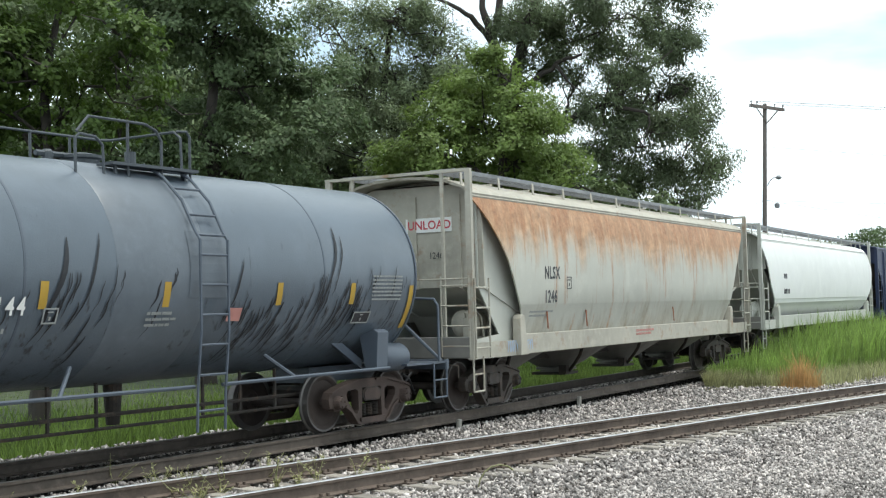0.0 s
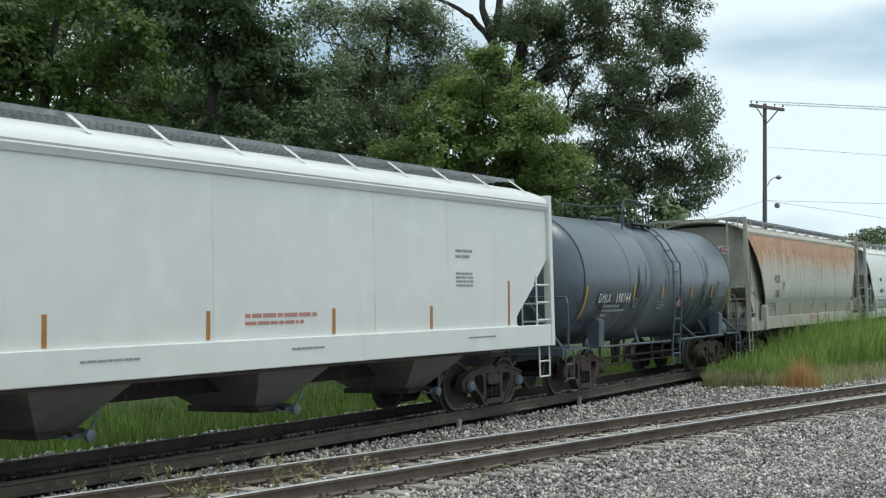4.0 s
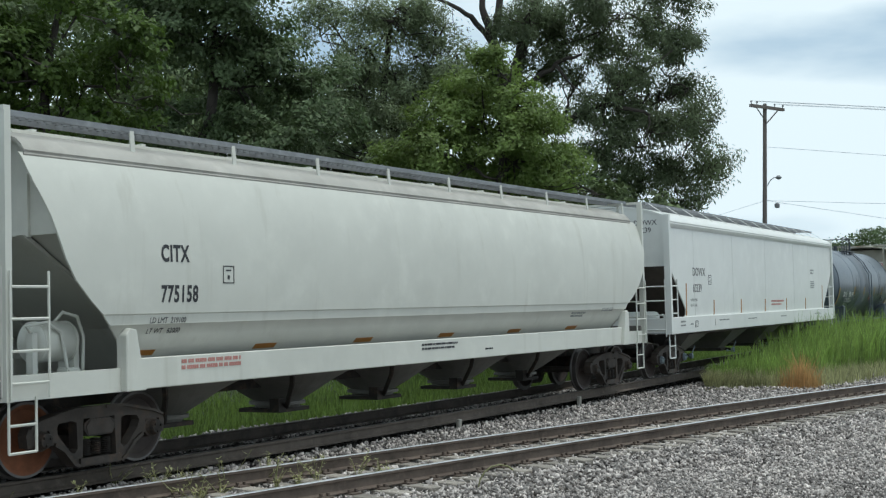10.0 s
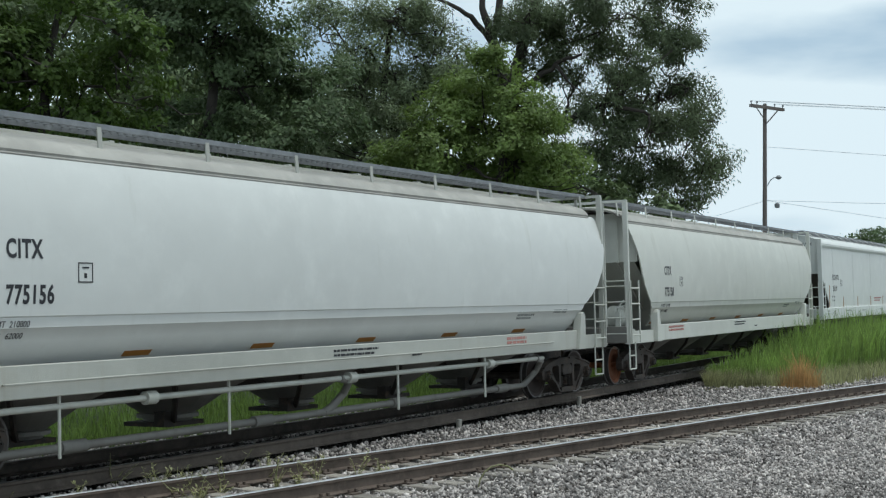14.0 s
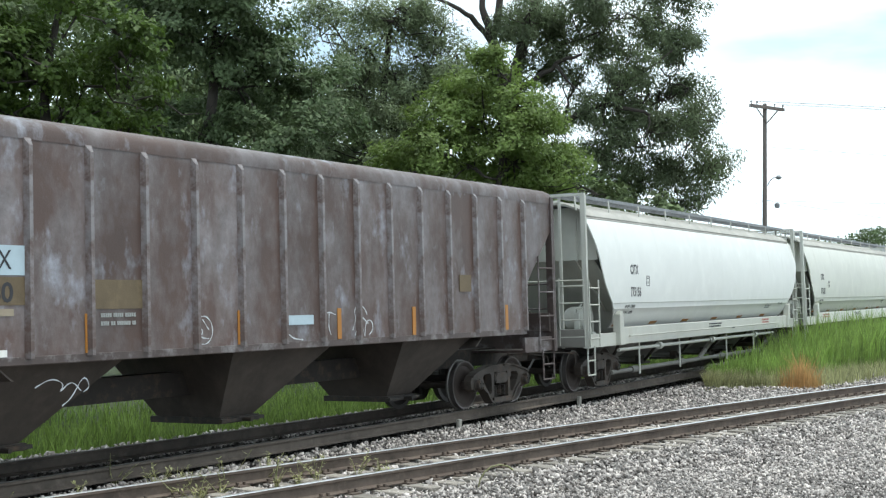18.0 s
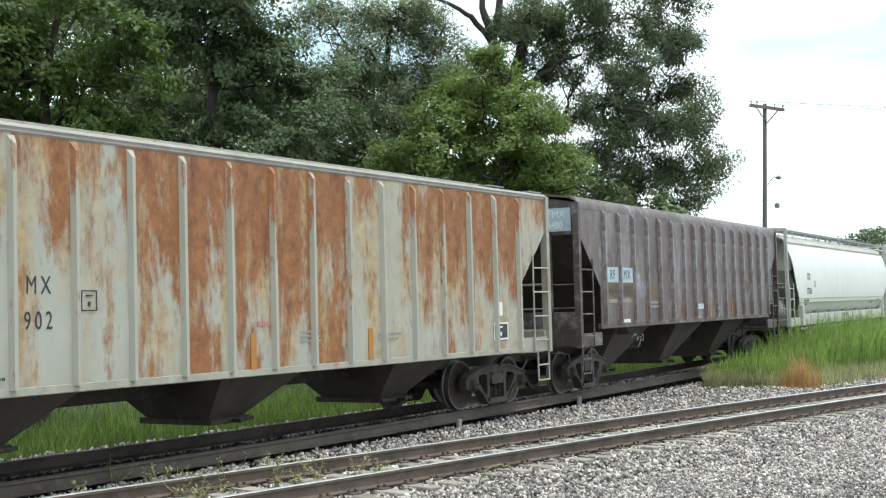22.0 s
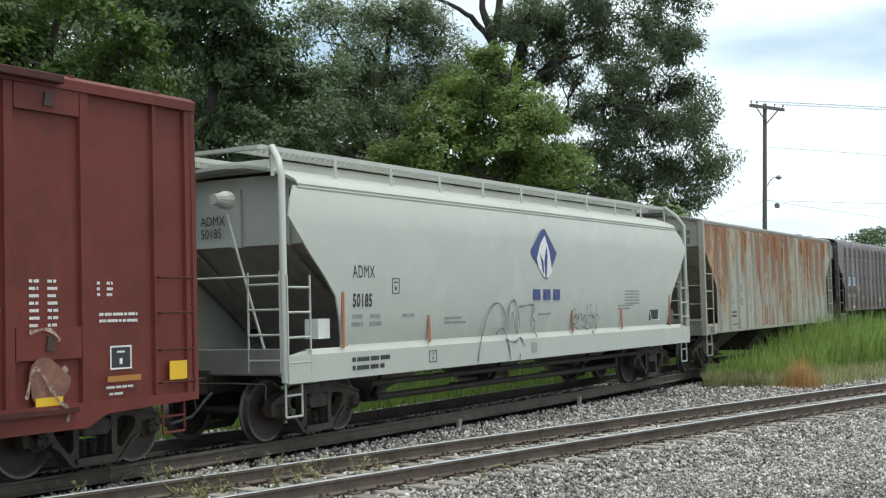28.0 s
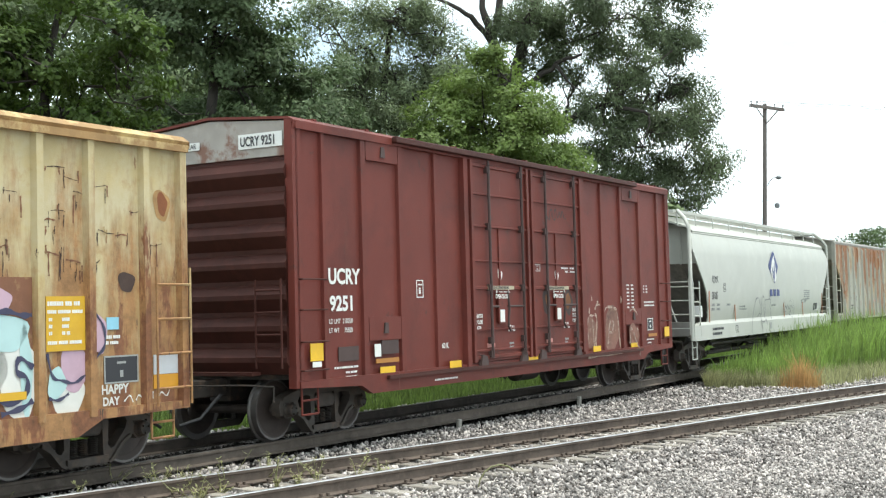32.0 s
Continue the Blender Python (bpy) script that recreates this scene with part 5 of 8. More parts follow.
# -- round-sided hoppers
def round_hopper(label, mid, half, mat, trim, hl=9.3, sides=None, roof_z=3.83, sill_half=7.35, dark=SHADED_END, pipes=False, bays4=True, board=(0.72, 1.2), supports=10, bays=None,
                 rail_z=4.28, capmat=None, wheel_mat=None, end_z=2.9, tube_post=False, roofmat=None, ext=0.0):
    """ext: by how much the front of the body, its brackets and its truck lie further out than the rear ones."""
    car = start_car("hopper_car", label, mid, half)
    sides = sides or [(1.36, 1.22, 7.3, 8.0), (1.5, 1.37, 7.4, 8.05), (1.65, 1.47, 7.58, 8.12), (1.79, 1.54, 7.74, 8.19), (1.8, 1.558, 7.75, 8.2), (1.82, 1.559, 7.78, 8.22), (1.92, 1.577, 7.88, 8.3), (1.935, 1.594, 7.9, 8.32), (1.96, 1.596, 7.93, 8.36), (2.1, 1.608, 8.1, 8.6),
                      (2.35, 1.622, 8.35, 8.92), (2.6, 1.624, 8.5, 9.12), (2.85, 1.618, 8.6, 9.25), (3.1, 1.6, 8.7, 9.33), (3.3, 1.57, 8.8, 9.36), (3.5, 1.525, 8.9, 9.34), (3.65, 1.48, 8.95, 9.3), (3.78, 1.43, 8.98, 9.24), (3.83, 1.4, 9.0, 9.2)]
    side_walls(car, sides, mat)
    PROFILE[car.name] = sides
    rh = sides[-1][2] - 0.06
    rz, ry = sides[-1][0], sides[-1][1]
    roof_sheet(car, [(ry + 0.005, rz - 0.02), (ry + 0.03, rz + 0.03), (ry - 0.02, rz + 0.1), (1.3, rz + 0.17), (0.95, rz + 0.3), (0.5, rz + 0.38), (0, rz + 0.4)], rh, roofmat or mat, thick=0.05)
    x_end = sides[-1][2] - 0.5
    for sg in (-1, 1):
        half_outline = [(1.5, end_z), (1.47, rz - 0.45), (ry - 0.06, rz - 0.05), (1.22, rz + 0.1), (0.9, rz + 0.24)]
        end_cap(car, [(-y, z) for y, z in half_outline[:1]] + half_outline + [(-y, z) for y, z in half_outline[:0:-1]], x_end, trim, sg)
        slope_sheet(car, [(x_end, end_z + 0.02), (x_end - 1.7, 1.75), (x_end - 1.8, 1.64)], 1.41, dark, sg)
        slope_sheet(car, [(x_end - 1.8, 1.64), (x_end - 2.3, 1.1)], 1.1, dark, sg)
        for y in (-0.95, 0.0, 0.95):
            bm = bmesh.new()
            box(bm, sg * (x_end + 0.03) - 0.03, sg * (x_end + 0.03) + 0.03, y - 0.09, y + 0.09, end_z - 0.02, rz + 0.05)
            part("end_stiffener", bm, trim, car)
        for y in (-0.95, 0.95):
            bm = bmesh.new()
            a0, a1 = x_end + 0.02, x_end - 1.7
            vs = [bm.verts.new((sg * (a + d), y + dy, z)) for a, z in ((a0, end_z), (a1, 1.75)) for d in (0.0, 0.09) for dy in (-0.06, 0.06)]
            for f in ((0, 1, 3, 2), (4, 6, 7, 5), (0, 4, 5, 1), (2, 3, 7, 6), (0, 2, 6, 4), (1, 5, 7, 3)):
                bm.faces.new([vs[i] for i in f])
            part("slope_stiffener", bm, dark, car)
        sh = sill_half + (ext if sg > 0 else 0.0)
        for y in (-1, 1):
            if tube_post:
                bm = bmesh.new()
                bent(bm, [(sg * hl, y * 1.54, 0.9), (sg * hl, y * 1.54, rz + 0.1), (sg * (hl - 0.12), y * 1.4, rz + 0.35), (sg * (hl - 0.3), y * 1.15, rz + 0.58)], 0.055, 10)
                part("corner_post", bm, trim, car, smooth=True)
            else:
                bm = bmesh.new()
                box(bm, sg * hl - 0.045, sg * hl + 0.045, y * 1.52 - 0.06, y * 1.52 + 0.05, 0.98, rail_z - 0.02)
                part("corner_post", bm, trim, car)
                bm = bmesh.new()
                box(bm, sg * hl - 0.025, sg * hl + 0.025, y * 0.97 - 0.028, y * 0.97 + 0.028, 0.98, rail_z - 0.02)
                part("end_post", bm, trim, car)
            side_ladder(car, sg * hl, sg * (hl - 0.55), 1.0, 2.45, trim, y * 1.6, 4)
            stirrup(car, sg * (hl - 0.03), sg * (hl - 0.42), 1.02, trim, y * 1.52, 0.62)
            bm = bmesh.new()
            if tube_post:
                prism(bm, [(sg * (hl - 0.6), 0.9), (sg * (hl - 0.1), 0.9), (sg * (hl - 0.1), 1.28), (sg * (hl - 0.5), 1.34)], y * 1.53 - 0.05, y * 1.53 + 0.05)
            else:
                prism(bm, [(sg * (sh - 0.14), 0.98), (sg * (sh + 0.2), 0.98), (sg * (sh + 0.2), 1.68), (sg * (sh + 0.14), 1.76), (sg * (sh + 0.02), 1.74)], y * 1.53 - 0.09, y * 1.53 + 0.09)
            bmesh.ops.bevel(bm, geom=bm.edges[:], offset=0.012, segments=1, affect="EDGES")
            part("bolster_bracket", bm, trim, car)
            bm = bmesh.new()
            box(bm, min(sg * sh, sg * hl), max(sg * sh, sg * hl), y * 1.47 - 0.04, y * 1.47 + 0.04, 0.98, 1.27)
            part("end_side_sill", bm, trim, car)
        bm = bmesh.new()
        beam = 1.15 if tube_post else 1.57
        box(bm, sg * hl - 0.05, sg * hl + 0.05, -beam, beam, rail_z - 0.02, rail_z + 0.035)
        part("top_crossbeam", bm, trim, car)
        bm = bmesh.new()
        x0, x1 = sorted((sg * (hl - 1.6), sg * hl))
        box(bm, x0, x1, -1.45, 1.45, 1.0, 1.04)
        part("platform", bm, GRATING, car)
        end_ladder(car, sg * (hl + 0.04), -1.5, -0.92, 1.04, 2.5, trim, 4)
        bars3(car, "handrail", [((sg * (hl + 0.04), -0.92, 2.44), (sg * (hl + 0.04), 1.5, 2.44)), ((sg * (hl + 0.04), -1.5, 2.44), (sg * (hl + 0.04), -0.92, 2.44))], trim, 0.016)
    underframe(car, hl + 0.05, 0.99, 1.38, 1.49, trim, sill_half, sill_fore=sill_half + ext, end_mat=DUSTY_SHADE)
    couplers(car, hl + 0.1)
    if not tube_post:
        platform_gear(car, -(hl - 1.25), trim)
    for c in bays or ([v + ext / 2 for v in ((-5.4, -1.8, 1.8, 5.4) if bays4 else (-4.3, 0, 4.3))]):
        round_bay(car, c, 1.36 if bays else 1.7 if bays4 else 2.0, DUSTY_SHADE)
    running_boards(car, hl - 0.05, rail_z + 0.06, board[0], board[1], trim if tube_post else None, trim, foot=(board[1] + 0.03, rz + 0.15), supports=supports)
    hatches(car, [-(hl - 1.5) + 2 * (hl - 1.5) * i / 8 for i in range(9)], rz + 0.36, trim, 0.26)
    bm = bmesh.new()
    prism(bm, [(-0.62, rz + 0.3), (0.62, rz + 0.3), (0.58, rail_z - 0.04), (-0.58, rail_z - 0.04)], -(hl - 0.9), hl - 0.9, "x")
    part("hatch_trough", bm, trim, car)
    trucks(car, half, None, capmat, wheel_mat, half + ext * 1.25)
    if pipes:
        bm = bmesh.new()
        rod(bm, (-7.2, -1.42, 0.86), (6.6, -1.42, 0.86), 0.042, 10)
        for x in (-4.4, 0.0, 4.4):
            lathe(bm, [(x - 0.09, 0.09), (x + 0.09, 0.09)], 10, "x", (0, -1.42, 0.86))
        part("upper_pipe", bm, trim, car, smooth=True)
        bm = bmesh.new()
        rod(bm, (-6.9, -1.1, 0.33), (6.3, -1.1, 0.33), 0.055, 10)
        for x in (-5.4, -1.8, 1.8, 5.4):
            lathe(bm, [(x - 0.2, 0.085), (x + 0.2, 0.085)], 10, "x", (0, -1.1, 0.33))
        part("lower_pipe", bm, DUSTY_SHADE, car, smooth=True)
        for x in (-0.3, 6.3):
            bm = bmesh.new()
            bent(bm, [(x, -1.42, 0.86), (x + 0.35, -1.35, 0.8), (x + 0.4, -1.2, 0.6), (x + 0.2, -1.1, 0.4), (x, -1.1, 0.33)], 0.062, 10)
            part("pipe_bend", bm, DUSTY_SHADE, car, smooth=True)
        for x in (-5.9, -2.9, 1.3, 4.2):
            bars3(car, "pipe_hanger", [((x, -1.44, 0.25), (x, -1.44, 1.0))], trim, 0.022)
        bars3(car, "grab_rod", [((-6.8, -1.58, 1.17), (6.8, -1.58, 1.17))] + [((x, -1.58, 1.17), (x, -1.53, 1.17)) for x in (-6.8, -4.0, -1.2, 1.6, 4.4, 6.8)], trim, 0.014)
    return car


def round_bay(car, c, w, mat):
    bm = bmesh.new()
    rings = []
    for z, sx, sy, pw in ((1.15, w, 1.36, 0.45), (1.0, w * 0.8, 1.2, 0.7), (0.82, w * 0.56, 0.95, 0.9), (0.62, w * 0.36, 0.65, 1.0), (0.5, 0.34, 0.42, 1.0),
                          (0.49, 0.41, 0.48, 1.0), (0.44, 0.41, 0.48, 1.0), (0.43, 0.33, 0.4, 1.0), (0.36, 0.3, 0.36, 1.0)):
        ring = []
        for i in range(24):
            a = 2 * math.pi * i / 24
            ca, sa = math.cos(a), math.sin(a)
            ring.append(bm.verts.new((c + math.copysign(abs(ca) ** pw, ca) * sx, math.copysign(abs(sa) ** pw, sa) * sy, z)))
        rings.append(ring)
    for a, b in zip(rings, rings[1:]):
        for i in range(24):
            j = (i + 1) % 24
            bm.faces.new((a[i], a[j], b[j], b[i]))
    bm.faces.new(rings[0])
    bm.faces.new(rings[-1])
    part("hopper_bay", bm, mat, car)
    bm = bmesh.new()
    box(bm, c - 0.46, c + 0.3, -0.42, 0.42, 0.33, 0.39)
    box(bm, c - 0.62, c - 0.44, -0.52, -0.34, 0.36, 0.56)
    bent(bm, [(c - 0.4, -0.5, 0.42), (c - 0.62, -0.72, 0.58), (c - 0.86, -0.98, 0.8), (c - 1.0, -1.1, 0.98)], 0.04)
    part("outlet_gate", bm, STEEL, car)


def roundel_marks(car, line1, line2, x, z1, z2, h, y=-1.632, squeeze=0.7):
    for words, z in ((line1, z1), (line2, z2)):
        lettering(car, words, x, z, h, LETTER_BLACK, y, squeeze=squeeze, bold=0.009, space=1.12)


def pellet_pair():
    for label, mid, mat, trim, dark, pipes, num in (
            ("pale grey-white round-sided covered hopper car with a rusty wheel", -26.57, OFFWHITE, OFFWHITE, GREYW, False, "775158"),
            ("bright white round-sided covered hopper car with pipes underneath", -46.93, WHITE, GREYW, GREYW, True, "775156")):
        wm = None if pipes else material("orange_rust_wheel", (0.2, 0.07, 0.03), 0.8, grain=0.3)
        car = round_hopper(label, mid, 7.5, mat, trim, dark=dark, pipes=pipes, wheel_mat=wm, ext=0.69, bays=[0.15 + 2.75 * i for i in range(-2, 3)], roofmat=ROOFDUST)
        roundel_marks(car, "CITX", num, -6.8 if pipes else -6.93, 2.6, 2.08, 0.21)
        outline_box(car, -5.75, -5.52, 2.32, 2.56, LETTER_BLACK, -1.632, 0.014)
        lettering(car, "LD LMT  " + ("219100" if not pipes else "210800"), -7.1, 1.81, 0.075, LETTER_BLACK, -1.57, squeeze=0.9, slant=0.15)
        lettering(car, "LT WT   62000", -7.1, 1.68, 0.075, LETTER_BLACK, -1.52, squeeze=0.9, slant=0.15)
        bars(car, [(5.4, 6.3, 1.8, 0.04), (5.4, 6.1, 1.72, 0.04), (5.4, 6.0, 1.66, 0.04), (6.9, 7.5, 1.76, 0.07)], LETTER_GREY, -1.532)
        bars(car, [(-6.5, -5.3, 1.28, 0.05), (-6.5, -5.3, 1.2, 0.05)] if not pipes else [(4.9, 5.7, 1.28, 0.05), (4.9, 5.7, 1.2, 0.05)], LETTER_RED, -1.545)
        bars(car, [(-0.6, 0.6, 1.28, 0.035), (-0.6, 0.5, 1.21, 0.035), (1.6, 1.9, 1.13, 0.03)], LETTER_BLACK, -1.545)
        for x in (-7.0, -4.5, -2.0, 0.6, 3.2, 5.8):
            plate(car, x - 0.24, x + 0.24, 1.4, 1.47, ORANGE, -1.32, "reflector_stripe", "faded orange reflector stripe")
        lettering(car, "CITX", 0.05, 3.62, 0.1, LETTER_BLACK, -8.545, -1, squeeze=0.75, space=1.1, bold=0.004)
        lettering(car, num, 0.05, 3.46, 0.1, LETTER_BLACK, -8.545, -1, squeeze=0.75, space=1.1, bold=0.004)
        bars(car, [(-0.42, -0.0, 3.34 - 0.06 * i, 0.025) for i in range(4)], LETTER_GREY, -8.545, end=-1)


pellet_pair()


def rusty_hopper():
    rust = (0.4, 0.22, 0.11)
    m = material("rust_streaked_cream_paint", (0.47, 0.465, 0.41), 0.55, grain=0.08, scale=2.0,
                 fall=0.1, runs=[((0.45, 0.27, 0.15), 1.6, 0.8, 1.15, 2.2, 3.6, 0.75, 0), ((0.36, 0.17, 0.08), 3.2, 0.94, 1.12, 2.3, 3.5, 0.52, 0), ((0.38, 0.2, 0.1), 4.0, 0.6, 0.75, 1.4, 3.4, 0.1, 0), ((0.3, 0.25, 0.18), 2.2, 0.62, 0.95, 2.3, 1.4, 0.25, 0)])
    dusty = material("dust_brown_frame_paint", (0.4, 0.375, 0.315), 0.6, grain=0.12, spots=[((0.27, 0.17, 0.1), 2.0, 0.55, 0.72)])
    car = round_hopper("cream round-sided covered hopper car with rust-streaked top", 27.7, 7.1, m, dusty, roofmat=dusty, hl=8.75, roof_z=4.0, sill_half=6.75, bays4=True,
                       sides=[(1.36, 1.42, 6.62), (1.6, 1.5, 6.66), (1.93, 1.585, 6.85), (1.96, 1.6, 6.9), (2.4, 1.62, 7.15), (2.8, 1.625, 7.4), (3.15, 1.61, 7.7), (3.5, 1.57, 8.05), (3.78, 1.52, 8.4), (3.98, 1.45, 8.65)],
                       rail_z=4.4, supports=12, end_z=2.3, dark=GREYW)
    roundel_marks(car, "NLSX", "1246", -5.8, 2.46, 1.98, 0.24, -1.625, squeeze=0.82)
    outline_box(car, -4.7, -4.48, 2.25, 2.5, LETTER_BLACK, -1.626, 0.014)
    bars(car, [(-6.4, -5.3, 1.78, 0.04), (-6.4, -5.5, 1.7, 0.04)], LETTER_GREY, -1.58)
    bars(car, [(-0.6, 0.6, 1.25, 0.05), (-0.6, 0.4, 1.17, 0.05)], LETTER_RED, -1.545)
    bm = bmesh.new()
    box(bm, -8.206, -8.196, -0.86, 0.14, 3.35, 3.62)
    part("sign", bm, LETTER_WHITE, car, "white panel with red lettering")
    lettering(car, "UNLOAD", 0.1, 3.41, 0.16, paint("red_sign_letter", (0.5, 0.05, 0.07)), -8.21, -1, squeeze=0.98, bold=0.004)
    lettering(car, "1246", -0.35, 2.85, 0.12, LETTER_BLACK, -8.2, -1, squeeze=0.9)
    scrawl(car, [(-7.4 + 0.16 * i, 1.05, 0.14, 0.22) for i in range(7)], paint("pale_blue_spray", (0.3, 0.42, 0.6)), -1.545, 0.01, seed=4)
    for x in (-5.6, -3.6, 2.0):
        plate(car, x - 0.03, x + 0.03, 1.45, 1.8, RUST, -1.575, "reflector_stripe")
    for y in (-1, 1):
        bm = bmesh.new()
        prism(bm, [(-8.7, 1.0), (-6.0, 1.0), (-6.0, 1.4), (-6.6, 2.9), (-7.2, 3.9), (-8.2, 3.9), (-8.2, 2.3), (-7.4, 1.4), (-8.7, 1.3)], y * 1.36 - 0.015, y * 1.36 + 0.015)
        part("gusset_plate", bm, GREYW, car)


rusty_hopper()
car_w = round_hopper("white round-sided covered hopper car far along the train", 47.75, 7.4, WHITE, GREYW, dark=GREYW, ext=0.69)
bars(car_w, [(-6.7, -6.2, 2.6, 0.16), (-6.7, -5.9, 2.1, 0.16)], LETTER_BLACK, -1.632)


RED_ORANGE = paint("faded_red_orange_reflector", (0.36, 0.12, 0.035))


def pressure_hopper():
    # slope sheets: dirty cream, darkened for the shadow inside the end frame
    car = round_hopper("cream round-sided hopper car with blue leaf emblem and graffiti", -102.97, 7.1, CREAM, CREAM, hl=8.5, roof_z=3.9, sill_half=6.9, bays4=False,
                       sides=[(1.3, 1.5, 7.05), (1.5, 1.55, 7.1), (1.8, 1.59, 7.18), (2.14, 1.61, 7.3), (2.45, 1.62, 7.6), (2.77, 1.62, 7.95), (3.2, 1.61, 8.35), (3.3, 1.6, 8.42), (3.55, 1.55, 8.3), (3.78, 1.46, 8.1)],
                       rail_z=4.32, supports=11, end_z=2.95, tube_post=True, board=(0.6, 1.12), dark=material("dirty_shaded_slope_sheet", (0.26, 0.235, 0.205), 0.8, grain=0.2))
    # the side sill runs the whole length
    for y in (-1, 1):
        bm = bmesh.new()
        box(bm, -8.5, 8.5, y * 1.56 - 0.05, y * 1.56 + 0.05, 0.88, 1.28)
        prism(bm, [(y * 1.52, 1.28), (y * 1.6, 1.28), (y * 1.55, 1.36), (y * 1.5, 1.36)], -8.0, 8.0, "x")
        part("side_sill", bm, CREAM, car)
    roundel_marks(car, "ADMX", "50185", -6.85, 2.42, 1.97, 0.2, -1.622)
    outline_box(car, -5.72, -5.5, 2.17, 2.42, LETTER_BLACK, -1.622, 0.014)
    bars(car, [(-6.85, -6.5, 1.78, 0.07), (-6.35, -6.0, 1.78, 0.07), (-6.85, -6.5, 1.66, 0.07), (-6.35, -6.0, 1.66, 0.07), (-5.4, -5.0, 1.78, 0.06)], LETTER_GREY, -1.612)
    bars(car, [(-6.9, -5.75, 1.12, 0.07), (-6.9, -6.0, 0.99, 0.07)], LETTER_BLACK, -1.615)
    # leaf emblem: blue diamond with white leaf
    bm = bmesh.new()
    prism(bm, [(-0.1, 3.44), (0.02, 3.46), (0.56, 2.98), (0.5, 2.9), (0.1, 2.45), (0.0, 2.45), (-0.1, 2.55), (-0.62, 2.92), (-0.62, 3.02)], -1.628, -1.622)
    part("emblem", bm, LOGO_BLUE, car, "dark blue diamond emblem")
    bm = bmesh.new()
    prism(bm, [(0.0, 3.32), (0.2, 3.0), (0.3, 2.6), (0.12, 2.48), (-0.02, 2.46), (-0.3, 2.65), (-0.38, 2.85), (-0.2, 3.15)], -1.634, -1.63)
    part("emblem_leaf", bm, LETTER_WHITE, car, "white leaf on the emblem")
    bm = bmesh.new()
    prism(bm, [(0.06, 3.1), (0.1, 2.9), (0.02, 2.45), (-0.02, 2.45), (-0.05, 2.8)], -1.64, -1.636)
    prism(bm, [(-0.24, 2.95), (-0.1, 2.8), (-0.08, 2.55), (-0.14, 2.6)], -1.64, -1.636)
    part("leaf_vein", bm, LOGO_BLUE, car)
    for x in (-0.58, -0.12, 0.34):
        bm = bmesh.new()
        box(bm, x + 0.03, x + 0.33, -1.625, -1.618, 2.03, 2.24)
        part("emblem_bar", bm, LOGO_BLUE, car, "blue bar under the emblem")
    bars(car, [(4.2, 5.1, 2.18 - 0.07 * i, 0.035) for i in range(5)] + [(3.8, 4.7, 1.85, 0.04), (3.8, 4.5, 1.78, 0.04), (-4.0, -3.4, 1.72, 0.04), (-4.0, -3.2, 1.64, 0.04), (-0.3, 0.3, 1.72, 0.05)], LETTER_GREY, -1.61)
    for x, z1 in ((-7.12, 2.2), (-4.55, 1.8), (1.3, 1.8), (4.0, 1.8), (7.1, 2.1)):
        plate(car, x - 0.035, x + 0.035, 1.34, z1, RED_ORANGE, -1.6, "reflector_stripe", "faded orange reflector stripe")
    plate(car, 5.8, 6.35, 1.5, 1.75, LETTER_BLACK, -1.608, label="black panel of test dates")
    outline_box(car, 5.8, 6.35, 1.5, 1.75, LETTER_WHITE, -1.614, 0.018)
    plate(car, -0.7, -0.45, 1.0, 1.2, LETTER_GREY, -1.614)
    outline_box(car, -4.6, -4.35, 1.0, 1.2, LETTER_BLACK, -1.614, 0.014)
    grey_spray, dark_spray = paint("grey_spray", (0.13, 0.135, 0.14)), paint("dark_spray", (0.06, 0.065, 0.08))
    spray(car, [[(-2.9, 0.95), (-2.75, 1.4), (-2.35, 1.95), (-1.95, 2.0), (-1.75, 1.7), (-1.7, 1.35), (-1.66, 1.9), (-1.4, 2.08), (-1.25, 1.85), (-1.2, 1.5)],
                [(-1.2, 1.9), (-0.6, 1.95), (-0.5, 1.88), (-0.68, 1.7), (-0.5, 1.58), (-0.62, 1.45), (-0.45, 1.3)], [(-1.5, 1.8), (-1.4, 1.55), (-1.32, 1.3), (-1.3, 1.7)],
                [(-2.2, 1.4), (-1.9, 1.55), (-1.7, 1.28), (-1.6, 0.9)], [(-1.8, 1.3), (-1.4, 1.2), (-1.2, 1.35), (-1.0, 1.15)], [(-1.2, 1.0), (-1.25, 0.8)]], grey_spray, -1.624, 0.022)
    spray(car, [[(1.2, 1.52), (1.35, 1.68), (1.6, 1.72), (1.45, 1.5), (1.2, 1.52), (1.5, 1.4)], [(1.35, 1.85), (1.5, 1.55), (1.7, 1.8), (1.72, 1.5), (1.95, 1.78), (1.9, 1.4)], [(2.05, 1.9), (1.95, 1.6), (2.15, 1.35), (1.7, 1.45)],
                [(2.3, 1.3), (2.1, 1.5), (2.05, 1.66), (2.25, 1.7), (2.4, 1.6), (2.55, 1.72), (2.65, 1.6), (2.5, 1.45), (2.3, 1.28)], [(2.2, 1.95), (2.3, 1.6)], [(2.55, 1.9), (2.45, 1.55), (2.4, 1.4)]], dark_spray, -1.622, 0.014)
    lettering(car, "ADMX", 0.72, 3.3, 0.15, LETTER_BLACK, -7.66, -1, squeeze=0.8)
    lettering(car, "50185", 0.72, 3.1, 0.15, LETTER_BLACK, -7.66, -1, squeeze=0.8)
    bm = bmesh.new()
    box(bm, -7.55, -7.25, -1.45, -1.2, 1.5, 1.8)
    part("equipment_box", bm, LETTER_WHITE, car, "small white equipment box")
    bm = bmesh.new()
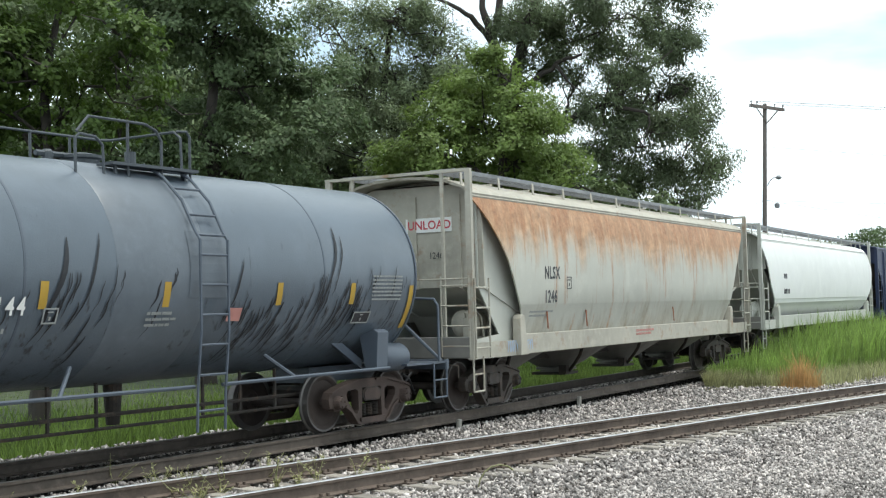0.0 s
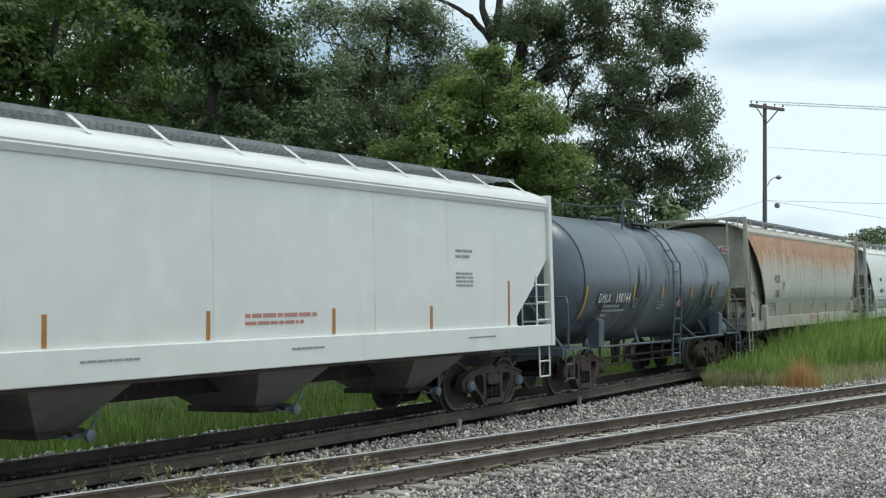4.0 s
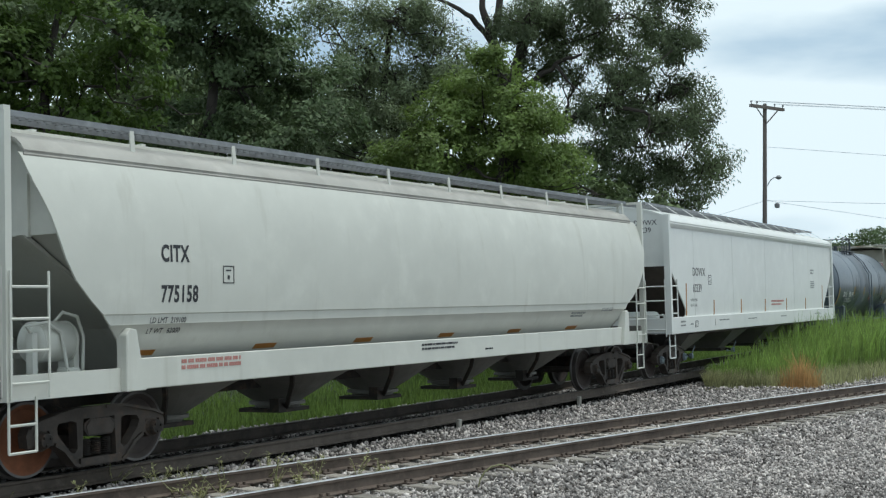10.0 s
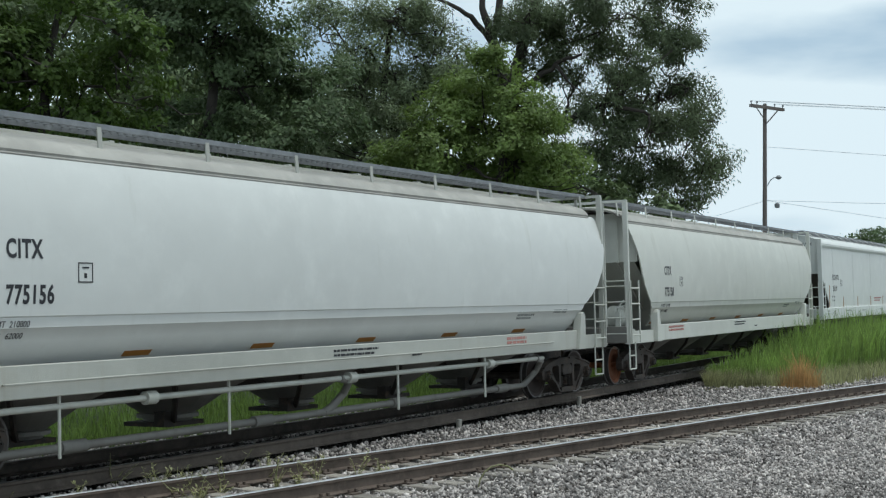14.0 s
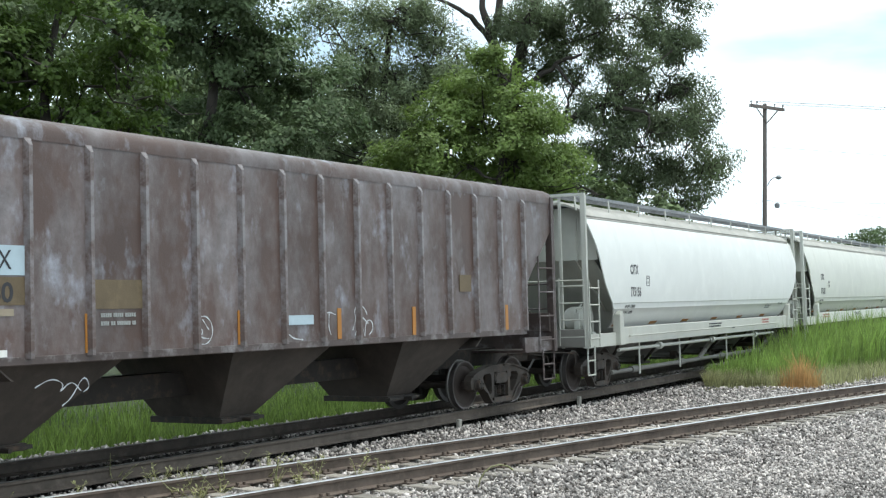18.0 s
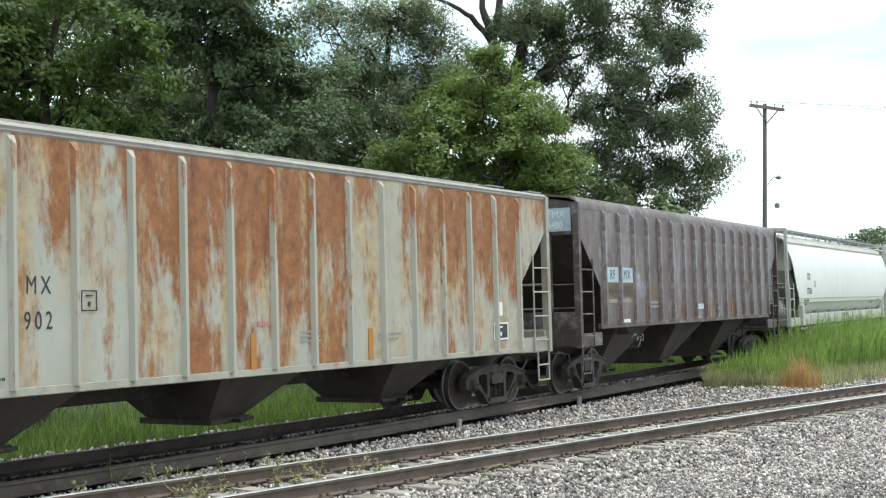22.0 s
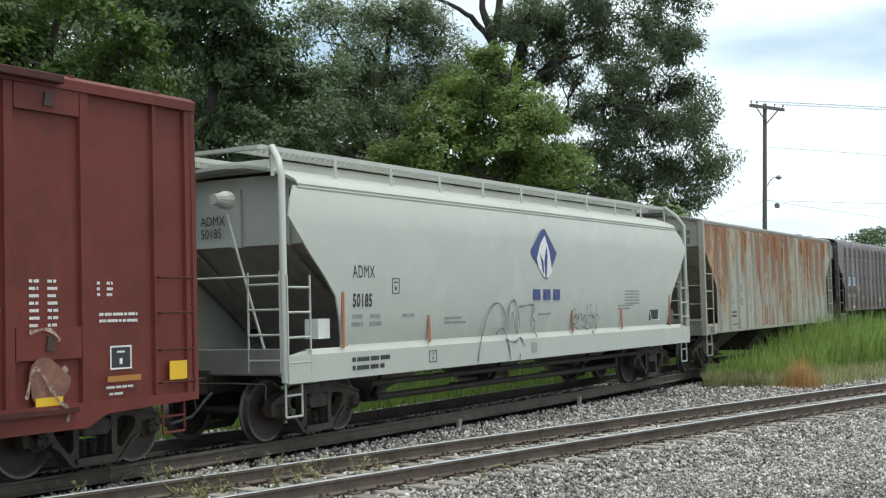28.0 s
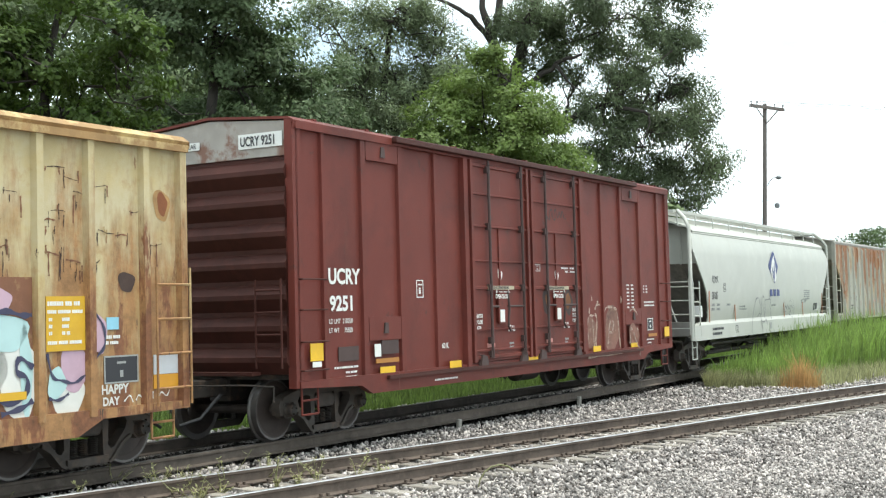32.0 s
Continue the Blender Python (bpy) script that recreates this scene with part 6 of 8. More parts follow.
    rod(bm, (-8.3, -0.35, 3.4), (-8.42, -1.2, 1.1), 0.02)
    lathe(bm, [(-8.55, 0.08), (-8.4, 0.1), (-8.3, 0.14), (-8.2, 0.14)], 12, "x", (0, -0.3, 3.62))
    part("brake_rod", bm, CREAM, car)
    bm = bmesh.new()
    rod(bm, (-5.8, -1.2, 0.72), (6.2, -1.2, 0.72), 0.05, 10)
    rod(bm, (-5.2, -0.9, 0.45), (5.2, -0.9, 0.45), 0.06, 10)
    part("discharge_pipe", bm, STEEL, car)


pressure_hopper()


# -- ribbed grain hoppers
def ribbed_hopper(label, mid, half, panel_mat, rib_mat, trim, sill_z, bay_mat, ribs=16, roof=None, slope_mat=None, shoulder=False):
    car = start_car("hopper_car", label, mid, half)
    hl, side0 = 8.2, 7.0
    x0, dx = -6.83, 13.8 / (ribs - 1)
    xs = [x0 + dx * i for i in range(ribs)]
    bm = bmesh.new()
    box(bm, 0, dx, -0.015, 0.015, sill_z + 0.02, 4.08)
    pm = new_mesh("side_panel", bm, panel_mat)
    for sg in (-1, 1):
        for x in xs[:-1]:
            child("side_panel", pm, car, pose(x, sg * 1.53, 0))
        for e in (-1, 1):
            bm = bmesh.new()
            prism(bm, [(e * 6.83 + (0.15 if e > 0 else 0), sill_z + 0.02), (e * 7.02, sill_z + 0.02), (e * 7.02, 2.28), (e * 8.18, 3.42), (e * 8.22, 4.1), (e * 6.83, 4.1)], sg * 1.53 - 0.012, sg * 1.53 + 0.012)
            part("corner_panel", bm, panel_mat, car)
    bm = bmesh.new()
    prism(bm, [(-0.055, 0.0), (0.055, 0.0), (0.026, -0.075), (-0.026, -0.075)], sill_z + 0.02, 3.9, "z")
    for v in bm.verts:
        # the upper end slants back to the sheet
        if v.co.z > 3.8 and v.co.y > -0.05:
            v.co.z = 4.0
    rm = new_mesh("rib", bm, rib_mat)
    for x in xs:
        child("rib", rm, car, pose(x, -1.545, 0))
        child("rib", rm, car, pose(x, 1.545, 0, 0, 0, 180))
    eave = [(1.553, 4.02), (1.55, 4.1), (1.5, 4.18), (1.36, 4.25), (0.5, 4.35), (0, 4.37)] if shoulder else [(1.55, 4.075), (1.56, 4.1), (1.5, 4.15), (0.5, 4.34), (0, 4.36)]
    roof_sheet(car, eave, 8.25, roof or trim, thick=0.05)
    for sg in (-1, 1):
        end_cap(car, [(-1.52, 3.42), (1.52, 3.42), (1.52, 4.1), (0.5, 4.28), (-0.5, 4.28), (-1.52, 4.1)], 8.12, trim, sg)
        slope_sheet(car, [(8.1, 3.45), (5.2, 1.2)], 1.5, slope_mat or bay_mat, sg)
        for y in (-1, 1):
            bm = bmesh.new()
            box(bm, sg * 8.22 - 0.07, sg * 8.22 + 0.05, y * 1.5 - 0.08, y * 1.5 + 0.06, 1.0, 4.1)
            part("corner_post", bm, trim, car)
            bm = bmesh.new()
            box(bm, sg * 8.22 - 0.05, sg * 8.22 + 0.05, y * 0.85 - 0.05, y * 0.85 + 0.05, 1.0, 3.5)
            part("end_post", bm, trim, car)
            side_ladder(car, sg * 8.2, sg * 7.55, 1.0, 2.9, trim, y * 1.57, 4)
            stirrup(car, sg * 8.18, sg * 7.72, 1.05, trim, y * 1.54, 0.6)
            bm = bmesh.new()
            x0_, x1_ = sorted((sg * 7.0, sg * 8.2))
            box(bm, x0_, x1_, y * 1.5 - 0.03, y * 1.5 + 0.03, 1.02, 1.3)
            part("end_side_sill", bm, trim, car)
        bars3(car, "handrail", [((sg * 8.26, -0.85, 2.35), (sg * 8.26, 1.5, 2.35)), ((sg * 8.26, -1.5, 2.35), (sg * 8.26, -0.85, 2.35)), ((sg * 8.26, -1.5, 1.85), (sg * 8.26, -0.85, 1.85)), ((sg * 8.26, -1.5, 1.4), (sg * 8.26, -0.85, 1.4))], trim, 0.016)
        bm = bmesh.new()
        x0_, x1_ = sorted((sg * 7.2, sg * 8.25))
        box(bm, x0_, x1_, -1.45, 1.45, 1.0, 1.05)
        box(bm, sg * 8.2 - 0.05, sg * 8.2 + 0.05, -1.5, 1.5, 1.0, 1.45)
        part("platform", bm, trim, car)
    underframe(car, 8.25, sill_z - 0.06, sill_z + 0.05, 1.5, trim, 7.05, STEEL)
    couplers(car, 8.3)
    brake_gear(car, -7.2, trim, 0.2, 0.22, 1.55)
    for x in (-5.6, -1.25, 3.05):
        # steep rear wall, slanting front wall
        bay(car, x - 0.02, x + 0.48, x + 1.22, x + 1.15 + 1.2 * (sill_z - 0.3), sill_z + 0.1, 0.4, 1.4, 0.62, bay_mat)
    bm = bmesh.new()
    box(bm, -7.9, 7.9, -0.28, 0.28, 4.36, 4.42)
    part("trough_hatch", bm, trim, car)
    for e in (-1, 1):
        bm = bmesh.new()
        x0_, x1_ = sorted((e * 7.75, e * 8.4))
        box(bm, x0_, x1_, -0.5, 0.5, 4.37, 4.4)
        part("end_walkway", bm, GRATING, car)
    trucks(car, half)
    return car


R480 = material("weathered_brown_panel", (0.088, 0.053, 0.043), 0.42, grain=0.2, scale=1.6,
                runs=[((0.24, 0.225, 0.235), 1.1, 0.45, 0.78, 0.0, 1.0, 0.0, 0.03), ((0.36, 0.38, 0.44), 1.9, 0.57, 0.8, 0.0, 1.0, 0.0, 0.04)], per_object=0.15, fall=0.55)
R480B = material("dark_brown_frame", (0.085, 0.062, 0.057), 0.5, grain=0.2, spots=[((0.3, 0.29, 0.3), 3.0, 0.5, 0.8)])
# worn ribs, their highlights painted in as a lighter grey
RIB480 = material("worn_highlight_rib", (0.22, 0.2, 0.205), 0.32, grain=0.2, spots=[((0.095, 0.06, 0.05), 2.2, 0.44, 0.58)], spec=0.6)
RUSTY_CREAM = material("rust_eaten_cream_panel", (0.385, 0.38, 0.325), 0.6, grain=0.1, scale=1.5, flakes=0.32,
                       runs=[((0.4, 0.28, 0.14), 1.5, 0.55, 0.74, 1.2, 3.9, 0.12, 0.14), ((0.265, 0.105, 0.036), 1.8, 0.67, 0.79, 1.2, 3.9, 0.15, 0.27), ((0.15, 0.05, 0.023), 2.6, 0.8, 0.93, 1.2, 3.9, 0.16, 0.18)], fall=0.32)
RIB_CREAM = material("pale_rust_tipped_rib", (0.4, 0.39, 0.335), 0.6, grain=0.1, scale=1.5, runs=[((0.34, 0.15, 0.065), 3.0, 0.8, 0.86, 1.4, 3.9, 0.22, 0.2)])
CREAM_TRIM = material("stained_cream_frame", (0.36, 0.345, 0.29), 0.6, grain=0.12, spots=[((0.3, 0.14, 0.06), 2.5, 0.58, 0.68)])
BAYCREAM = material("dusty_cream_bay", (0.33, 0.3, 0.24), 0.75, grain=0.2, spots=[((0.12, 0.08, 0.055), 1.4, 0.56, 0.75)])
# dust colour taken darker, with the underbody shade painted in
BAYSHADE = material("dusty_shaded_bay", (0.06, 0.047, 0.039), 0.8, grain=0.2, spots=[((0.085, 0.068, 0.057), 2, 0.5, 0.75)])


def brown_hopper():
    car = ribbed_hopper("dark brown weathered ribbed grain hopper car with tags", -66.27, 6.8, R480, RIB480, R480B, 1.43, BAYSHADE, shoulder=True, roof=R480)
    sky_blue = material("faded_blue_patch", (0.42, 0.52, 0.58), 0.6, grain=0.08)
    plate(car, -6.68, -5.94, 2.4, 2.74, sky_blue, -1.552, label="pale blue number panel")
    plate(car, -5.78, -5.02, 2.4, 2.74, sky_blue, -1.552, label="pale blue number panel")
    lettering(car, "RF", -6.5, 2.47, 0.22, LETTER_BLACK, -1.56, squeeze=0.85, space=1.25)
    lettering(car, "MX", -5.66, 2.47, 0.22, LETTER_BLACK, -1.56, squeeze=0.85, space=1.25)
    lettering(car, "464", -6.6, 2.1, 0.22, LETTER_BLACK, -1.556, squeeze=1.1, bold=0.006)
    lettering(car, "480", -5.72, 2.1, 0.22, LETTER_BLACK, -1.556, squeeze=1.1, bold=0.006)
    patch = material("ochre_patch", (0.135, 0.098, 0.055), 0.6, grain=0.15)
    plate(car, -6.7, -5.93, 2.06, 2.38, patch, -1.55, "paint_patch")
    plate(car, -5.82, -5.0, 2.06, 2.38, patch, -1.55, "paint_patch")
    plate(car, -4.0, -3.16, 2.0, 2.36, patch, -1.55, "paint_patch")
    tan = paint("tan_patch", (0.3, 0.25, 0.18))
    for x in (-6.58, -5.7):
        plate(car, x, x + 0.5, 1.94, 2.02, tan, -1.552, "paint_patch")
    bars(car, [(-3.9, -3.3, 1.9, 0.05), (-3.9, -3.3, 1.8, 0.05)], LETTER_GREY, -1.555)
    for x in (-6.72, -4.1, -1.35, 0.95, 3.05, 6.25):
        plate(car, x - 0.05, x + 0.05, 1.48, 1.95 if x > -6 else 2.36, ORANGE, -1.554, "reflector_stripe", "orange reflector stripe")
    for x0, x1, z0, z1, m in ((-5.7, -5.3, 1.48, 1.56, LETTER_WHITE), (-0.35, 0.3, 1.72, 1.86, sky_blue), (4.55, 4.95, 2.2, 2.5, patch), (6.0, 6.15, 1.55, 1.7, LETTER_WHITE)):
        plate(car, x0, x1, z0, z1, m, -1.556)
    white_spray = paint("white_spray", (0.55, 0.58, 0.6))
    spray(car, [[(-2.28, 1.66), (-2.22, 1.84), (-2.06, 1.9), (-1.92, 1.8), (-1.9, 1.62), (-2.02, 1.5), (-2.2, 1.52), (-2.27, 1.62)], [(-2.2, 1.76), (-2.08, 1.68), (-2.16, 1.6), (-1.98, 1.58)], [(-2.1, 1.84), (-1.98, 1.7)]], white_spray, -1.549, 0.01)
    spray(car, [[(-0.35, 1.66), (-0.2, 1.52), (0.05, 1.5)], [(0.52, 1.86), (0.72, 1.9), (0.86, 1.85)], [(0.7, 1.88), (0.68, 1.66), (0.74, 1.55)]], white_spray, -1.549, 0.012)
    spray(car, [[(1.3, 1.6), (1.4, 1.78), (1.34, 1.9), (1.45, 2.0), (1.62, 1.96), (1.7, 1.84)], [(1.36, 1.52), (1.48, 1.72), (1.6, 1.6), (1.5, 1.5), (1.4, 1.6)], [(1.62, 1.5), (1.66, 1.74), (1.82, 1.76), (1.86, 1.6), (1.74, 1.52)], [(1.45, 1.86), (1.6, 1.78), (1.72, 1.7)]], white_spray, -1.549, 0.013)
    spray(car, [[(-4.75, 1.1), (-4.5, 1.2), (-4.3, 1.12), (-4.4, 1.0), (-4.2, 1.16), (-4.05, 1.02)], [(-4.35, 0.86), (-4.2, 0.94), (-4.0, 1.22), (-3.9, 1.06), (-4.02, 1.0)]], white_spray, -1.36, 0.009)
    bm = bmesh.new()
    box(bm, -8.155, -8.145, -1.35, -0.55, 3.5, 4.0)
    part("number_panel", bm, sky_blue, car, "pale blue number panel")
    lettering(car, "RFMX", 0.7, 3.78, 0.15, LETTER_WHITE, -8.16, -1, bold=0.004, at=pose(-8.16, -0.68, 3.8, 90, 0, -90))
    lettering(car, "464480", 0.7, 3.56, 0.15, LETTER_WHITE, -8.16, -1, bold=0.004, squeeze=0.85, at=pose(-8.16, -0.62, 3.56, 90, 0, -90))


brown_hopper()


def rust_cream_hopper():
    # the bays' own paint is grey-cream; their dark colour holds the shade
    car = ribbed_hopper("cream ribbed grain hopper car eaten by orange rust", -84.42, 6.85, RUSTY_CREAM, RIB_CREAM, CREAM_TRIM, 1.08, BAYSHADE, slope_mat=BAYCREAM, roof=material("dusty_grey_roof", (0.27, 0.255, 0.23), 0.6, grain=0.15, spots=[((0.25, 0.12, 0.06), 1.5, 0.58, 0.7)]))
    lettering(car, "RF", -5.8, 2.19, 0.21, LETTER_BLACK, -1.55, squeeze=0.72, space=1.45)
    lettering(car, "MX", -4.8, 2.19, 0.21, LETTER_BLACK, -1.55, squeeze=0.72, space=1.45)
    lettering(car, "464", -5.88, 1.78, 0.21, LETTER_BLACK, -1.55, squeeze=0.72, space=1.45)
    lettering(car, "902", -4.83, 1.78, 0.21, LETTER_BLACK, -1.55, squeeze=0.72, space=1.45)
    bars(car, [(-5.7, -5.15, 1.56, 0.05), (-5.7, -5.2, 1.45, 0.05), (-5.7, -5.1, 1.22, 0.03)], LETTER_BLACK, -1.556)
    outline_box(car, -3.98, -3.73, 1.98, 2.23, LETTER_BLACK, -1.556, 0.014)
    outline_box(car, -7.7, -7.4, 1.08, 1.24, LETTER_BLACK, -1.535, 0.014)
    bars(car, [(0.2, 0.7, 1.6 - 0.07 * i, 0.03) for i in range(3)] + [(2.2, 2.9, 1.5, 0.04), (2.2, 2.8, 1.42, 0.04)], LETTER_GREY, -1.556)
    bars(car, [(-0.75, -0.4, 1.72, 0.07)], LETTER_RED, -1.556)
    for x in (-6.72, -4.05, -0.85, 2.0, 5.2):
        plate(car, x - 0.06, x + 0.06, 1.12, 2.0 if x < -6 else 1.62, YELLOW if x < -6 else ORANGE, -1.555, "reflector_stripe", "orange reflector stripe")
    plate(car, 6.05, 6.3, 1.75, 2.0, LETTER_WHITE, -1.556)
    plate(car, 5.95, 6.5, 1.3, 1.62, LETTER_BLACK, -1.554, label="black panel of test dates")
    outline_box(car, 5.95, 6.5, 1.3, 1.62, LETTER_WHITE, -1.559, 0.03)
    lettering(car, "RFMX", 0.9, 3.72, 0.14, LETTER_BLACK, -8.15, -1, squeeze=0.9, bold=0.004, at=pose(-8.15, -0.72, 3.74, 90, 0, -90))
    lettering(car, "464902", 0.9, 3.5, 0.14, LETTER_BLACK, -8.15, -1, squeeze=0.9, bold=0.004, at=pose(-8.15, -0.62, 3.52, 90, 0, -90))


rust_cream_hopper()
BLUE = material("dark_blue_paint", (0.02, 0.03, 0.075), 0.5, grain=0.1)
ribbed_hopper("dark blue ribbed hopper car at the far end of view", 67.1, 6.8, BLUE, BLUE, BLUE, 1.08, BAYSHADE)


# -- tank car
RAILGREY = material("dark_slate_railing", (0.05, 0.06, 0.07), 0.5, grain=0.15)


def tank_car():
    car = start_car("tank_car", "slate-grey tank car with black drips and yellow stripes", 11.7, 4.62)
    R, ZC = 1.5, 2.49
    prof = []
    for i in range(9):
        a = math.pi / 2 * i / 8
        prof.append((-5.3 - 0.75 * math.cos(a), max(0.02, R * math.sin(a))))
    prof += [(-2.0, R), (2.0, R)]
    for i in range(9):
        a = math.pi / 2 * (1 - i / 8)
        prof.append((5.3 + 0.75 * math.cos(a), max(0.02, R * math.sin(a))))
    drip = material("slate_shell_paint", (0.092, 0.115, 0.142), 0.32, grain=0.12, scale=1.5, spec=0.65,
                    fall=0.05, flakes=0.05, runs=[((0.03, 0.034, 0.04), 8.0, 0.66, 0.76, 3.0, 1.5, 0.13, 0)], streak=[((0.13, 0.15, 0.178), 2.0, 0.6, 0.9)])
    bm = bmesh.new()
    lathe(bm, prof, 56, "x", (0, 0, ZC))
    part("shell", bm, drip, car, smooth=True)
    pale = material("pale_grey_band", (0.118, 0.138, 0.162), 0.4, grain=0.1, fall=0.05, flakes=0.05, runs=[((0.02, 0.02, 0.025), 3.0, 0.7, 0.75, 3.2, 2.0, 0.08, 0)])
    bm = bmesh.new()
    lathe(bm, [(-1.3, R + 0.001), (-1.28, R + 0.012), (0.28, R + 0.012), (0.3, R + 0.001)], 56, "x", (0, 0, ZC))
    part("repainted_band", bm, pale, car, "paler grey repainted band", smooth=True)
    # black drips that ran down and were blown back along the shell
    rng = random.Random(12)
    bm = bmesh.new()
    runs = []
    for x0, x1, n, hi in ((-4.6, -2.4, 26, -0.12), (-2.3, -1.1, 16, 0.05), (0.8, 2.6, 44, -0.2), (2.6, 4.0, 40, 0.0), (4.0, 5.2, 12, 0.1), (-0.9, 0.0, 4, 0.1)):
        for _ in range(n):
            a0 = hi - abs(rng.gauss(0, 0.24))
            runs.append((rng.uniform(x0, x1), a0, rng.uniform(0.14, 0.5), rng.uniform(0.004, 0.015) * (1.7 if rng.random() < 0.2 else 1.0)))
    runs += [(-2.05, 0.25, 0.75, 0.04), (-1.55, 0.3, 0.8, 0.02), (3.3, 0.5, 0.75, 0.03), (3.42, 0.4, 0.6, 0.016), (1.05, 0.12, 0.5, 0.018)]
    for x, a0, ln, w in runs:
        rows = []
        for i in range(9):
            f = i / 8
            a, ww = a0 - ln * f, w * math.sin(math.pi * (0.04 + 0.94 * f ** 0.8)) + 0.001
            xx = x - (0.22 * ln + 0.3 * ln * f) * f + 0.012 * math.sin(9 * f + 7 * x)
            rows.append([bm.verts.new((xx + e * ww, -(R + 0.014) * math.cos(a), ZC + (R + 0.014) * math.sin(a))) for e in (-1, 1)])
        for p, q in zip(rows, rows[1:]):
            bm.faces.new((p[0], p[1], q[1], q[0]))
    tagged(part("drip_stain", bm, material("black_drip", (0.013, 0.014, 0.018), 0.5, grain=0.2, scale=8), car, "black drips running down the shell"), kind="stuff")
    # worn pad behind the ladder
    bm = bmesh.new()
    rows = [[bm.verts.new((x, -(R + 0.018) * math.cos(a), ZC + (R + 0.018) * math.sin(a))) for x in (-0.02, 0.72)] for a in (0.36 - 0.075 * i for i in range(9))]
    for p, q in zip(rows, rows[1:]):
        bm.faces.new((p[0], p[1], q[1], q[0]))
    part("ladder_pad", bm, pale, car, "pale grey pad behind the ladder")
    for x in (-5.4, -2.7, 2.9, 5.4):
        bm = bmesh.new()
        lathe(bm, [(x - 0.02, R), (x - 0.015, R + 0.006), (x + 0.015, R + 0.006), (x + 0.02, R)], 56, "x", (0, 0, ZC))
        part("weld_ring", bm, TANKGREY, car, smooth=True)
    for sg in (-1, 1):
        for y in (-1, 1):
            bm = bmesh.new()
            x = sg * 4.45
            prism(bm, [(y * 1.2, 0.95), (y * 1.42, 0.95), (y * 1.46, 1.55), (y * 1.38, 1.6), (y * 1.1, 1.5)], x - 0.15, x + 0.15, "x")
            prism(bm, [(x - 0.02 * sg, 0.96), (x - 1.0 * sg, 1.5), (x - 0.9 * sg, 1.6), (x, 1.1)], y * 1.0 - 0.03, y * 1.0 + 0.03)
            part("saddle", bm, TANKGREY, car)
        bm = bmesh.new()
        box(bm, min(sg * 3.9, sg * 6.5), max(sg * 3.9, sg * 6.5), -0.35, 0.35, 0.75, 1.0)
        box(bm, sg * 6.45 - 0.06, sg * 6.45 + 0.06, -1.4, 1.4, 0.85, 1.02)
        box(bm, min(sg * 5.2, sg * 6.45), max(sg * 5.2, sg * 6.45), -1.4, 1.4, 0.96, 1.0)
        part("stub_sill", bm, TANKGREY, car)
        bm = bmesh.new()
        bent(bm, [(sg * 6.2, -1.4, 1.0), (sg * 6.2, -1.4, 1.95), (sg * 6.15, -1.35, 2.08), (sg * 6.15, -0.9, 2.1), (sg * 6.15, 1.35, 2.1), (sg * 6.2, 1.4, 1.95), (sg * 6.2, 1.4, 1.0)], 0.025, 7)
        rod(bm, (sg * 6.35, -1.35, 1.0), (sg * 6.0, -0.4, 2.0), 0.03)
        part("end_railing", bm, TANKGREY, car)
        bars3(car, "side_railing", [((0.62 if sg > 0 else 0.08, -1.46, 0.95), (sg * 4.6, -1.46, 0.97)), ((sg * 2.2, -1.46, 0.95), (sg * 1.8, -1.2, 1.3))], TANKGREY, 0.028)
        bars3(car, "side_railing", [((sg * 0.6, 1.46, 0.95), (sg * 4.6, 1.46, 0.97)), ((sg * 2.2, 1.46, 0.95), (sg * 1.8, 1.2, 1.3))], TANKGREY, 0.028)
        stirrup(car, sg * 6.4, sg * 6.0, 0.98, TANKGREY, -1.42, 0.6)
    couplers(car, 6.5)
    bm = bmesh.new()
    lathe(bm, [(4.75, 0.05), (4.8, 0.2), (4.9, 0.24), (5.35, 0.24), (5.45, 0.2), (5.5, 0.05)], 18, "x", (0, -1.1, 1.12))
    part("air_reservoir", bm, TANKGREY, car, smooth=True)
    # ladder up the side and over the shoulder
    lx0, lx1 = 0.08, 0.62
    segs = []
    path = [(-1.5, 0.35), (-1.52, 0.9), (-1.6, 1.7), (-1.6, 2.9)] + [(-(R + 0.1) * math.cos(a), ZC + (R + 0.1) * math.sin(a)) for a in (0.35, 0.65, 0.95, 1.2)]
    for x in (lx0, lx1):
        segs += [((x, a[0], a[1]), (x, b[0], b[1])) for a, b in zip(path, path[1:])]
    bm = bmesh.new()
    for p, q in segs:
        rod(bm, p, q, 0.022)
    for a, b in zip(path, path[1:]):
        ln = math.hypot(b[0] - a[0], b[1] - a[1])
        k = max(1, round(ln / 0.4))
        for i in range(k):
            f = (i + 0.5) / k
            rod(bm, (lx0 - 0.01, a[0] + (b[0] - a[0]) * f, a[1] + (b[1] - a[1]) * f), (lx1 + 0.01, a[0] + (b[0] - a[0]) * f, a[1] + (b[1] - a[1]) * f), 0.018)
    part("ladder", bm, TANKGREY, car)
    # platform and railing round the dome
    for y in (-1, 1):
        bm = bmesh.new()
        box(bm, -0.75, 0.85, y * 0.72 - 0.16, y * 0.72 + 0.16, 3.9, 3.94)
        for x in (-0.6, 0.7):
            rod(bm, (x, y * 0.75, 3.6), (x, y * 0.75, 3.92), 0.03)
        part("platform", bm, RAILGREY, car)
    top = 4.5
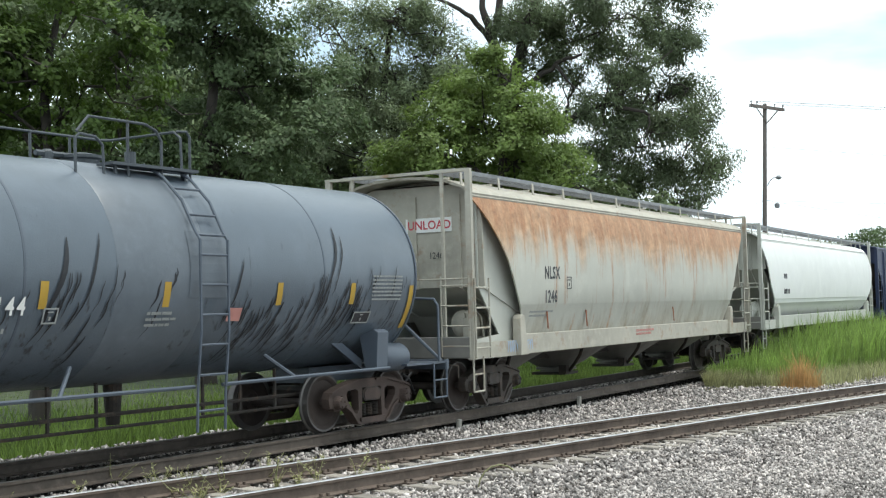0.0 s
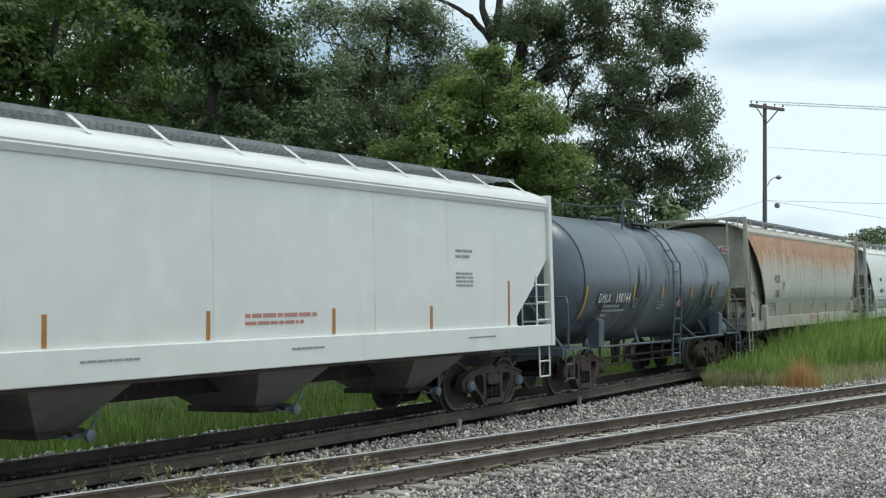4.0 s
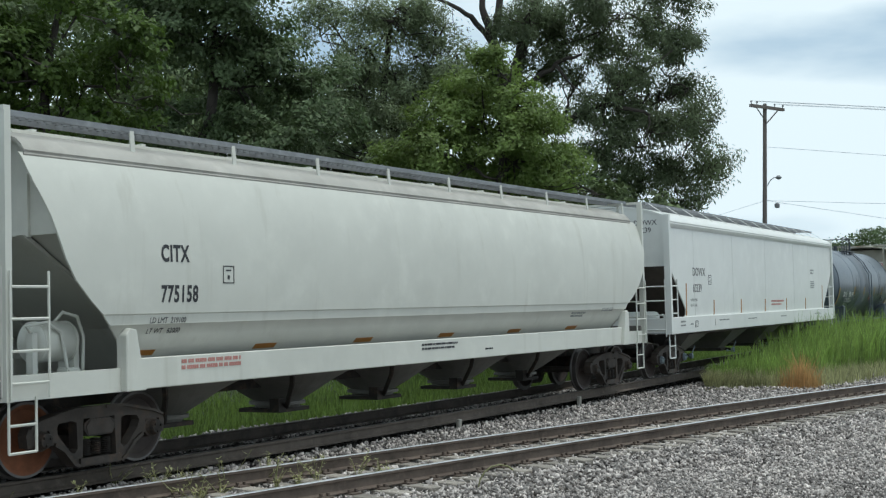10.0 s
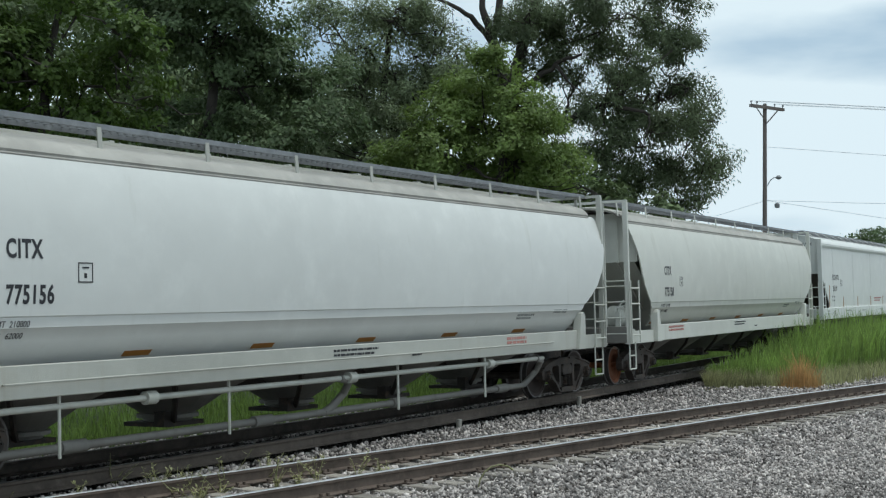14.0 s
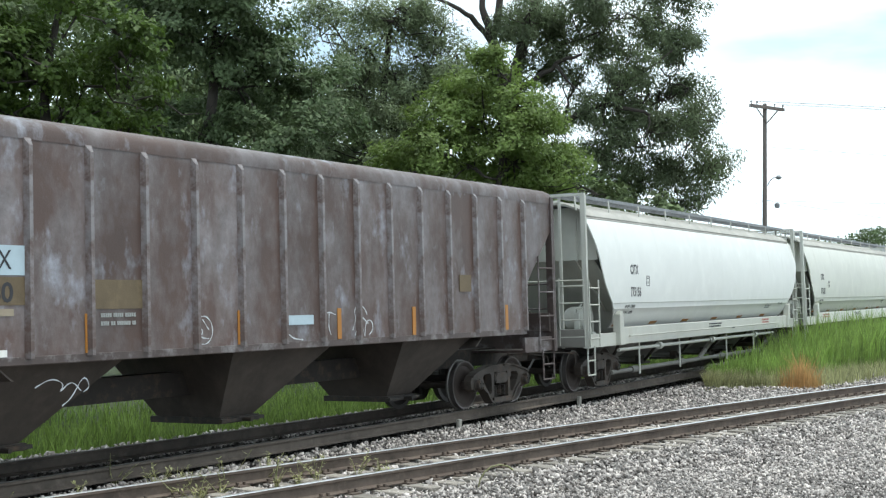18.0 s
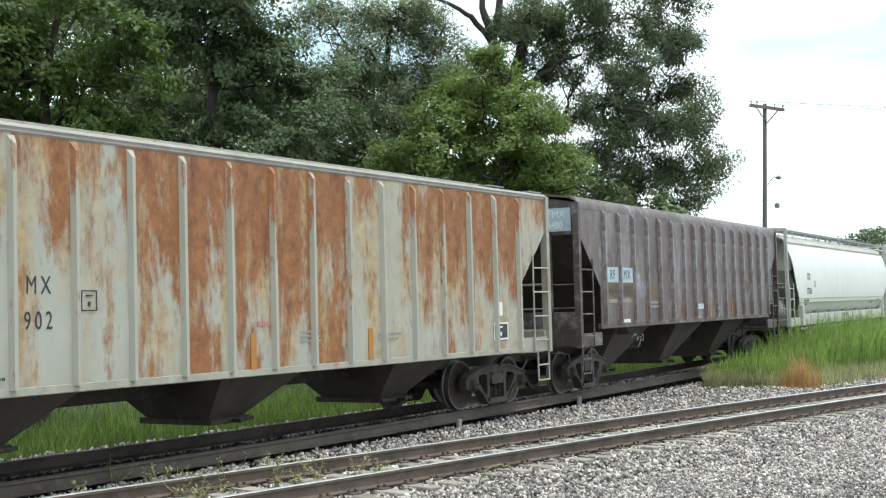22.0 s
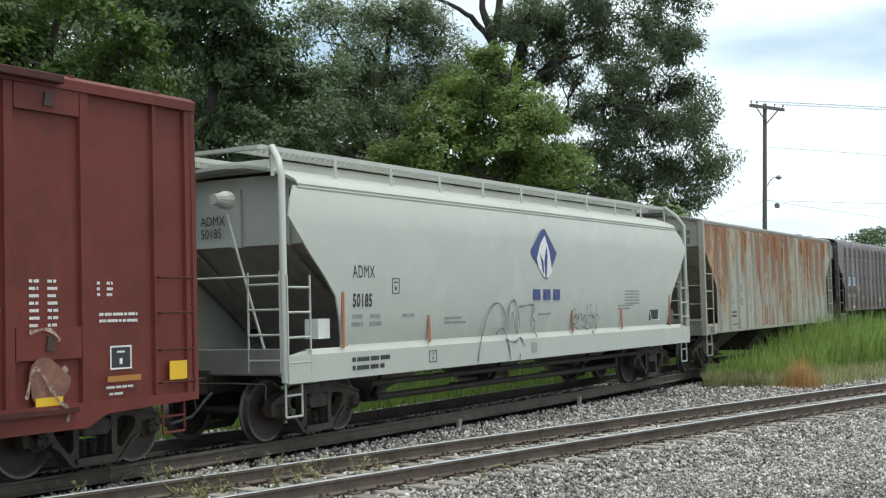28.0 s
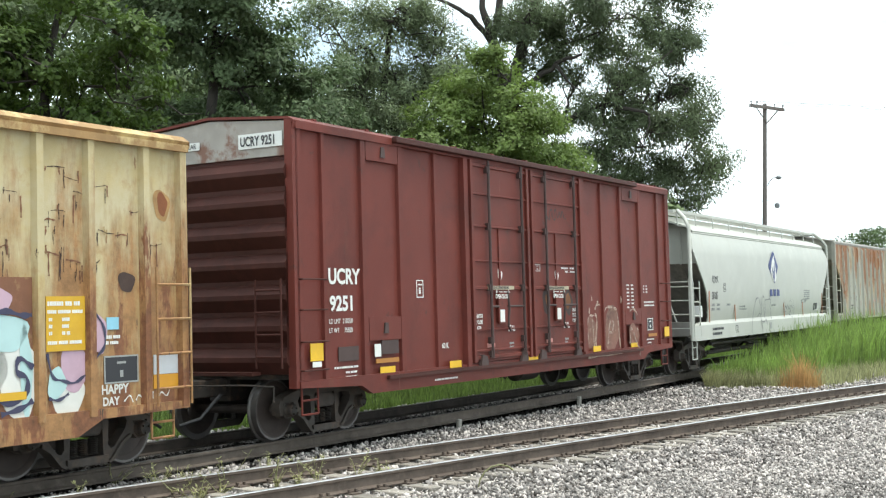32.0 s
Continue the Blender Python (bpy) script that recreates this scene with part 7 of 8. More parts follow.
    for name, pts in (("near", [(-1.3, -0.8, 4.28), (-1.1, -0.8, top), (-0.1, -0.8, top), (0.1, -0.8, top - 0.07), (0.2, -0.8, top - 0.2), (0.2, -0.8, 3.75)]),
                      ("far", [(-1.3, 0.8, 3.72), (-1.3, 0.8, top - 0.1), (-1.2, 0.8, top), (0.6, 0.8, top), (0.7, 0.7, top), (0.7, -0.55, top), (0.7, -0.68, top - 0.1), (0.7, -0.7, 3.8)]),
                      ("end", [(0.86, -0.7, 3.74), (0.86, -0.7, top - 0.08), (0.8, -0.7, top), (0.7, -0.6, top)]),
                      ("hoop", [(-1.32, -0.8, 3.74), (-1.32, -0.8, 4.2), (-1.25, -0.8, 4.26), (-0.98, -0.8, 4.24), (-0.86, -0.8, 4.14), (-0.84, -0.8, 3.74)])):
        bm = bmesh.new()
        bent(bm, pts, 0.02, 8)
        if name == "near":
            rod(bm, (-0.42, -0.8, 3.76), (-0.42, -0.8, top), 0.02, 8)
        if name == "far":
            for x in (-0.7, 0.0):
                rod(bm, (x, 0.8, 3.76), (x, 0.8, top), 0.02, 8)
        part("top_railing", bm, RAILGREY, car)
    bm = bmesh.new()
    lathe(bm, [(3.95, 0.24), (4.04, 0.24), (4.06, 0.28), (4.1, 0.28), (4.14, 0.1)], 18, "z", (-0.5, 0, 0))
    lathe(bm, [(3.9, 0.08), (4.12, 0.08), (4.16, 0.05)], 12, "z", (-1.0, 0.1, 0))
    lathe(bm, [(3.9, 0.08), (4.2, 0.08)], 12, "z", (0.2, -0.2, 0))
    rod(bm, (-1.2, 0.1, 4.1), (-0.4, 0.1, 4.1), 0.04)
    part("manway", bm, RAILGREY, car)
    bm = bmesh.new()
    for x in (-3.2, -2.4, -1.6, -0.8, 1.2, 2.0, 2.8):
        rod(bm, (x, -0.55, 0.45), (x, -0.55, 1.05), 0.03)
    rod(bm, (-3.4, -0.55, 0.62), (3.4, -0.55, 0.62), 0.03)
    rod(bm, (-3.4, -0.6, 0.45), (3.4, -0.6, 0.45), 0.025)
    lathe(bm, [(0.42, 0.09), (0.6, 0.11), (1.05, 0.14)], 14, "z")
    part("underframe_piping", bm, STEEL, car)
    # stripes, marks
    for x, a0 in ((-5.3, 0), (-2.42, 1), (-0.42, 1), (1.85, 1), (3.62, 1), (5.25, 0)):
        bm = bmesh.new()
        a_hi, a_lo = (-0.12, -0.62) if a0 == 0 else (-0.1, -0.32)
        for i in range(5):
            a, b = a_hi + (a_lo - a_hi) * i / 5, a_hi + (a_lo - a_hi) * (i + 1) / 5
            vs = [bm.verts.new((xx, -(R + 0.016) * math.cos(t), ZC + (R + 0.016) * math.sin(t))) for xx, t in ((x - 0.06, a), (x + 0.06, a), (x + 0.06, b), (x - 0.06, b))]
            bm.faces.new(vs)
        part("reflector_stripe", bm, DULL_YELLOW, car, "faded yellow reflector stripe")
    # a flat plate of lettering leans with the shell
    for body, x, z, h in (("DMIX", -4.6, 1.97, 0.21), ("190144", -3.58, 1.97, 0.21)):
        lettering(car, body, x, z, h, LETTER_WHITE, bold=0.006, squeeze=0.78, space=1.35, at=pose(x, -1.443, 1.95, 90 + 15))
    ob = bars(car, [(-4.3, -3.3, 0.1, 0.07), (-4.3, -2.9, 0.0, 0.06), (-4.3, -3.9, -0.12, 0.07)], LETTER_GREY, 0)
    ob.matrix_basis = pose(0, -1.385, 1.74, 23)
    ob = bars(car, [(4.12, 4.95, 0.2 - 0.062 * i, 0.028) for i in range(7)], LETTER_GREY, 0)
    ob.matrix_basis = pose(0, -1.507, 2.24, 8)
    ob = plate(car, 3.7, 4.15, -0.1, 0.1, LETTER_BLACK, 0, label="black panel of test dates")
    ob.matrix_basis = pose(0, -1.39, 1.8, 27)
    ob = outline_box(car, 3.7, 4.15, -0.1, 0.1, LETTER_GREY, 0, 0.02)
    ob.matrix_basis = pose(0, -1.397, 1.8, 27)
    ob = outline_box(car, -2.4, -2.18, -0.1, 0.1, LETTER_GREY, 0, 0.02)
    ob.matrix_basis = pose(0, -1.43, 1.93, 20)
    lettering(car, "190144", 0.4, 2.78, 0.12, LETTER_GREY, -6.02, -1)
    ob = bars(car, [(-0.75, -0.3, 0.06, 0.04), (-0.75, -0.2, -0.02, 0.035), (-0.75, -0.3, -0.1, 0.035)], LETTER_GREY, 0)
    ob.matrix_basis = pose(0, -1.42, 1.86, 22)
    ob = plate(car, 0.78, 1.05, -0.1, 0.09, LETTER_RED, 0, "notice", "small red and white notice")
    ob.matrix_basis = pose(0, -1.43, 1.9, 22)
    trucks(car, 4.62, material("rusty_side_frame", (0.062, 0.042, 0.035), 0.8, grain=0.25), None)


tank_car()


# -- boxcars
NOTICE_TAN = paint("tan_notice", (0.42, 0.36, 0.25))


def corrugated_end(car, x, sg, y, z0, z1, ribs, mat, depth=0.14):
    """One pressed sheet with outward corrugations."""
    pitch = (z1 - z0) / ribs
    line = [(x - 0.02, z0)]
    for i in range(ribs):
        zc = z0 + pitch * (i + 0.5)
        line += [(x, zc - pitch * 0.48), (x + depth, zc - pitch * 0.1), (x + depth, zc + pitch * 0.06), (x + depth * 0.3, zc + pitch * 0.3), (x, zc + pitch * 0.36)]
    line += [(x, z1), (x - 0.02, z1)]
    bm = bmesh.new()
    prism(bm, [(sg * p, q) for p, q in line], -y + 0.05, y - 0.05)
    bmesh.ops.triangulate(bm, faces=[f for f in bm.faces if len(f.verts) > 4])
    return part("corrugated_end", bm, mat, car)


def red_boxcar():
    car = start_car("boxcar", "oxide-red double-door boxcar with white lettering and scraped corner", -121.12, 6.4)
    hl, y = 7.7, 1.5
    red = material("oxide_red_side", (0.153, 0.036, 0.027), 0.55, spec=0.22, grain=0.1, scale=1.2, spots=[((0.088, 0.026, 0.021), 0.7, 0.48, 0.72), ((0.075, 0.033, 0.027), 2.6, 0.6, 0.7)], streak=[((0.135, 0.055, 0.037), 2.5, 0.6, 0.85), ((0.3, 0.15, 0.11), 9.0, 0.72, 0.8)])
    # side red made darker: the unlit end's shade is in this colour
    dark = material("shaded_dark_red_end", (0.066, 0.021, 0.016), 0.6, grain=0.2, spec=0.25)
    grime = material("grimy_dark_red_rod", (0.06, 0.034, 0.03), 0.6, grain=0.2)
    grey_end = material("grey_end_panel", (0.34, 0.31, 0.28), 0.6, grain=0.1, spots=[((0.2, 0.1, 0.07), 2.0, 0.54, 0.64)])
    for sg in (-1, 1):
        bm = bmesh.new()
        box(bm, -hl, hl, sg * y - 0.02, sg * y + 0.02, 0.8, 4.7)
        part("side", bm, red, car)
    bm = bmesh.new()
    prism_open(bm, [(-1.58, 4.64), (-1.6, 4.72), (-1.5, 4.78), (0, 4.9), (1.5, 4.78), (1.6, 4.72), (1.58, 4.64)], -hl - 0.06, hl + 0.06, 0.04)
    part("roof", bm, red, car)
    for i in range(11):
        bm = bmesh.new()
        x = -hl + 0.6 + i * 1.42
        for s in (-1, 1):
            vs = [bm.verts.new((x + d, s * q, z + e)) for q, z in ((1.52, 4.775), (0.0, 4.898)) for d in (-0.04, 0.04) for e in (0.0, 0.03)]
            for f in ((0, 1, 3, 2), (4, 6, 7, 5), (0, 4, 5, 1), (2, 3, 7, 6), (0, 2, 6, 4), (1, 5, 7, 3)):
                bm.faces.new([vs[j] for j in f])
        part("roof_rib", bm, red, car)
    for sg in (-1, 1):
        bm = bmesh.new()
        box(bm, -hl, hl, sg * 1.555 - 0.045, sg * 1.555 + 0.045, 4.6, 4.72)
        part("eave_rail", bm, red, car)
        bm = bmesh.new()
        box(bm, -5.1, 5.4, sg * 1.65 - 0.05, sg * 1.65 + 0.05, 4.64, 4.74)
        bmesh.ops.bevel(bm, geom=bm.edges[:], offset=0.012, segments=1, affect="EDGES")
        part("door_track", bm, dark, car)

    def post(x, w=0.1, z0=0.85, z1=4.6, d=0.07):
        for s in (-1, 1):
            bm = bmesh.new()
            prism(bm, [(x - w / 2, s * y), (x + w / 2, s * y), (x + w / 2 - 0.015, s * (y + d)), (x - w / 2 + 0.015, s * (y + d))], z0, z1, "z")
            part("side_post", bm, red, car)
    for x in (7.62, 7.0, -7.0, -7.62, 3.54, -3.68):
        post(x, 0.1 if abs(x) < 7.2 else 0.16)
    for x in (5.8, 4.67, -5.92, -4.82):
        post(x, 0.16, d=0.075)
    for x in (2.42, -2.68):
        post(x, 0.18, d=0.12)
    # the framed bays with their header and lower cross member
    for x0, x1 in ((4.75, 5.72), (-5.84, -4.9)):
        for z0, z1 in ((4.3, 4.6), (1.43, 1.8)):
            for s in (-1, 1):
                bm = bmesh.new()
                box(bm, x0, x1, s * (y + 0.04) - 0.036, s * (y + 0.04) + 0.036, z0, z1)
                part("cross_member", bm, red, car)
                bm = bmesh.new()
                xm, zm = (x0 + x1) / 2, (z0 + z1) / 2
                prism(bm, [(xm - 0.07, zm - 0.08), (xm + 0.07, zm - 0.08), (xm + 0.05, zm + 0.09), (xm - 0.04, zm + 0.09)], s * (y + 0.085) - 0.015, s * (y + 0.085) + 0.03)
                part("hook_socket", bm, grime, car)
    # two sliding doors a side
    for xa, xb, rods in ((-2.55, -0.22, (-1.9, -0.57)), (-0.1, 2.3, (0.5, 1.88))):
        xm = (xa + xb) / 2 - 0.06
        for sg in (-1, 1):
            bm = bmesh.new()
            yy = sg * 1.575
            box(bm, xa, xb, yy - 0.02, yy + 0.02, 0.92, 4.6)
            door = part("door", bm, red, car, "oxide-red sliding door with dark locking rods" if sg < 0 else "")
            for z, h in ((1.0, 0.05), (1.12, 0.03), (1.5, 0.02), (2.27, 0.045), (2.76, 0.022), (3.4, 0.026), (3.99, 0.026), (4.52, 0.05)):
                bm = bmesh.new()
                prism(bm, [(yy, z - h), (yy + sg * 0.05, z - h * 0.6), (yy + sg * 0.05, z + h * 0.4), (yy, z + h)], xa, xb, "x")
                part("door_rib", bm, red, door)
            for x in (xa + 0.04, xb - 0.04):
                bm = bmesh.new()
                box(bm, x - 0.045, x + 0.045, yy + sg * 0.02, yy + sg * 0.075, 0.92, 4.6) if sg > 0 else box(bm, x - 0.045, x + 0.045, yy - 0.075, yy - 0.02, 0.92, 4.6)
                part("door_edge", bm, red, door)
            bm = bmesh.new()
            box(bm, xm - 0.03, xm + 0.03, yy + sg * 0.03 - 0.015, yy + sg * 0.03 + 0.015, 2.3, 3.38)
            part("door_stile", bm, red, door)
            for x in rods:
                bm = bmesh.new()
                rod(bm, (x, sg * 1.665, 0.98), (x, sg * 1.665, 4.62), 0.028, 8)
                for z in (1.05, 1.3, 2.27, 3.4, 4.45):
                    box(bm, x - 0.06, x + 0.06, sg * 1.635 - 0.035, sg * 1.635 + 0.035, z - 0.06, z + 0.06)
                part("locking_rod", bm, grime, door)
            bm = bmesh.new()
            box(bm, xm - 0.16, xm + 0.16, sg * 1.64 - 0.02, sg * 1.64 + 0.02, 1.6, 2.2)
            part("lever_plate", bm, red, door)
            bm = bmesh.new()
            bent(bm, [(xm + 0.2, sg * 1.66, 2.2), (xm + 0.24, sg * 1.67, 1.9), (xm + 0.2, sg * 1.66, 1.55), (xm + 0.3, sg * 1.66, 1.45)], 0.022)
            rod(bm, (xm + 0.2, sg * 1.66, 1.92), (rods[1], sg * 1.66, 1.92), 0.02)
            part("door_lever", bm, grime, door)
            bm = bmesh.new()
            rod(bm, (rods[0], sg * 1.66, 1.92), (xm - 0.16, sg * 1.66, 1.92), 0.02)
            part("lever_rod", bm, grime, door)
            for x in (xa + 0.35, xb - 0.35):
                bm = bmesh.new()
                prism(bm, [(x - 0.14, 0.86), (x + 0.14, 0.86), (x + 0.1, 1.02), (x - 0.08, 1.05)], sg * 1.63 - 0.03, sg * 1.63 + 0.03)
                part("door_roller", bm, grime, door)
        lettering(car, "OPEN CLOSE", xm - 0.29, 2.07, 0.075, LETTER_WHITE, -1.662, squeeze=0.8, bold=0.003)
        spray(car, [[(xm - 0.28, 2.19), (xm - 0.02, 2.19)], [(xm + 0.03, 2.19), (xm + 0.28, 2.19)], [(xm - 0.22, 2.23), (xm - 0.28, 2.19), (xm - 0.22, 2.15)], [(xm + 0.22, 2.23), (xm + 0.28, 2.19), (xm + 0.22, 2.15)]], LETTER_WHITE, -1.662, 0.009, name="arrow")
        plate(car, xm - 0.52, xm + 0.52, 2.235, 2.305, NOTICE_TAN, -1.632, "notice", "tan strip with small black lettering")
        lettering(car, "AND LOCK DOORS BEFORE", xm - 0.48, 2.25, 0.045, LETTER_BLACK, -1.638, squeeze=0.95, bold=0.002)
        lettering(car, "SEAL", xm + 0.3, 1.45, 0.11, LETTER_WHITE, -1.6, squeeze=0.85, bold=0.004)
        plate(car, xm - 0.12, xm + 0.05, 1.63, 1.86, LETTER_WHITE, -1.664, "notice", "torn white paper notice")
        blob(car, [(xm + 0.02, 2.52, 0.09, 0.11, 1.0)], LETTER_WHITE, -1.6, "sticker", "round white sticker")
        bars(car, [(xm + 0.34, xm + 0.52, 1.2, 0.04), (xm + 0.34, xm + 0.52, 1.13, 0.04)], LETTER_GREY, -1.6)
        plate(car, xm - 0.55, xm - 0.25, 1.17, 1.25, LETTER_RED, -1.598, "faded_patch")
    for x in (-2.44, 1.78):
        for i, body in enumerate(("UNLATCH", "TO CLOSE", "1 DOOR")):
            lettering(car, body, x, 1.72 - 0.11 * i + (0.06 if x > 0 else 0), 0.07, LETTER_WHITE, -1.6, squeeze=0.62, bold=0.003)
    bars(car, [(1.3, 1.62, 2.66, 0.035), (1.72, 1.95, 2.66, 0.035), (1.48, 1.62, 2.59, 0.035), (1.72, 1.95, 2.59, 0.035)], LETTER_WHITE, -1.6)
    outline_box(car, 0.06, 0.3, 2.6, 2.74, LETTER_WHITE, -1.6, 0.012)
    stain, burnt = material("dark_grey_stain", (0.06, 0.04, 0.036), 0.7, grain=0.3), material("orange_rust_spot", (0.2, 0.085, 0.035), 0.8, grain=0.3)
    blob(car, [(0.55, 1.98, 0.17, 0.26, 0.5), (1.62, 1.97, 0.18, 0.24, 1.4)], stain, -1.597, "stain")
    blob(car, [(0.6, 2.03, 0.1, 0.12, 0.3), (1.58, 2.0, 0.12, 0.15, 2.0)], burnt, -1.599, "rust_spot")
    spray(car, [[(0.62, 3.9), (0.7, 3.7), (0.85, 3.62), (0.78, 3.8), (0.95, 3.9), (0.92, 3.7), (1.1, 3.64), (1.05, 3.88)], [(1.1, 3.9), (1.2, 3.66), (1.28, 3.9), (1.35, 3.66), (1.42, 3.92), (1.5, 3.7), (1.6, 3.72)]], stain, -1.6, 0.022, label="faint dark tag on the door")
    for sg in (-1, 1):
        bm = bmesh.new()
        prism(bm, [(-7.68, 0.8), (-6.1, 0.74), (-5.8, 0.6), (5.8, 0.6), (6.1, 0.74), (7.68, 0.8), (7.68, 0.9), (-7.68, 0.9)], sg * 1.54 - 0.05, sg * 1.54 + 0.05)
        part("side_sill", bm, red, car)
        bm = bmesh.new()
        box(bm, -5.4, 5.6, sg * 1.63 - 0.03, sg * 1.63 + 0.03, 0.8, 0.86)
        part("door_sill_rail", bm, dark, car)
    bm = bmesh.new()
    box(bm, -7.6, 7.6, -0.2, 0.2, 0.6, 0.95)
    part("centre_sill", bm, STEEL, car)
    for x in (-3, 0, 3):
        bm = bmesh.new()
        box(bm, x - 0.1, x + 0.1, -1.45, 1.45, 0.62, 0.9)
        part("cross_bearer", bm, STEEL, car)
    bm = bmesh.new()
    box(bm, -7.6, 7.6, -1.48, 1.48, 0.92, 1.02)
    part("floor_deck", bm, STEEL, car)
    for sg in (-1, 1):
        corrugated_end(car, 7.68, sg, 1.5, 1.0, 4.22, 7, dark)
        end_cap(car, [(-1.5, 4.22), (1.5, 4.22), (1.5, 4.72), (0, 4.84), (-1.5, 4.72)], 7.7, grey_end, sg)
        for yy in (-1.5, 1.5):
            bm = bmesh.new()
            box(bm, sg * 7.7 - 0.06, sg * 7.7 + 0.06, yy - 0.07, yy + 0.07, 0.8, 4.74)
            part("corner_post", bm, red, car)
        end_ladder(car, sg * 7.9, -1.42, -0.95, 1.1, 2.4, dark, 4)
        for z in (1.05, 1.47, 1.94, 2.39):
            bars3(car, "side_grab", [((sg * 7.64, -1.62, z), (sg * 7.02, -1.62, z)), ((sg * 7.64, -1.62, z), (sg * 7.64, -1.55, z)), ((sg * 7.02, -1.62, z), (sg * 7.02, -1.55, z))], dark, 0.013)
        bm = bmesh.new()
        box(bm, sg * 7.95 - 0.12, sg * 7.95 + 0.08, -1.0, 1.0, 1.0, 1.05)
        part("end_walk", bm, dark, car)
        stirrup(car, sg * 7.55, sg * 7.15, 0.82, red, -1.5, 0.42)
    couplers(car, 7.9, 0.82)
    lettering(car, "UCRY", -6.87, 2.33, 0.23, LETTER_WHITE, -1.53, squeeze=0.98, bold=0.01)
    lettering(car, "9251", -6.84, 1.92, 0.22, LETTER_WHITE, -1.53, squeeze=1.05, bold=0.01)
    lettering(car, "LD LMT  210200", -6.87, 1.72, 0.075, LETTER_WHITE, -1.53, squeeze=0.85, bold=0.003)
    lettering(car, "LT WT     75800", -6.87, 1.58, 0.075, LETTER_WHITE, -1.53, squeeze=0.85, bold=0.003)
    bars(car, [(-6.75, -6.1, 1.03, 0.03), (-6.45, -6.15, 0.95, 0.03), (-6.45, -6.15, 0.88, 0.03)], LETTER_WHITE, -1.53)
    outline_box(car, -4.32, -4.1, 2.1, 2.4, LETTER_WHITE, -1.53, 0.018)
    lettering(car, "F", -4.25, 2.17, 0.1, LETTER_WHITE, -1.53, bold=0.004)
    lettering(car, "60 K", -3.52, 1.22, 0.09, LETTER_WHITE, -1.53, squeeze=0.9, bold=0.003)
    bars(car, [(-3.9, -3.1, 0.68, 0.03)], LETTER_WHITE, -1.596)
    rows = []
    for i in range(7):
        rows += [(4.98, 5.13, 2.32 - 0.085 * i, 0.035), (5.25, 5.41, 2.32 - 0.085 * i, 0.035)]
    bars(car, rows + [(6.02, 6.08, 2.3 - 0.07 * i, 0.035) for i in range(3)] + [(6.18, 6.28, 2.3 - 0.07 * i, 0.035) for i in range(3)] + [(6.05, 6.7, 1.92, 0.035), (6.05, 6.7, 1.84, 0.035), (6.15, 6.6, 1.03, 0.03), (6.2, 6.45, 0.95, 0.03), (6.2, 6.45, 0.87, 0.03)], LETTER_WHITE, -1.53)
    plate(car, 6.22, 6.58, 1.26, 1.55, LETTER_BLACK, -1.525, label="black panel of test dates")
    outline_box(car, 6.22, 6.58, 1.26, 1.55, LETTER_WHITE, -1.53, 0.02)
    for x, z, w, h, m in ((7.36, 1.2, 0.16, 0.12, YELLOW), (3.0, 0.95, 0.2, 0.06, YELLOW), (5.21, 0.94, 0.2, 0.06, YELLOW), (-5.35, 0.93, 0.22, 0.07, YELLOW), (-3.19, 0.93, 0.2, 0.06, YELLOW), (-0.12, 0.88, 0.2, 0.06, YELLOW),
                          (-7.27, 1.31, 0.16, 0.13, YELLOW), (-7.27, 1.13, 0.11, 0.04, LETTER_WHITE), (-5.63, 1.27, 0.09, 0.1, LETTER_WHITE), (6.4, 1.15, 0.28, 0.035, ORANGE), (-5.35, 1.1, 0.34, 0.035, ORANGE)):
        plate(car, x - w, x + w, z - h, z + h, m, -1.605 if abs(x) < 4 else -1.585, "reflector_patch", "yellow reflector patch" if m is YELLOW else "")
    plate(car, -6.65, -6.1, 1.14, 1.36, grime, -1.535, "placard_board")
    plate(car, -5.5, -5.0, 1.2, 1.42, grime, -1.575, "placard_board")
    # scratched-off graffiti at the corner
    scrape, ghost = material("scraped_pale_paint", (0.42, 0.33, 0.26), 0.6, grain=0.3, scale=14, spots=[((0.2, 0.08, 0.06), 16, 0.5, 0.56)]), material("buffed_brown_paint", (0.2, 0.088, 0.06), 0.6, grain=0.25, scale=9, spots=[((0.34, 0.22, 0.16), 12, 0.58, 0.66)])
    for shapes, yy in (([(2.93, 1.25, 0.28, 0.42, 0.4)], -1.523), ([(4.05, 1.35, 0.42, 0.5, 2.1)], -1.523), ([(5.2, 1.15, 0.3, 0.28, 1.1)], -1.582)):
        blob(car, shapes, ghost, yy, "graffiti", "buffed brown graffiti fill")
    spray(car, [[(2.62, 0.86), (2.72, 1.2), (2.68, 1.5), (2.8, 1.68), (3.02, 1.66), (3.2, 1.7), (3.22, 1.45), (3.12, 1.2), (3.14, 0.9)], [(3.12, 1.8), (3.2, 1.92), (3.42, 1.9)], [(2.98, 1.6), (3.04, 0.95)],
                [(3.62, 0.95), (3.66, 1.3), (3.6, 1.7), (3.75, 1.86), (4.1, 1.84), (4.35, 1.8), (4.42, 1.5), (4.48, 1.1), (4.5, 0.9)], [(3.8, 1.0), (3.9, 1.5), (4.2, 1.55), (4.05, 1.25), (3.85, 1.3)]], scrape, -1.526, 0.036, "graffiti")
    spray(car, [[(4.85, 1.0), (4.95, 1.4), (5.15, 1.2), (5.3, 0.95), (5.5, 0.85), (5.45, 0.7)], [(4.9, 1.75), (5.2, 1.8), (5.35, 1.65)], [(2.5, 0.78), (3.6, 0.79), (5.3, 0.84)]], scrape, -1.62, 0.028, "graffiti")
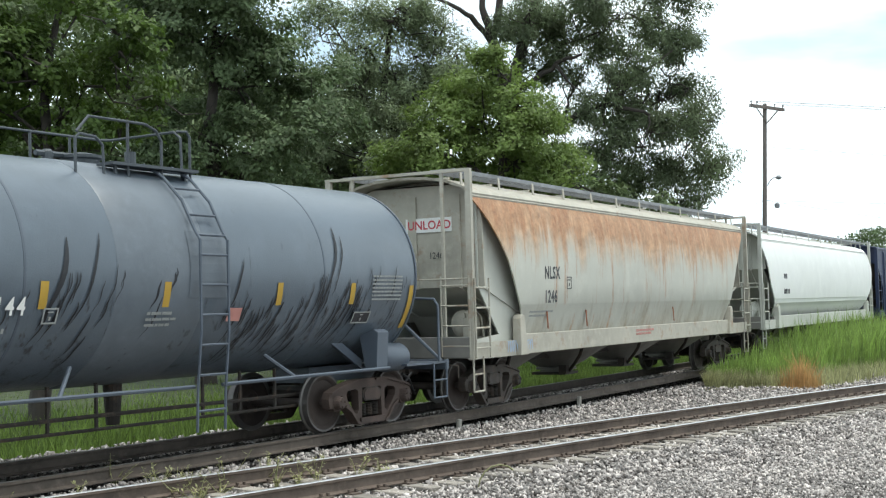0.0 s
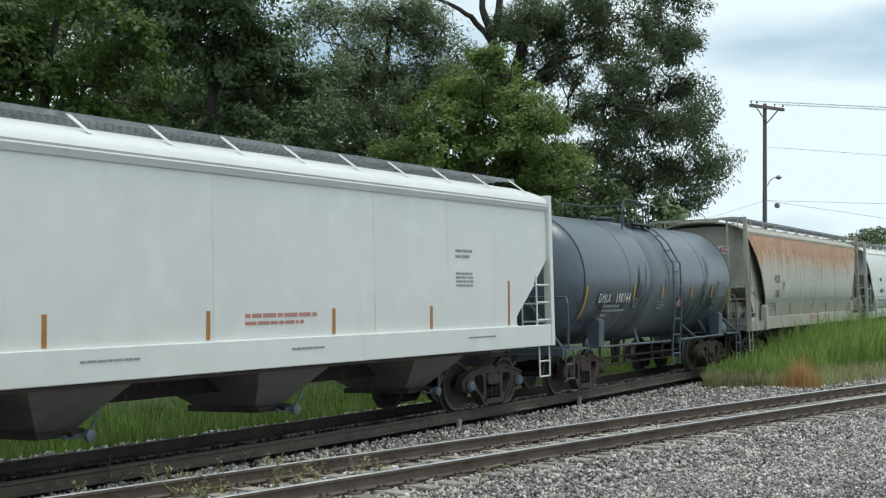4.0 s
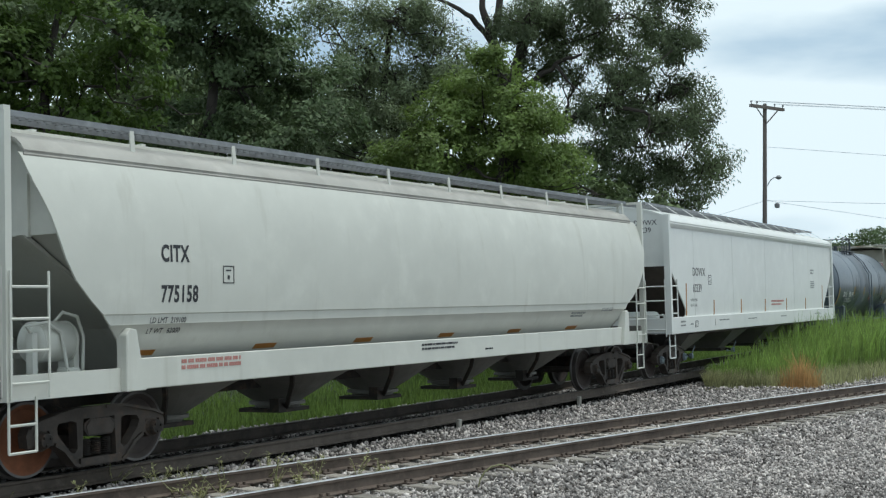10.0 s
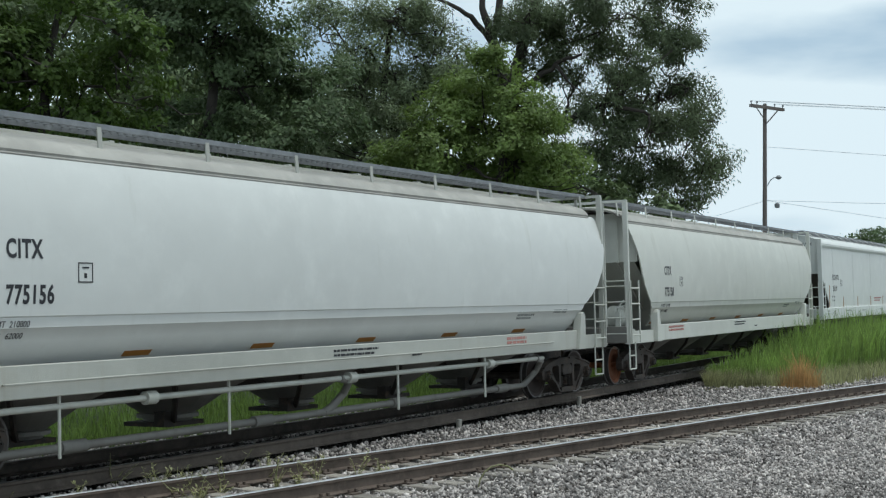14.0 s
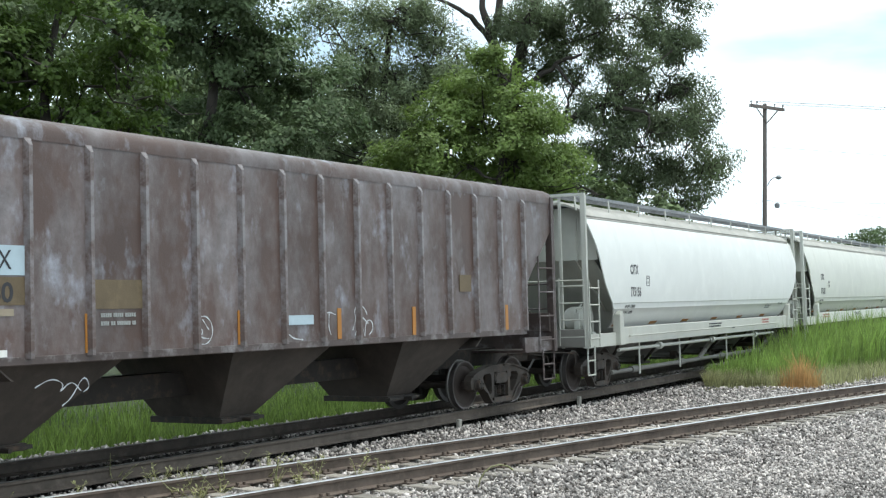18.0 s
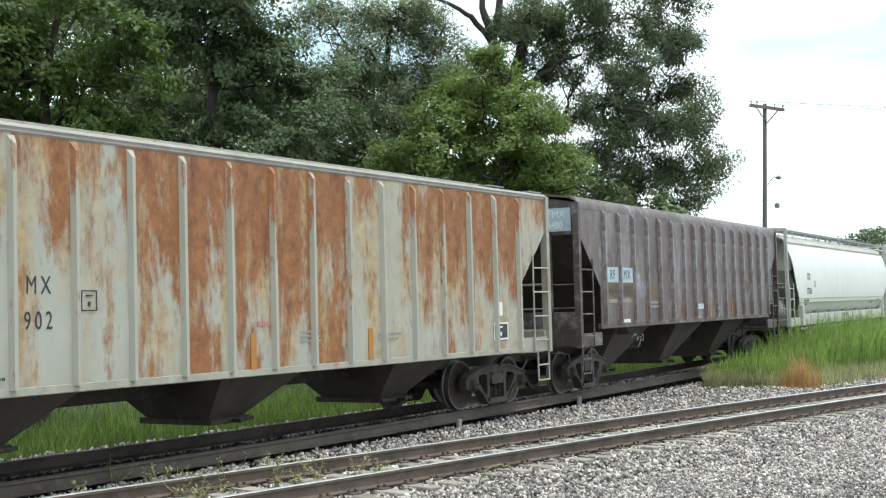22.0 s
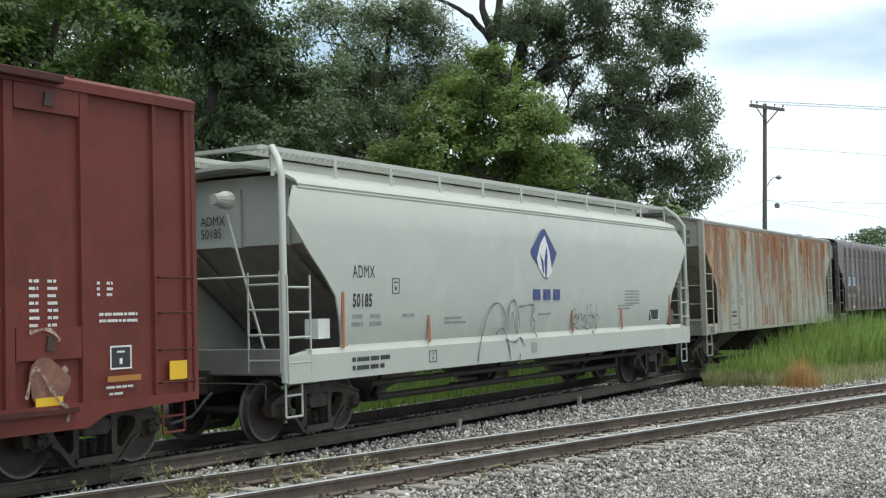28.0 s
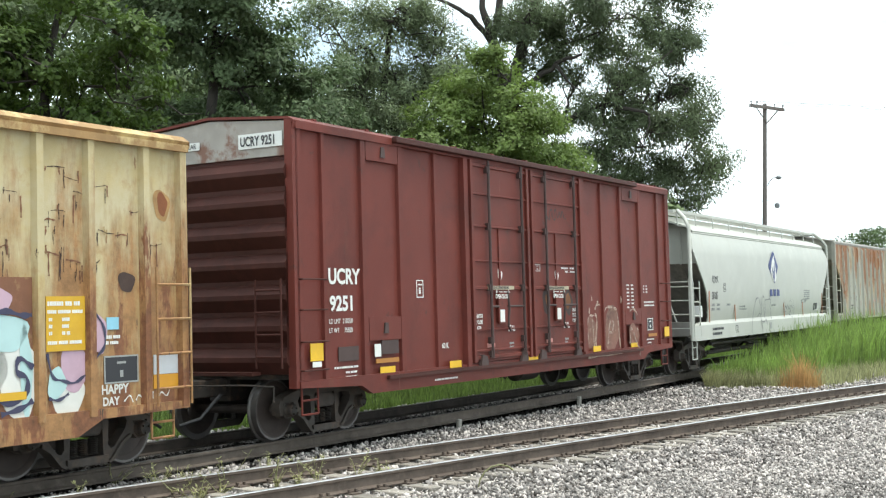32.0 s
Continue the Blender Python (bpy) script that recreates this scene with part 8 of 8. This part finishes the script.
    blob(car, [(2.7, 1.78, 0.035, 0.09, 0), (2.85, 2.05, 0.03, 0.06, 1), (4.5, 2.0, 0.03, 0.08, 2), (5.45, 1.3, 0.05, 0.05, 2), (3.15, 1.95, 0.04, 0.05, 0)], scrape, -1.578, "scrape")
    bm = bmesh.new()
    box(bm, -7.742, -7.734, -1.38, -0.56, 4.36, 4.58)
    part("number_panel", bm, LETTER_WHITE, car)
    lettering(car, "UCRY 9251", 0.86, 4.44, 0.14, LETTER_BLACK, -7.75, -1, squeeze=0.68, bold=0.004, at=pose(-7.75, -0.6, 4.4, 90, 0, -90))
    bm = bmesh.new()
    box(bm, -7.742, -7.734, 0.2, 0.85, 4.42, 4.54)
    part("sign", bm, LETTER_WHITE, car)
    lettering(car, "FREIGHT CAR", 0, 4.44, 0.075, LETTER_BLACK, -7.75, -1, squeeze=0.85, at=pose(-7.75, 0.82, 4.445, 90, 0, -90))
    bars(car, [(-1.3, -0.4, 3.7, 0.045), (-1.0, -0.75, 3.22, 0.045), (-1.2, -0.5, 2.76, 0.035)], LETTER_WHITE, -7.83, end=-1)
    trucks(car, 6.4)
    bm = bmesh.new()
    lathe(bm, [(1.2, 0.2), (2.0, 0.2)], 14, "x", (0, -0.5, 0.55))
    part("brake_cylinder", bm, STEEL, car)
    bm = bmesh.new()
    rod(bm, (2.0, -0.45, 0.55), (5.2, -0.4, 0.5), 0.04)
    part("brake_rod", bm, STEEL, car)


red_boxcar()


def yellow_boxcar():
    car = start_car("boxcar", "faded yellow rusty boxcar with colourful graffiti", -138.9, 6.4)
    hl, y, top = 7.72, 1.5, 4.12
    yel = material("rusty_faded_yellow", (0.5, 0.39, 0.19), 0.6, grain=0.15, scale=1.3, spots=[((0.52, 0.45, 0.29), 0.7, 0.42, 0.6), ((0.36, 0.2, 0.08), 1.6, 0.56, 0.7)],
                   runs=[((0.32, 0.165, 0.065), 1.4, 0.57, 0.75, 4.0, 0.9, 0.3, 0.08), ((0.2, 0.08, 0.035), 2.6, 0.7, 0.75, 4.2, 1.0, 0.18, 0.1), ((0.06, 0.035, 0.025), 5.0, 0.72, 0.74, 4.2, 2.0, 0.08, 0.02)])
    edges = [7.72, 6.97, 6.04, 5.25, 4.35] + [4.35 - 0.93 * i for i in range(1, 13)] + [-7.72]
    for sg in (-1, 1):
        for a, b in zip(edges, edges[1:]):
            bm = bmesh.new()
            box(bm, b - a, 0.0, -0.02, 0.02, 0.7, top)
            part("side_panel", bm, yel, car).matrix_basis = pose(a, sg * y, 0)
    bm = bmesh.new()
    prism(bm, [(-0.08, 0.0), (0.08, 0.0), (0.05, -0.09), (-0.05, -0.09)], 0.72, top - 0.02, "z")
    rm = new_mesh("side_post", bm, yel)
    for x in edges:
        xx = max(-7.64, min(7.64, x))
        child("side_post", rm, car, pose(xx, -y - 0.01, 0))
        child("side_post", rm, car, pose(xx, y + 0.01, 0, 0, 0, 180))
    roofm = material("rusted_roof_edge", (0.34, 0.2, 0.08), 0.7, grain=0.2, spots=[((0.55, 0.42, 0.2), 1.5, 0.5, 0.62)])
    bm = bmesh.new()
    prism_open(bm, [(-1.58, top), (-1.62, top + 0.06), (-1.5, top + 0.14), (0, top + 0.26), (1.5, top + 0.14), (1.62, top + 0.06), (1.58, top)], -hl - 0.04, hl + 0.04, 0.06)
    part("roof", bm, roofm, car)
    for sg in (-1, 1):
        bm = bmesh.new()
        box(bm, -hl, hl, sg * 1.6 - 0.03, sg * 1.6 + 0.03, top - 0.08, top + 0.01)
        part("eave_rail", bm, roofm, car)
    for sg in (-1, 1):
        corrugated_end(car, 7.7, sg, 1.5, 0.9, 4.1, 8, yel)
        side_ladder(car, sg * 7.7, sg * 7.08, 0.76, 2.52, yel, -1.64, 4)
        stirrup(car, sg * 7.5, sg * 7.1, 0.75, yel, -1.5, 0.4)
        for yy in (-1.5, 1.5):
            bm = bmesh.new()
            box(bm, sg * 7.7 - 0.07, sg * 7.7 + 0.05, yy - 0.06, yy + 0.06, 0.7, top)
            part("corner_post", bm, yel, car)
        bm = bmesh.new()
        prism(bm, [(-7.7, 0.7), (-6.2, 0.68), (-5.8, 0.5), (5.8, 0.5), (6.2, 0.68), (7.7, 0.7), (7.7, 0.8), (-7.7, 0.8)], sg * 1.53 - 0.05, sg * 1.53 + 0.05)
        part("side_sill", bm, yel, car)
    bm = bmesh.new()
    box(bm, -7.7, 7.7, -1.48, 1.48, 0.86, 0.95)
    box(bm, -7.7, 7.7, -0.2, 0.2, 0.6, 0.9)
    part("underframe", bm, RUST, car)
    couplers(car, 7.9, 0.82)
    # a plug door with a rust-brown lower panel, painted over with graffiti
    brown = material("rust_brown_lower_panel", (0.2, 0.085, 0.045), 0.7, grain=0.2, spots=[((0.4, 0.28, 0.12), 1.6, 0.55, 0.68)])
    bm = bmesh.new()
    box(bm, 3.3, 5.17, -1.535, -1.522, 0.75, 2.38)
    part("lower_door_panel", bm, brown, car, "rust-brown lower door panel")
    white, cyan, pink, navy = (paint(n, c, 0.6) for n, c in (("white_spray", (0.66, 0.66, 0.62)), ("pale_cyan_spray", (0.42, 0.6, 0.6)), ("pink_spray", (0.5, 0.34, 0.42)), ("navy_spray", (0.045, 0.045, 0.09))))
    blob(car, [(4.95, 1.25, 0.3, 0.5, 0.7), (4.3, 1.4, 0.45, 0.6, 2.0), (3.6, 1.3, 0.4, 0.55, 1.2)], white, -1.541, "graffiti", "white sprayed fill")
    blob(car, [(4.75, 1.75, 0.34, 0.24, 0.2), (5.06, 1.3, 0.09, 0.5, 1.0), (4.1, 1.0, 0.3, 0.2, 2.0)], cyan, -1.545, "graffiti", "pale cyan sprayed fill")
    blob(car, [(4.72, 2.12, 0.14, 0.14, 0.6)], pink, -1.55, "graffiti", "pink sprayed fill")
    spray(car, [[(4.5, 1.9), (4.75, 2.02), (5.0, 1.94), (5.15, 1.95)], [(5.16, 1.35), (4.95, 1.5), (4.9, 1.3), (5.1, 1.25), (5.05, 1.0), (4.75, 0.95), (4.55, 1.1)], [(5.15, 0.98), (5.0, 0.9), (4.7, 0.85)], [(4.3, 1.95), (4.2, 1.5), (4.35, 1.1), (4.1, 0.8)]], navy, -1.556, 0.04, "graffiti", "dark navy sprayed outline")
    # the same piece runs on over the next bays
    blob(car, [(5.68, 1.0, 0.26, 0.28, 0.5)], white, -1.525, "graffiti", "white sprayed fill")
    blob(car, [(5.8, 1.32, 0.24, 0.26, 1.6)], pink, -1.528, "graffiti", "pink sprayed fill")
    blob(car, [(6.2, 1.7, 0.12, 0.26, 0.4)], pink, -1.53, "graffiti", "pink sprayed fill")
    blob(car, [(5.52, 1.15, 0.14, 0.18, 2.2)], cyan, -1.532, "graffiti", "pale cyan sprayed fill")
    spray(car, [[(5.38, 1.5), (5.45, 1.2), (5.6, 1.18), (5.78, 1.12), (5.96, 1.22)], [(5.4, 0.98), (5.55, 0.94), (5.7, 1.02)], [(6.13, 1.95), (6.28, 1.8), (6.3, 1.55), (6.14, 1.42)]], navy, -1.537, 0.024, "graffiti", "dark navy sprayed outline")
    soot = material("dark_rust_pit", (0.06, 0.035, 0.028), 0.8, grain=0.3)
    blob(car, [(6.67, 2.33, 0.14, 0.14, 0.3)], soot, -1.524, "burnt_spot")
    blob(car, [(7.32, 3.34, 0.09, 0.15, 0.9)], RUST, -1.526, "rust_spot")
    blob(car, [(7.31, 3.32, 0.15, 0.22, 0.4)], material("pale_rust_halo", (0.4, 0.23, 0.09), 0.7, grain=0.25, scale=8), -1.524, "rust_spot")
    rng = random.Random(77)
    pits = []
    for x, z, n in ((5.5, 3.72, 4), (5.8, 3.6, 3), (6.35, 2.95, 4), (6.2, 3.5, 3), (5.5, 2.7, 6), (5.75, 2.55, 5), (4.8, 2.75, 5), (5.6, 3.2, 4), (6.55, 2.9, 3), (4.9, 3.4, 4), (5.42, 3.0, 3), (6.1, 2.6, 3), (5.95, 3.35, 3), (6.8, 3.2, 2), (7.2, 2.8, 2)):
        for _ in range(n):
            a, b, ln = x + rng.uniform(-0.17, 0.17), z + rng.uniform(-0.1, 0.06), rng.uniform(0.04, 0.2) * rng.choice((1, 1, 1.7))
            pits.append([(a, b), (a + rng.uniform(-0.008, 0.008), b - ln * 0.5), (a + rng.uniform(-0.012, 0.012), b - ln)])
        a, b = x - rng.uniform(0.06, 0.18), z + rng.uniform(-0.06, 0.05)
        pits.append([(a + i * rng.uniform(0.05, 0.09), b + rng.uniform(-0.025, 0.025)) for i in range(4)])
    for k in range(3):
        spray(car, pits[k::3], soot if k else brown, -1.526, (0.013, 0.008, 0.005)[k], "rust_run", "dark rust pits and runs")
    lettering(car, "HAPPY", 6.22, 0.97, 0.11, white, -1.53, squeeze=0.95, bold=0.004)
    lettering(car, "DAY", 6.24, 0.83, 0.1, white, -1.53, squeeze=0.95, bold=0.004)
    spray(car, [[(6.6, 0.86), (6.7, 0.95), (6.75, 0.84)], [(6.8, 0.86), (6.85, 0.94), (6.95, 0.84)], [(7.1, 0.95), (7.1, 0.86)], [(7.2, 0.86), (7.25, 0.95), (7.35, 0.86), (7.4, 0.95)]], white, -1.53, 0.012, "graffiti")
    gold = paint("ochre_yellow_panel", (0.62, 0.36, 0.02))
    plate(car, 5.36, 5.96, 1.52, 2.16, gold, -1.542, "placard", "ochre-yellow stencilled panel")
    bars(car, [(5.38, 5.9, 2.05, 0.05), (5.38, 5.92, 1.96, 0.04)] + [(5.4, 5.46, 1.87 - 0.08 * i, 0.04) for i in range(3)] + [(5.6, 5.72, 1.87 - 0.08 * i, 0.04) for i in range(3)] + [(5.38, 5.9, 1.6, 0.04)], LETTER_WHITE, -1.548)
    plate(car, 6.32, 6.52, 1.75, 1.9, paint("light_blue_sign", (0.25, 0.52, 0.65)), -1.53, "sign", "small light blue sign")
    bars(car, [(6.3, 6.55, 1.64, 0.04), (6.3, 6.55, 1.57, 0.04)], LETTER_WHITE, -1.53)
    plate(car, 6.27, 6.85, 1.09, 1.43, LETTER_BLACK, -1.526, label="black panel of test dates")
    outline_box(car, 6.27, 6.85, 1.09, 1.43, LETTER_GREY, -1.53, 0.02)
    plate(car, 7.12, 7.58, 1.16, 1.41, paint("pale_grey_plate", (0.5, 0.52, 0.55)), -1.526, "placard")
    plate(car, 7.12, 7.58, 0.98, 1.155, paint("orange_plate", (0.6, 0.28, 0.02)), -1.526, "reflector_patch", "orange reflector patch")
    plate(car, 4.5, 5.05, 1.0, 1.09, gold, -1.56, "reflector_patch", "yellow reflector patch")
    trucks(car, 6.4)


yellow_boxcar()


# ---- pole, wires, distance, small things on the ground ----
def utility_pole():
    base = Vector((57.33, 23.73, -0.3))
    ob = thing("utility_pole", "weathered wooden utility pole with a crossarm", "utility pole", at=Matrix.Translation(base))
    bm = bmesh.new()
    rod(bm, (-0.1, 0.07, 0), (0, 0, 11.65), 0.125, 12, 0.09)
    part("pole", bm, POLEWOOD, ob, smooth=True)
    d = Vector((0.597, -0.802, 0)) * 0.8 + Vector((0.802, 0.597, 0)) * 0.6
    n = Vector((-d.y, d.x, 0))
    bm = bmesh.new()
    c = Vector((0, 0, 11.45)) - n * 0.14
    vs = [bm.verts.new(c + d * a + n * b + Vector((0, 0, z))) for a in (-1.22, 1.22) for b in (-0.06, 0.06) for z in (-0.07, 0.07)]
    for f in ((0, 1, 3, 2), (4, 6, 7, 5), (0, 4, 5, 1), (2, 3, 7, 6), (0, 2, 6, 4), (1, 5, 7, 3)):
        bm.faces.new([vs[i] for i in f])
    part("crossarm", bm, POLEWOOD, ob)
    for a in (-1, 1):
        bars3(ob, "arm_brace", [(c + d * (0.8 * a) + Vector((0, 0, -0.05)), Vector((0, 0, 10.72)) - n * 0.12)], POLEWOOD, 0.03)
    bm0 = bmesh.new()
    lathe(bm0, [(0, 0.02), (0.08, 0.02), (0.09, 0.055), (0.15, 0.05), (0.17, 0.02)], 8, "z")
    ins = new_mesh("insulator", bm0, GRATING)
    tops = []
    for a in (-1.15, -0.75, 0.55, 1.15):
        p = c + d * a + Vector((0, 0, 0.07))
        child("insulator", ins, ob, Matrix.Translation(p))
        tops.append(base + p + Vector((0, 0, 0.15)))
    bm = bmesh.new()
    bent(bm, [(0.05, -0.06, 7.75), (0.14, -0.19, 8.02), (0.24, -0.33, 8.14), (0.32, -0.43, 8.16)], 0.022)
    part("lamp_arm", bm, GRATING, ob)
    bm = bmesh.new()
    lathe(bm, [(0, 0.02), (0.05, 0.12), (0.12, 0.14), (0.2, 0.06)], 10, "z", (0.37, -0.5, 8.04))
    part("lamp_head", bm, GRATING, ob)
    bm = bmesh.new()
    lathe(bm, [(0, 0.06), (0.02, 0.12), (0.2, 0.12), (0.24, 0.05)], 10, "z", (0.35, -0.42, 6.7))
    part("cable_box", bm, GRATING, ob)
    right, deep = Vector((0.597, -0.802, 0)), Vector((0.802, 0.597, 0))
    ends = []
    for p in tops:
        ends.append((p, p + right * 75 + deep * 4, 0.8))
    low = base + Vector((0, 0, 7.05))
    ends += [(low, low + right * 75 + deep * 2, 0.5), (low, low - right * 8 + deep * 75 + Vector((0, 0, -0.6)), 0.6), (low, low + right * 75 + deep * 3 + Vector((0, 0, -5)), 1.6), (base + Vector((0, 0, 9.6)), base + Vector((0, 0, 9.4)) + right * 75 + deep * 6, 1.2)]
    for p, q, sag in ends:
        bm = bmesh.new()
        pts = [p.lerp(q, i / 12) + Vector((0, 0, -sag * 4 * (i / 12) * (1 - i / 12))) for i in range(13)]
        bent(bm, pts, 0.008, 4)
        tagged(part("wire", bm, WIRE), "thin dark overhead wire from the utility pole", "wire", "overhead wires")


utility_pole()


def distant_woods():
    rng = np.random.default_rng(41)
    cs = []
    for az in np.arange(60.0, 84.0, 0.55):
        R = 200 + 8 * math.sin(az * 1.7) + rng.uniform(-6, 6)
        top = 10.6 + 0.5 * math.sin(az * 2.1 + 1.0) + rng.uniform(-0.4, 0.4) + (az - 70.5) * 0.4 - 1.6 * max(0.0, 70.2 - az)
        top = max(top, 3.0)
        x, y = R * math.sin(radians(az)), R * math.cos(radians(az))
        k = 170
        p = rng.normal(size=(k, 3)) * np.array([1.5, 1.5, 0.0]) + np.array([x, y, 0.0])
        p[:, 2] = top * (1 - 0.9 * rng.random(k) ** 1.6)
        cs.append(p)
    c = np.concatenate(cs)
    me = leaf_mesh("woods", c, np.full(len(c), 0.9), 12, 0.45, 42)
    me.materials.append(LEAF_DARK)
    tagged(new("distant_woods", me), "far line of green trees on the horizon", "woods", kind="stuff")


distant_woods()


def small_ground_things():
    for x, y, h in ((24.9, 14.75, 0.3), (19.2, 13.95, 0.28)):
        ob = thing("marker_stake", "short pale weathered stake beside the rail", "stake", "stakes beside the rail", at=Matrix.Translation((x, y, -0.3)))
        bm = bmesh.new()
        box(bm, -0.045, 0.045, -0.04, 0.04, 0.0, h)
        bmesh.ops.bevel(bm, geom=bm.edges[:], offset=0.012, segments=1, affect="EDGES")
        part("stake", bm, PALESTONE, ob)
    ob = thing("dead_stick", "short dark stick lying on the gravel", "stick", at=Matrix.Translation((28.6, 14.2, -0.2)))
    bm = bmesh.new()
    bent(bm, [(-0.25, 0.15, 0), (0.0, 0.02, 0.03), (0.3, -0.2, 0.0)], 0.02)
    rod(bm, (0.0, 0.02, 0.03), (0.1, 0.15, 0.12), 0.01)
    part("stick", bm, BARK, ob)
    ob = thing("bent_stalk", "bent pale green stalk growing in the gravel", "weed", at=Matrix.Translation((13.9, 9.75, -0.28)))
    bm = bmesh.new()
    pts = [(0.28 * (1 - math.cos(a)) - 0.05, -0.35 * (1 - math.cos(a)) * 0.4, 0.3 * math.sin(a)) for a in (0, 0.4, 0.8, 1.2, 1.6, 2.0, 2.35)]
    bent(bm, pts, 0.012, 6)
    part("stalk", bm, WEED, ob)


small_ground_things()


def motions():
    for car, mid, half in TRAIN:
        half *= CAR_SCALE
        rows = []
        t = 0.0
        while t < 32.01:
            d = travelled(t)
            a, b = along(mid - half + d)[0], along(mid + half + d)[0]
            c, v = (a + b) / 2, (b - a).normalized()
            yaw = math.atan2(v.y, v.x)
            rows.append((t, Matrix.Translation(c) @ Matrix.Rotation(yaw, 4, "Z") @ Matrix.Rotation(-math.asin(v.z), 4, "Y") @ Matrix.Rotation(LEAN * -1, 4, "X")))
            t += 0.5
        walk(car, rows)
    turns = [(0.125 * i, travelled(0.125 * i) / WHEEL_R) for i in range(257)]
    for wheel, dx in WHEELS:
        walk(wheel, [(t, Matrix.Translation((dx, 0, WHEEL_R)) @ Matrix.Rotation(a, 4, "Y")) for t, a in turns])


# the cars are built to nominal measures; their true size is one per cent more
CAR_SCALE = 1.01
for car, _, _ in TRAIN:
    for ob in car.children:
        ob.matrix_basis = Matrix.Scale(CAR_SCALE, 4) @ ob.matrix_basis
motions()
